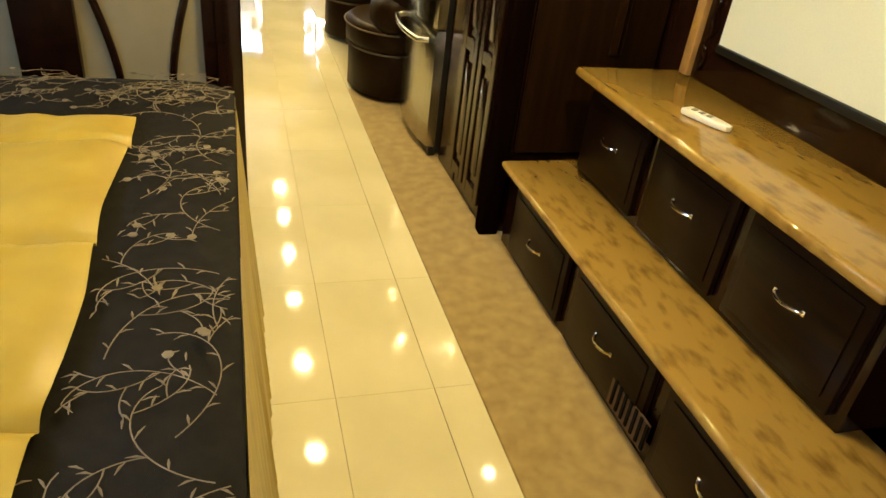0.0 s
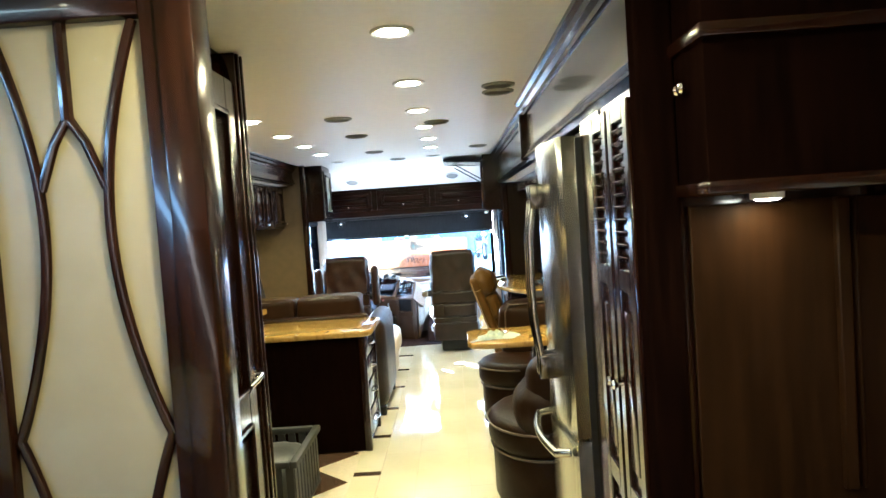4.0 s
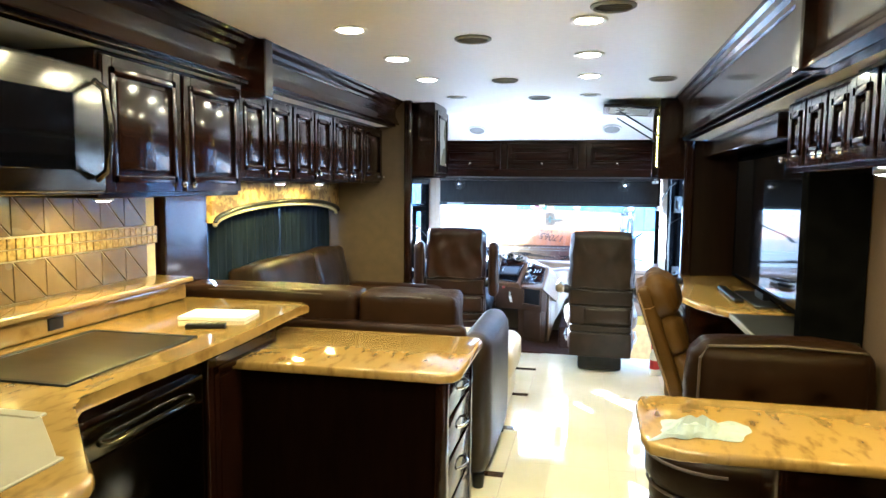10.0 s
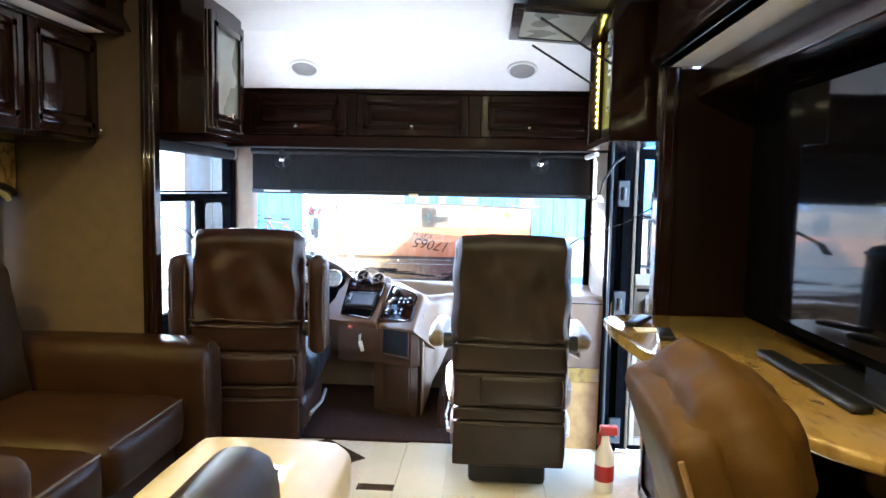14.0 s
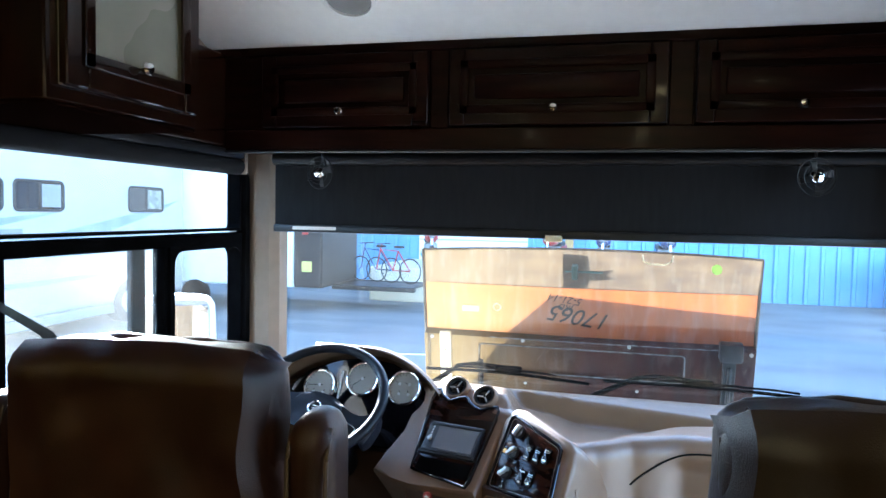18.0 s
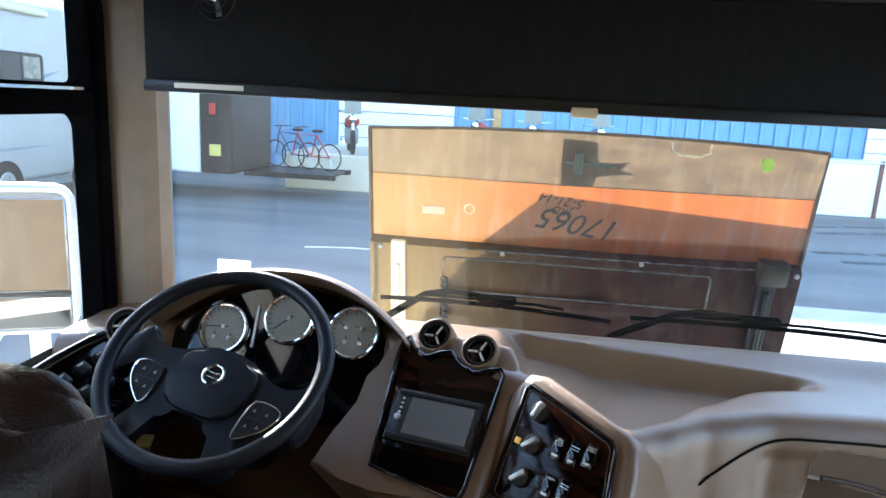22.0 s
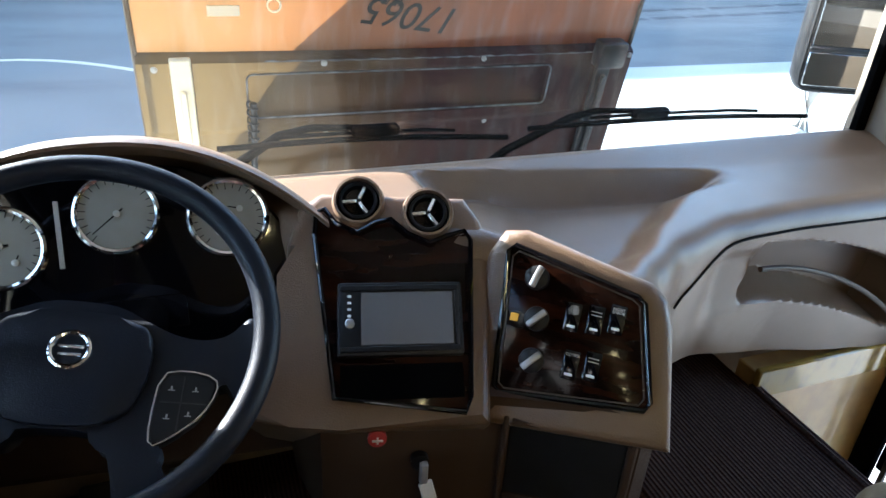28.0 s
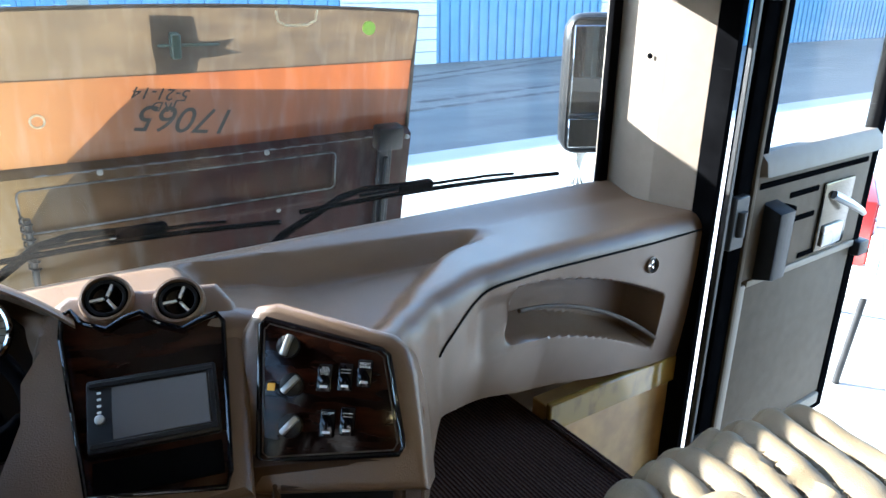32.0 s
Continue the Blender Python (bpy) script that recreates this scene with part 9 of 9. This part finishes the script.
bicycle(-5.9, 25.3, 70, BLUE)
bicycle(-5.35, 25.1, 75, RED)
tl = thing("white_trailer", (-8.1, 24, G), "white box trailer with a black rear and licence plate", "trailer")
part("body", box((-12.0, 23.3, G + 0.6), (-7.35, 25.8, G + 4.5), 0.05), WHITE, tl)
part("rear_panel", box((-7.35, 23.35, G + 0.6), (-6.6, 25.75, G + 4.3), 0.05), BLACK, tl)
part("licence_plate", box((-7.1, 23.29, G + 1.0), (-6.85, 23.34, G + 1.25), 0.005), material("plate_yellow", (0.6, 0.5, 0.12), 0.5), tl)
part("tail_lamp", boxes([((-7.1, 23.29, G + 1.9), (-6.95, 23.34, G + 2.15))], 0.01), RED, tl)
part("bike_rack", boxes([((-6.7, 24.2, G + 0.50), (-4.5, 24.35, G + 0.62)), ((-6.7, 25.6, G + 0.50), (-4.5, 25.75, G + 0.62)), ((-6.7, 24.3, G + 0.54), (-4.6, 25.7, G + 0.60))], 0.02), BLACK, tl)
for y in (23.2, 24.3):
    part("wheel", cyl((-10.0, 23.2, G + 0.35), (-10.0, 23.4, G + 0.35), 0.35, None, 22), RUBBER, tl)
ax = thing("white_crate", (8.8, 28.4, G), "low white crate with dark red posts standing before the shed", "crate")
part("body", box((7.55, 27.95, G), (10.2, 28.85, G + 1.42), 0.02), WHITE, ax)
for x in (7.50, 9.05, 10.15):
    part("post", box((x, 27.90, G), (x + 0.10, 27.945, G + 1.50), 0.01), material("dark_red_post", (0.10, 0.018, 0.015), 0.5), ax)
part("lid", box((7.5, 27.90, G + 1.42), (10.3, 28.9, G + 1.47), 0.01), WHITE, ax)
wb_ = thing("work_bench", (4.3, 10.9, G), "folding work bench with purple cloth, white tub and red chest", "bench")
BM = pose(4.35, 10.75, G + 0.012, 0, 0, 28)
part("bench_top", turned(box((-0.45, -0.35, 0.64), (0.95, 0.35, 0.67), 0.006), BM), WHITE, wb_)
for x in (-0.38, 0.85):
    for y in (-0.28, 0.28):
        part("leg", turned(cyl((x, y, 0), (x * 0.8, y * 0.8, 0.64), 0.022, None, 10), BM), DARK, wb_)
part("brace", turned(cyl((-0.38, -0.28, 0.05), (0.3, -0.24, 0.60), 0.02, None, 10), BM), DARK, wb_)
part("purple_cloth", turned(drape(((-0.46, -0.352, 0.672), (0.96, -0.352, 0.672)), 0.30, (0, -1, 0), 9, 0.012), BM), material("purple_cloth", (0.060, 0.035, 0.085), 0.8, second=(0.20, 0.16, 0.26), scale=3, stretch=(1, 1, 9), spread=(0.60, 0.66)), wb_, "purple cloth hanging over the edge")
part("tub", turned(boxes([((-0.40, -0.30, 0.672), (0.30, -0.27, 0.90)), ((-0.40, 0.20, 0.672), (0.30, 0.23, 0.90)), ((-0.40, -0.27, 0.672), (-0.37, 0.20, 0.90)), ((0.27, -0.27, 0.672), (0.30, 0.20, 0.90)), ((-0.37, -0.27, 0.672), (0.27, 0.20, 0.69))], 0.008), BM), WHITE, wb_)
ch_ = part("tool_chest", turned(box((0.05, 0.24, 0.672), (0.90, 0.60, 1.12), 0.012, 2), BM), RED, wb_, "red tool chest")
for k in range(4):
    part("drawer_front", turned(box((0.07, 0.228, 0.685 + 0.108 * k), (0.88, 0.242, 0.775 + 0.108 * k), 0.004), BM), RED, ch_)
    part("drawer_pull", turned(box((0.09, 0.214, 0.760 + 0.108 * k), (0.86, 0.230, 0.774 + 0.108 * k), 0.003), BM), SILVER, ch_)
tk2 = thing("white_pickup", (-6.2, 5.2, G), "white pickup truck parked beside the window", "pickup truck")
part("body", box((-8.0, 4.2, G + 0.45), (-6.1, 9.6, G + 1.05), 0.10, 3), WHITE, tk2)
part("cab", prism([(5.4, G + 1.04), (8.2, G + 1.04), (7.5, G + 1.72), (5.7, G + 1.75)], "x", -7.9, -6.2, 0.08, 3), WHITE, tk2)
for yy in (6.2, 7.2):
    part("side_window", box((-6.215, yy - 0.40, G + 1.12), (-6.19, yy + 0.36, G + 1.60), 0.03), BLACK_GLASS, tk2)
for yy in (5.2, 8.7):
    w_ = part("wheel", cyl((-6.35, yy, G + 0.38), (-6.08, yy, G + 0.38), 0.38, None, 26), RUBBER, tk2)
    part("rim", cyl((-6.09, yy, G + 0.38), (-6.05, yy, G + 0.38), 0.22, 0.18, 20), SILVER, w_)
ped = thing("utility_pedestal", (-3.1, 10.5, G), "white utility pedestal with a boxy head on a post", "pedestal")
part("post", box((-3.20, 10.42, G + 0.012), (-3.02, 10.58, -0.22), 0.03, 3), WHITE, ped)
part("head", prism([(-3.45, -0.22), (-2.62, -0.12), (-2.70, 0.40), (-2.78, 0.44), (-3.40, 0.34)], "y", 10.36, 10.64, 0.03, 3), WHITE, ped)
part("seam", box((-3.46, 10.350, -0.02), (-2.66, 10.357, 0.0), 0.002), GREY, ped)
structure("ground_line", sweep([(-3.6 + 0.36 * i, 19.3 + 0.5 * math.sin(i * 0.42) - 0.09 * i, G + 0.004) for i in range(14)], 0.06, 6, None, 0.08), GROUT, "pale sealed crack winding over the asphalt", "ground")
# coach body outside, seen past the windows
structure("coach_front", boxes([((-1.27, 10.465, -0.8), (1.27, 10.56, 0.50))], 0.05, 2), WHITE, "white front of the coach below the windshield", "body")

# ---- floor tiles ----
TB = {}


def tile(lo, hi, mat, key):
    """A tile of its own; alike tiles share one mesh."""
    size = (round(hi[0] - lo[0], 4), round(hi[1] - lo[1], 4), key)
    if size not in TB:
        bm = box((-size[0] / 2, -size[1] / 2, -0.006), (size[0] / 2, size[1] / 2, 0.0), 0.0005)
        me = bpy.data.meshes.new("tile")
        bm.to_mesh(me)
        bm.free()
        me.materials.append(mat)
        TB[size] = me
    ob = new("tile", TB[size])
    ob.location = ((lo[0] + hi[0]) / 2, (lo[1] + hi[1]) / 2, 0)
    ob.parent = bpy.data.objects["floor"]


g_ = 0.0026
for c, (x0, x1) in enumerate(((-0.025 + 0.09, 0.28), (0.28, 0.585), (0.585, 0.72))):
    y = 0.30
    k = 0
    while y < 9.42:
        y1 = min(y + 0.61, 9.43)
        tile((x0 + g_ / 2, y + 0.0004), (x1 - g_ / 2, y1 - 0.0004), TILE, "cream")
        y = y1
for x0, x1 in ((0.72, 1.0),):
    y = 4.96
    while y < 9.42:
        y1 = min(y + 0.61, 9.43)
        tile((x0 + g_ / 2, y + 0.0004), (x1 - g_ / 2, y1 - 0.0004), TILE, "cream")
        y = y1
y = 3.40
while y < 9.40:
    tile((-0.10, y - 0.03), (0.062, y + 0.03), TILE_D, "insert")
    y1 = min(y + 0.685 - 0.036, 9.41)
    tile((-0.10, y + 0.033), (0.062, y1), TILE, "cream")
    y += 0.685
y = 0.30
while y < 3.2:
    tile((-0.20, y), (0.062, y + 0.607), TILE, "cream")
    y += 0.61
# diagonal field
dm = {}
for key, mat in (("cream", TILE), ("dark", TILE_D)):
    bm = turned(box((-0.168, -0.168, -0.006), (0.168, 0.168, -0.0004), 0.0012), pose(0, 0, 0, 0, 0, 45))
    me = bpy.data.meshes.new("tile")
    bm.to_mesh(me)
    bm.free()
    me.materials.append(mat)
    dm[key] = me
hd2 = 0.241
for r in range(4):
    for k in range(12):
        key = "dark" if r % 2 == 0 else "cream"
        ob = new("tile", dm[key])
        ob.location = (-0.115 - hd2 * (r + 1) - 0.0, 3.90 + k * 2 * hd2 + (hd2 if r % 2 else 0), -0.0004)
        ob.parent = bpy.data.objects["floor"]
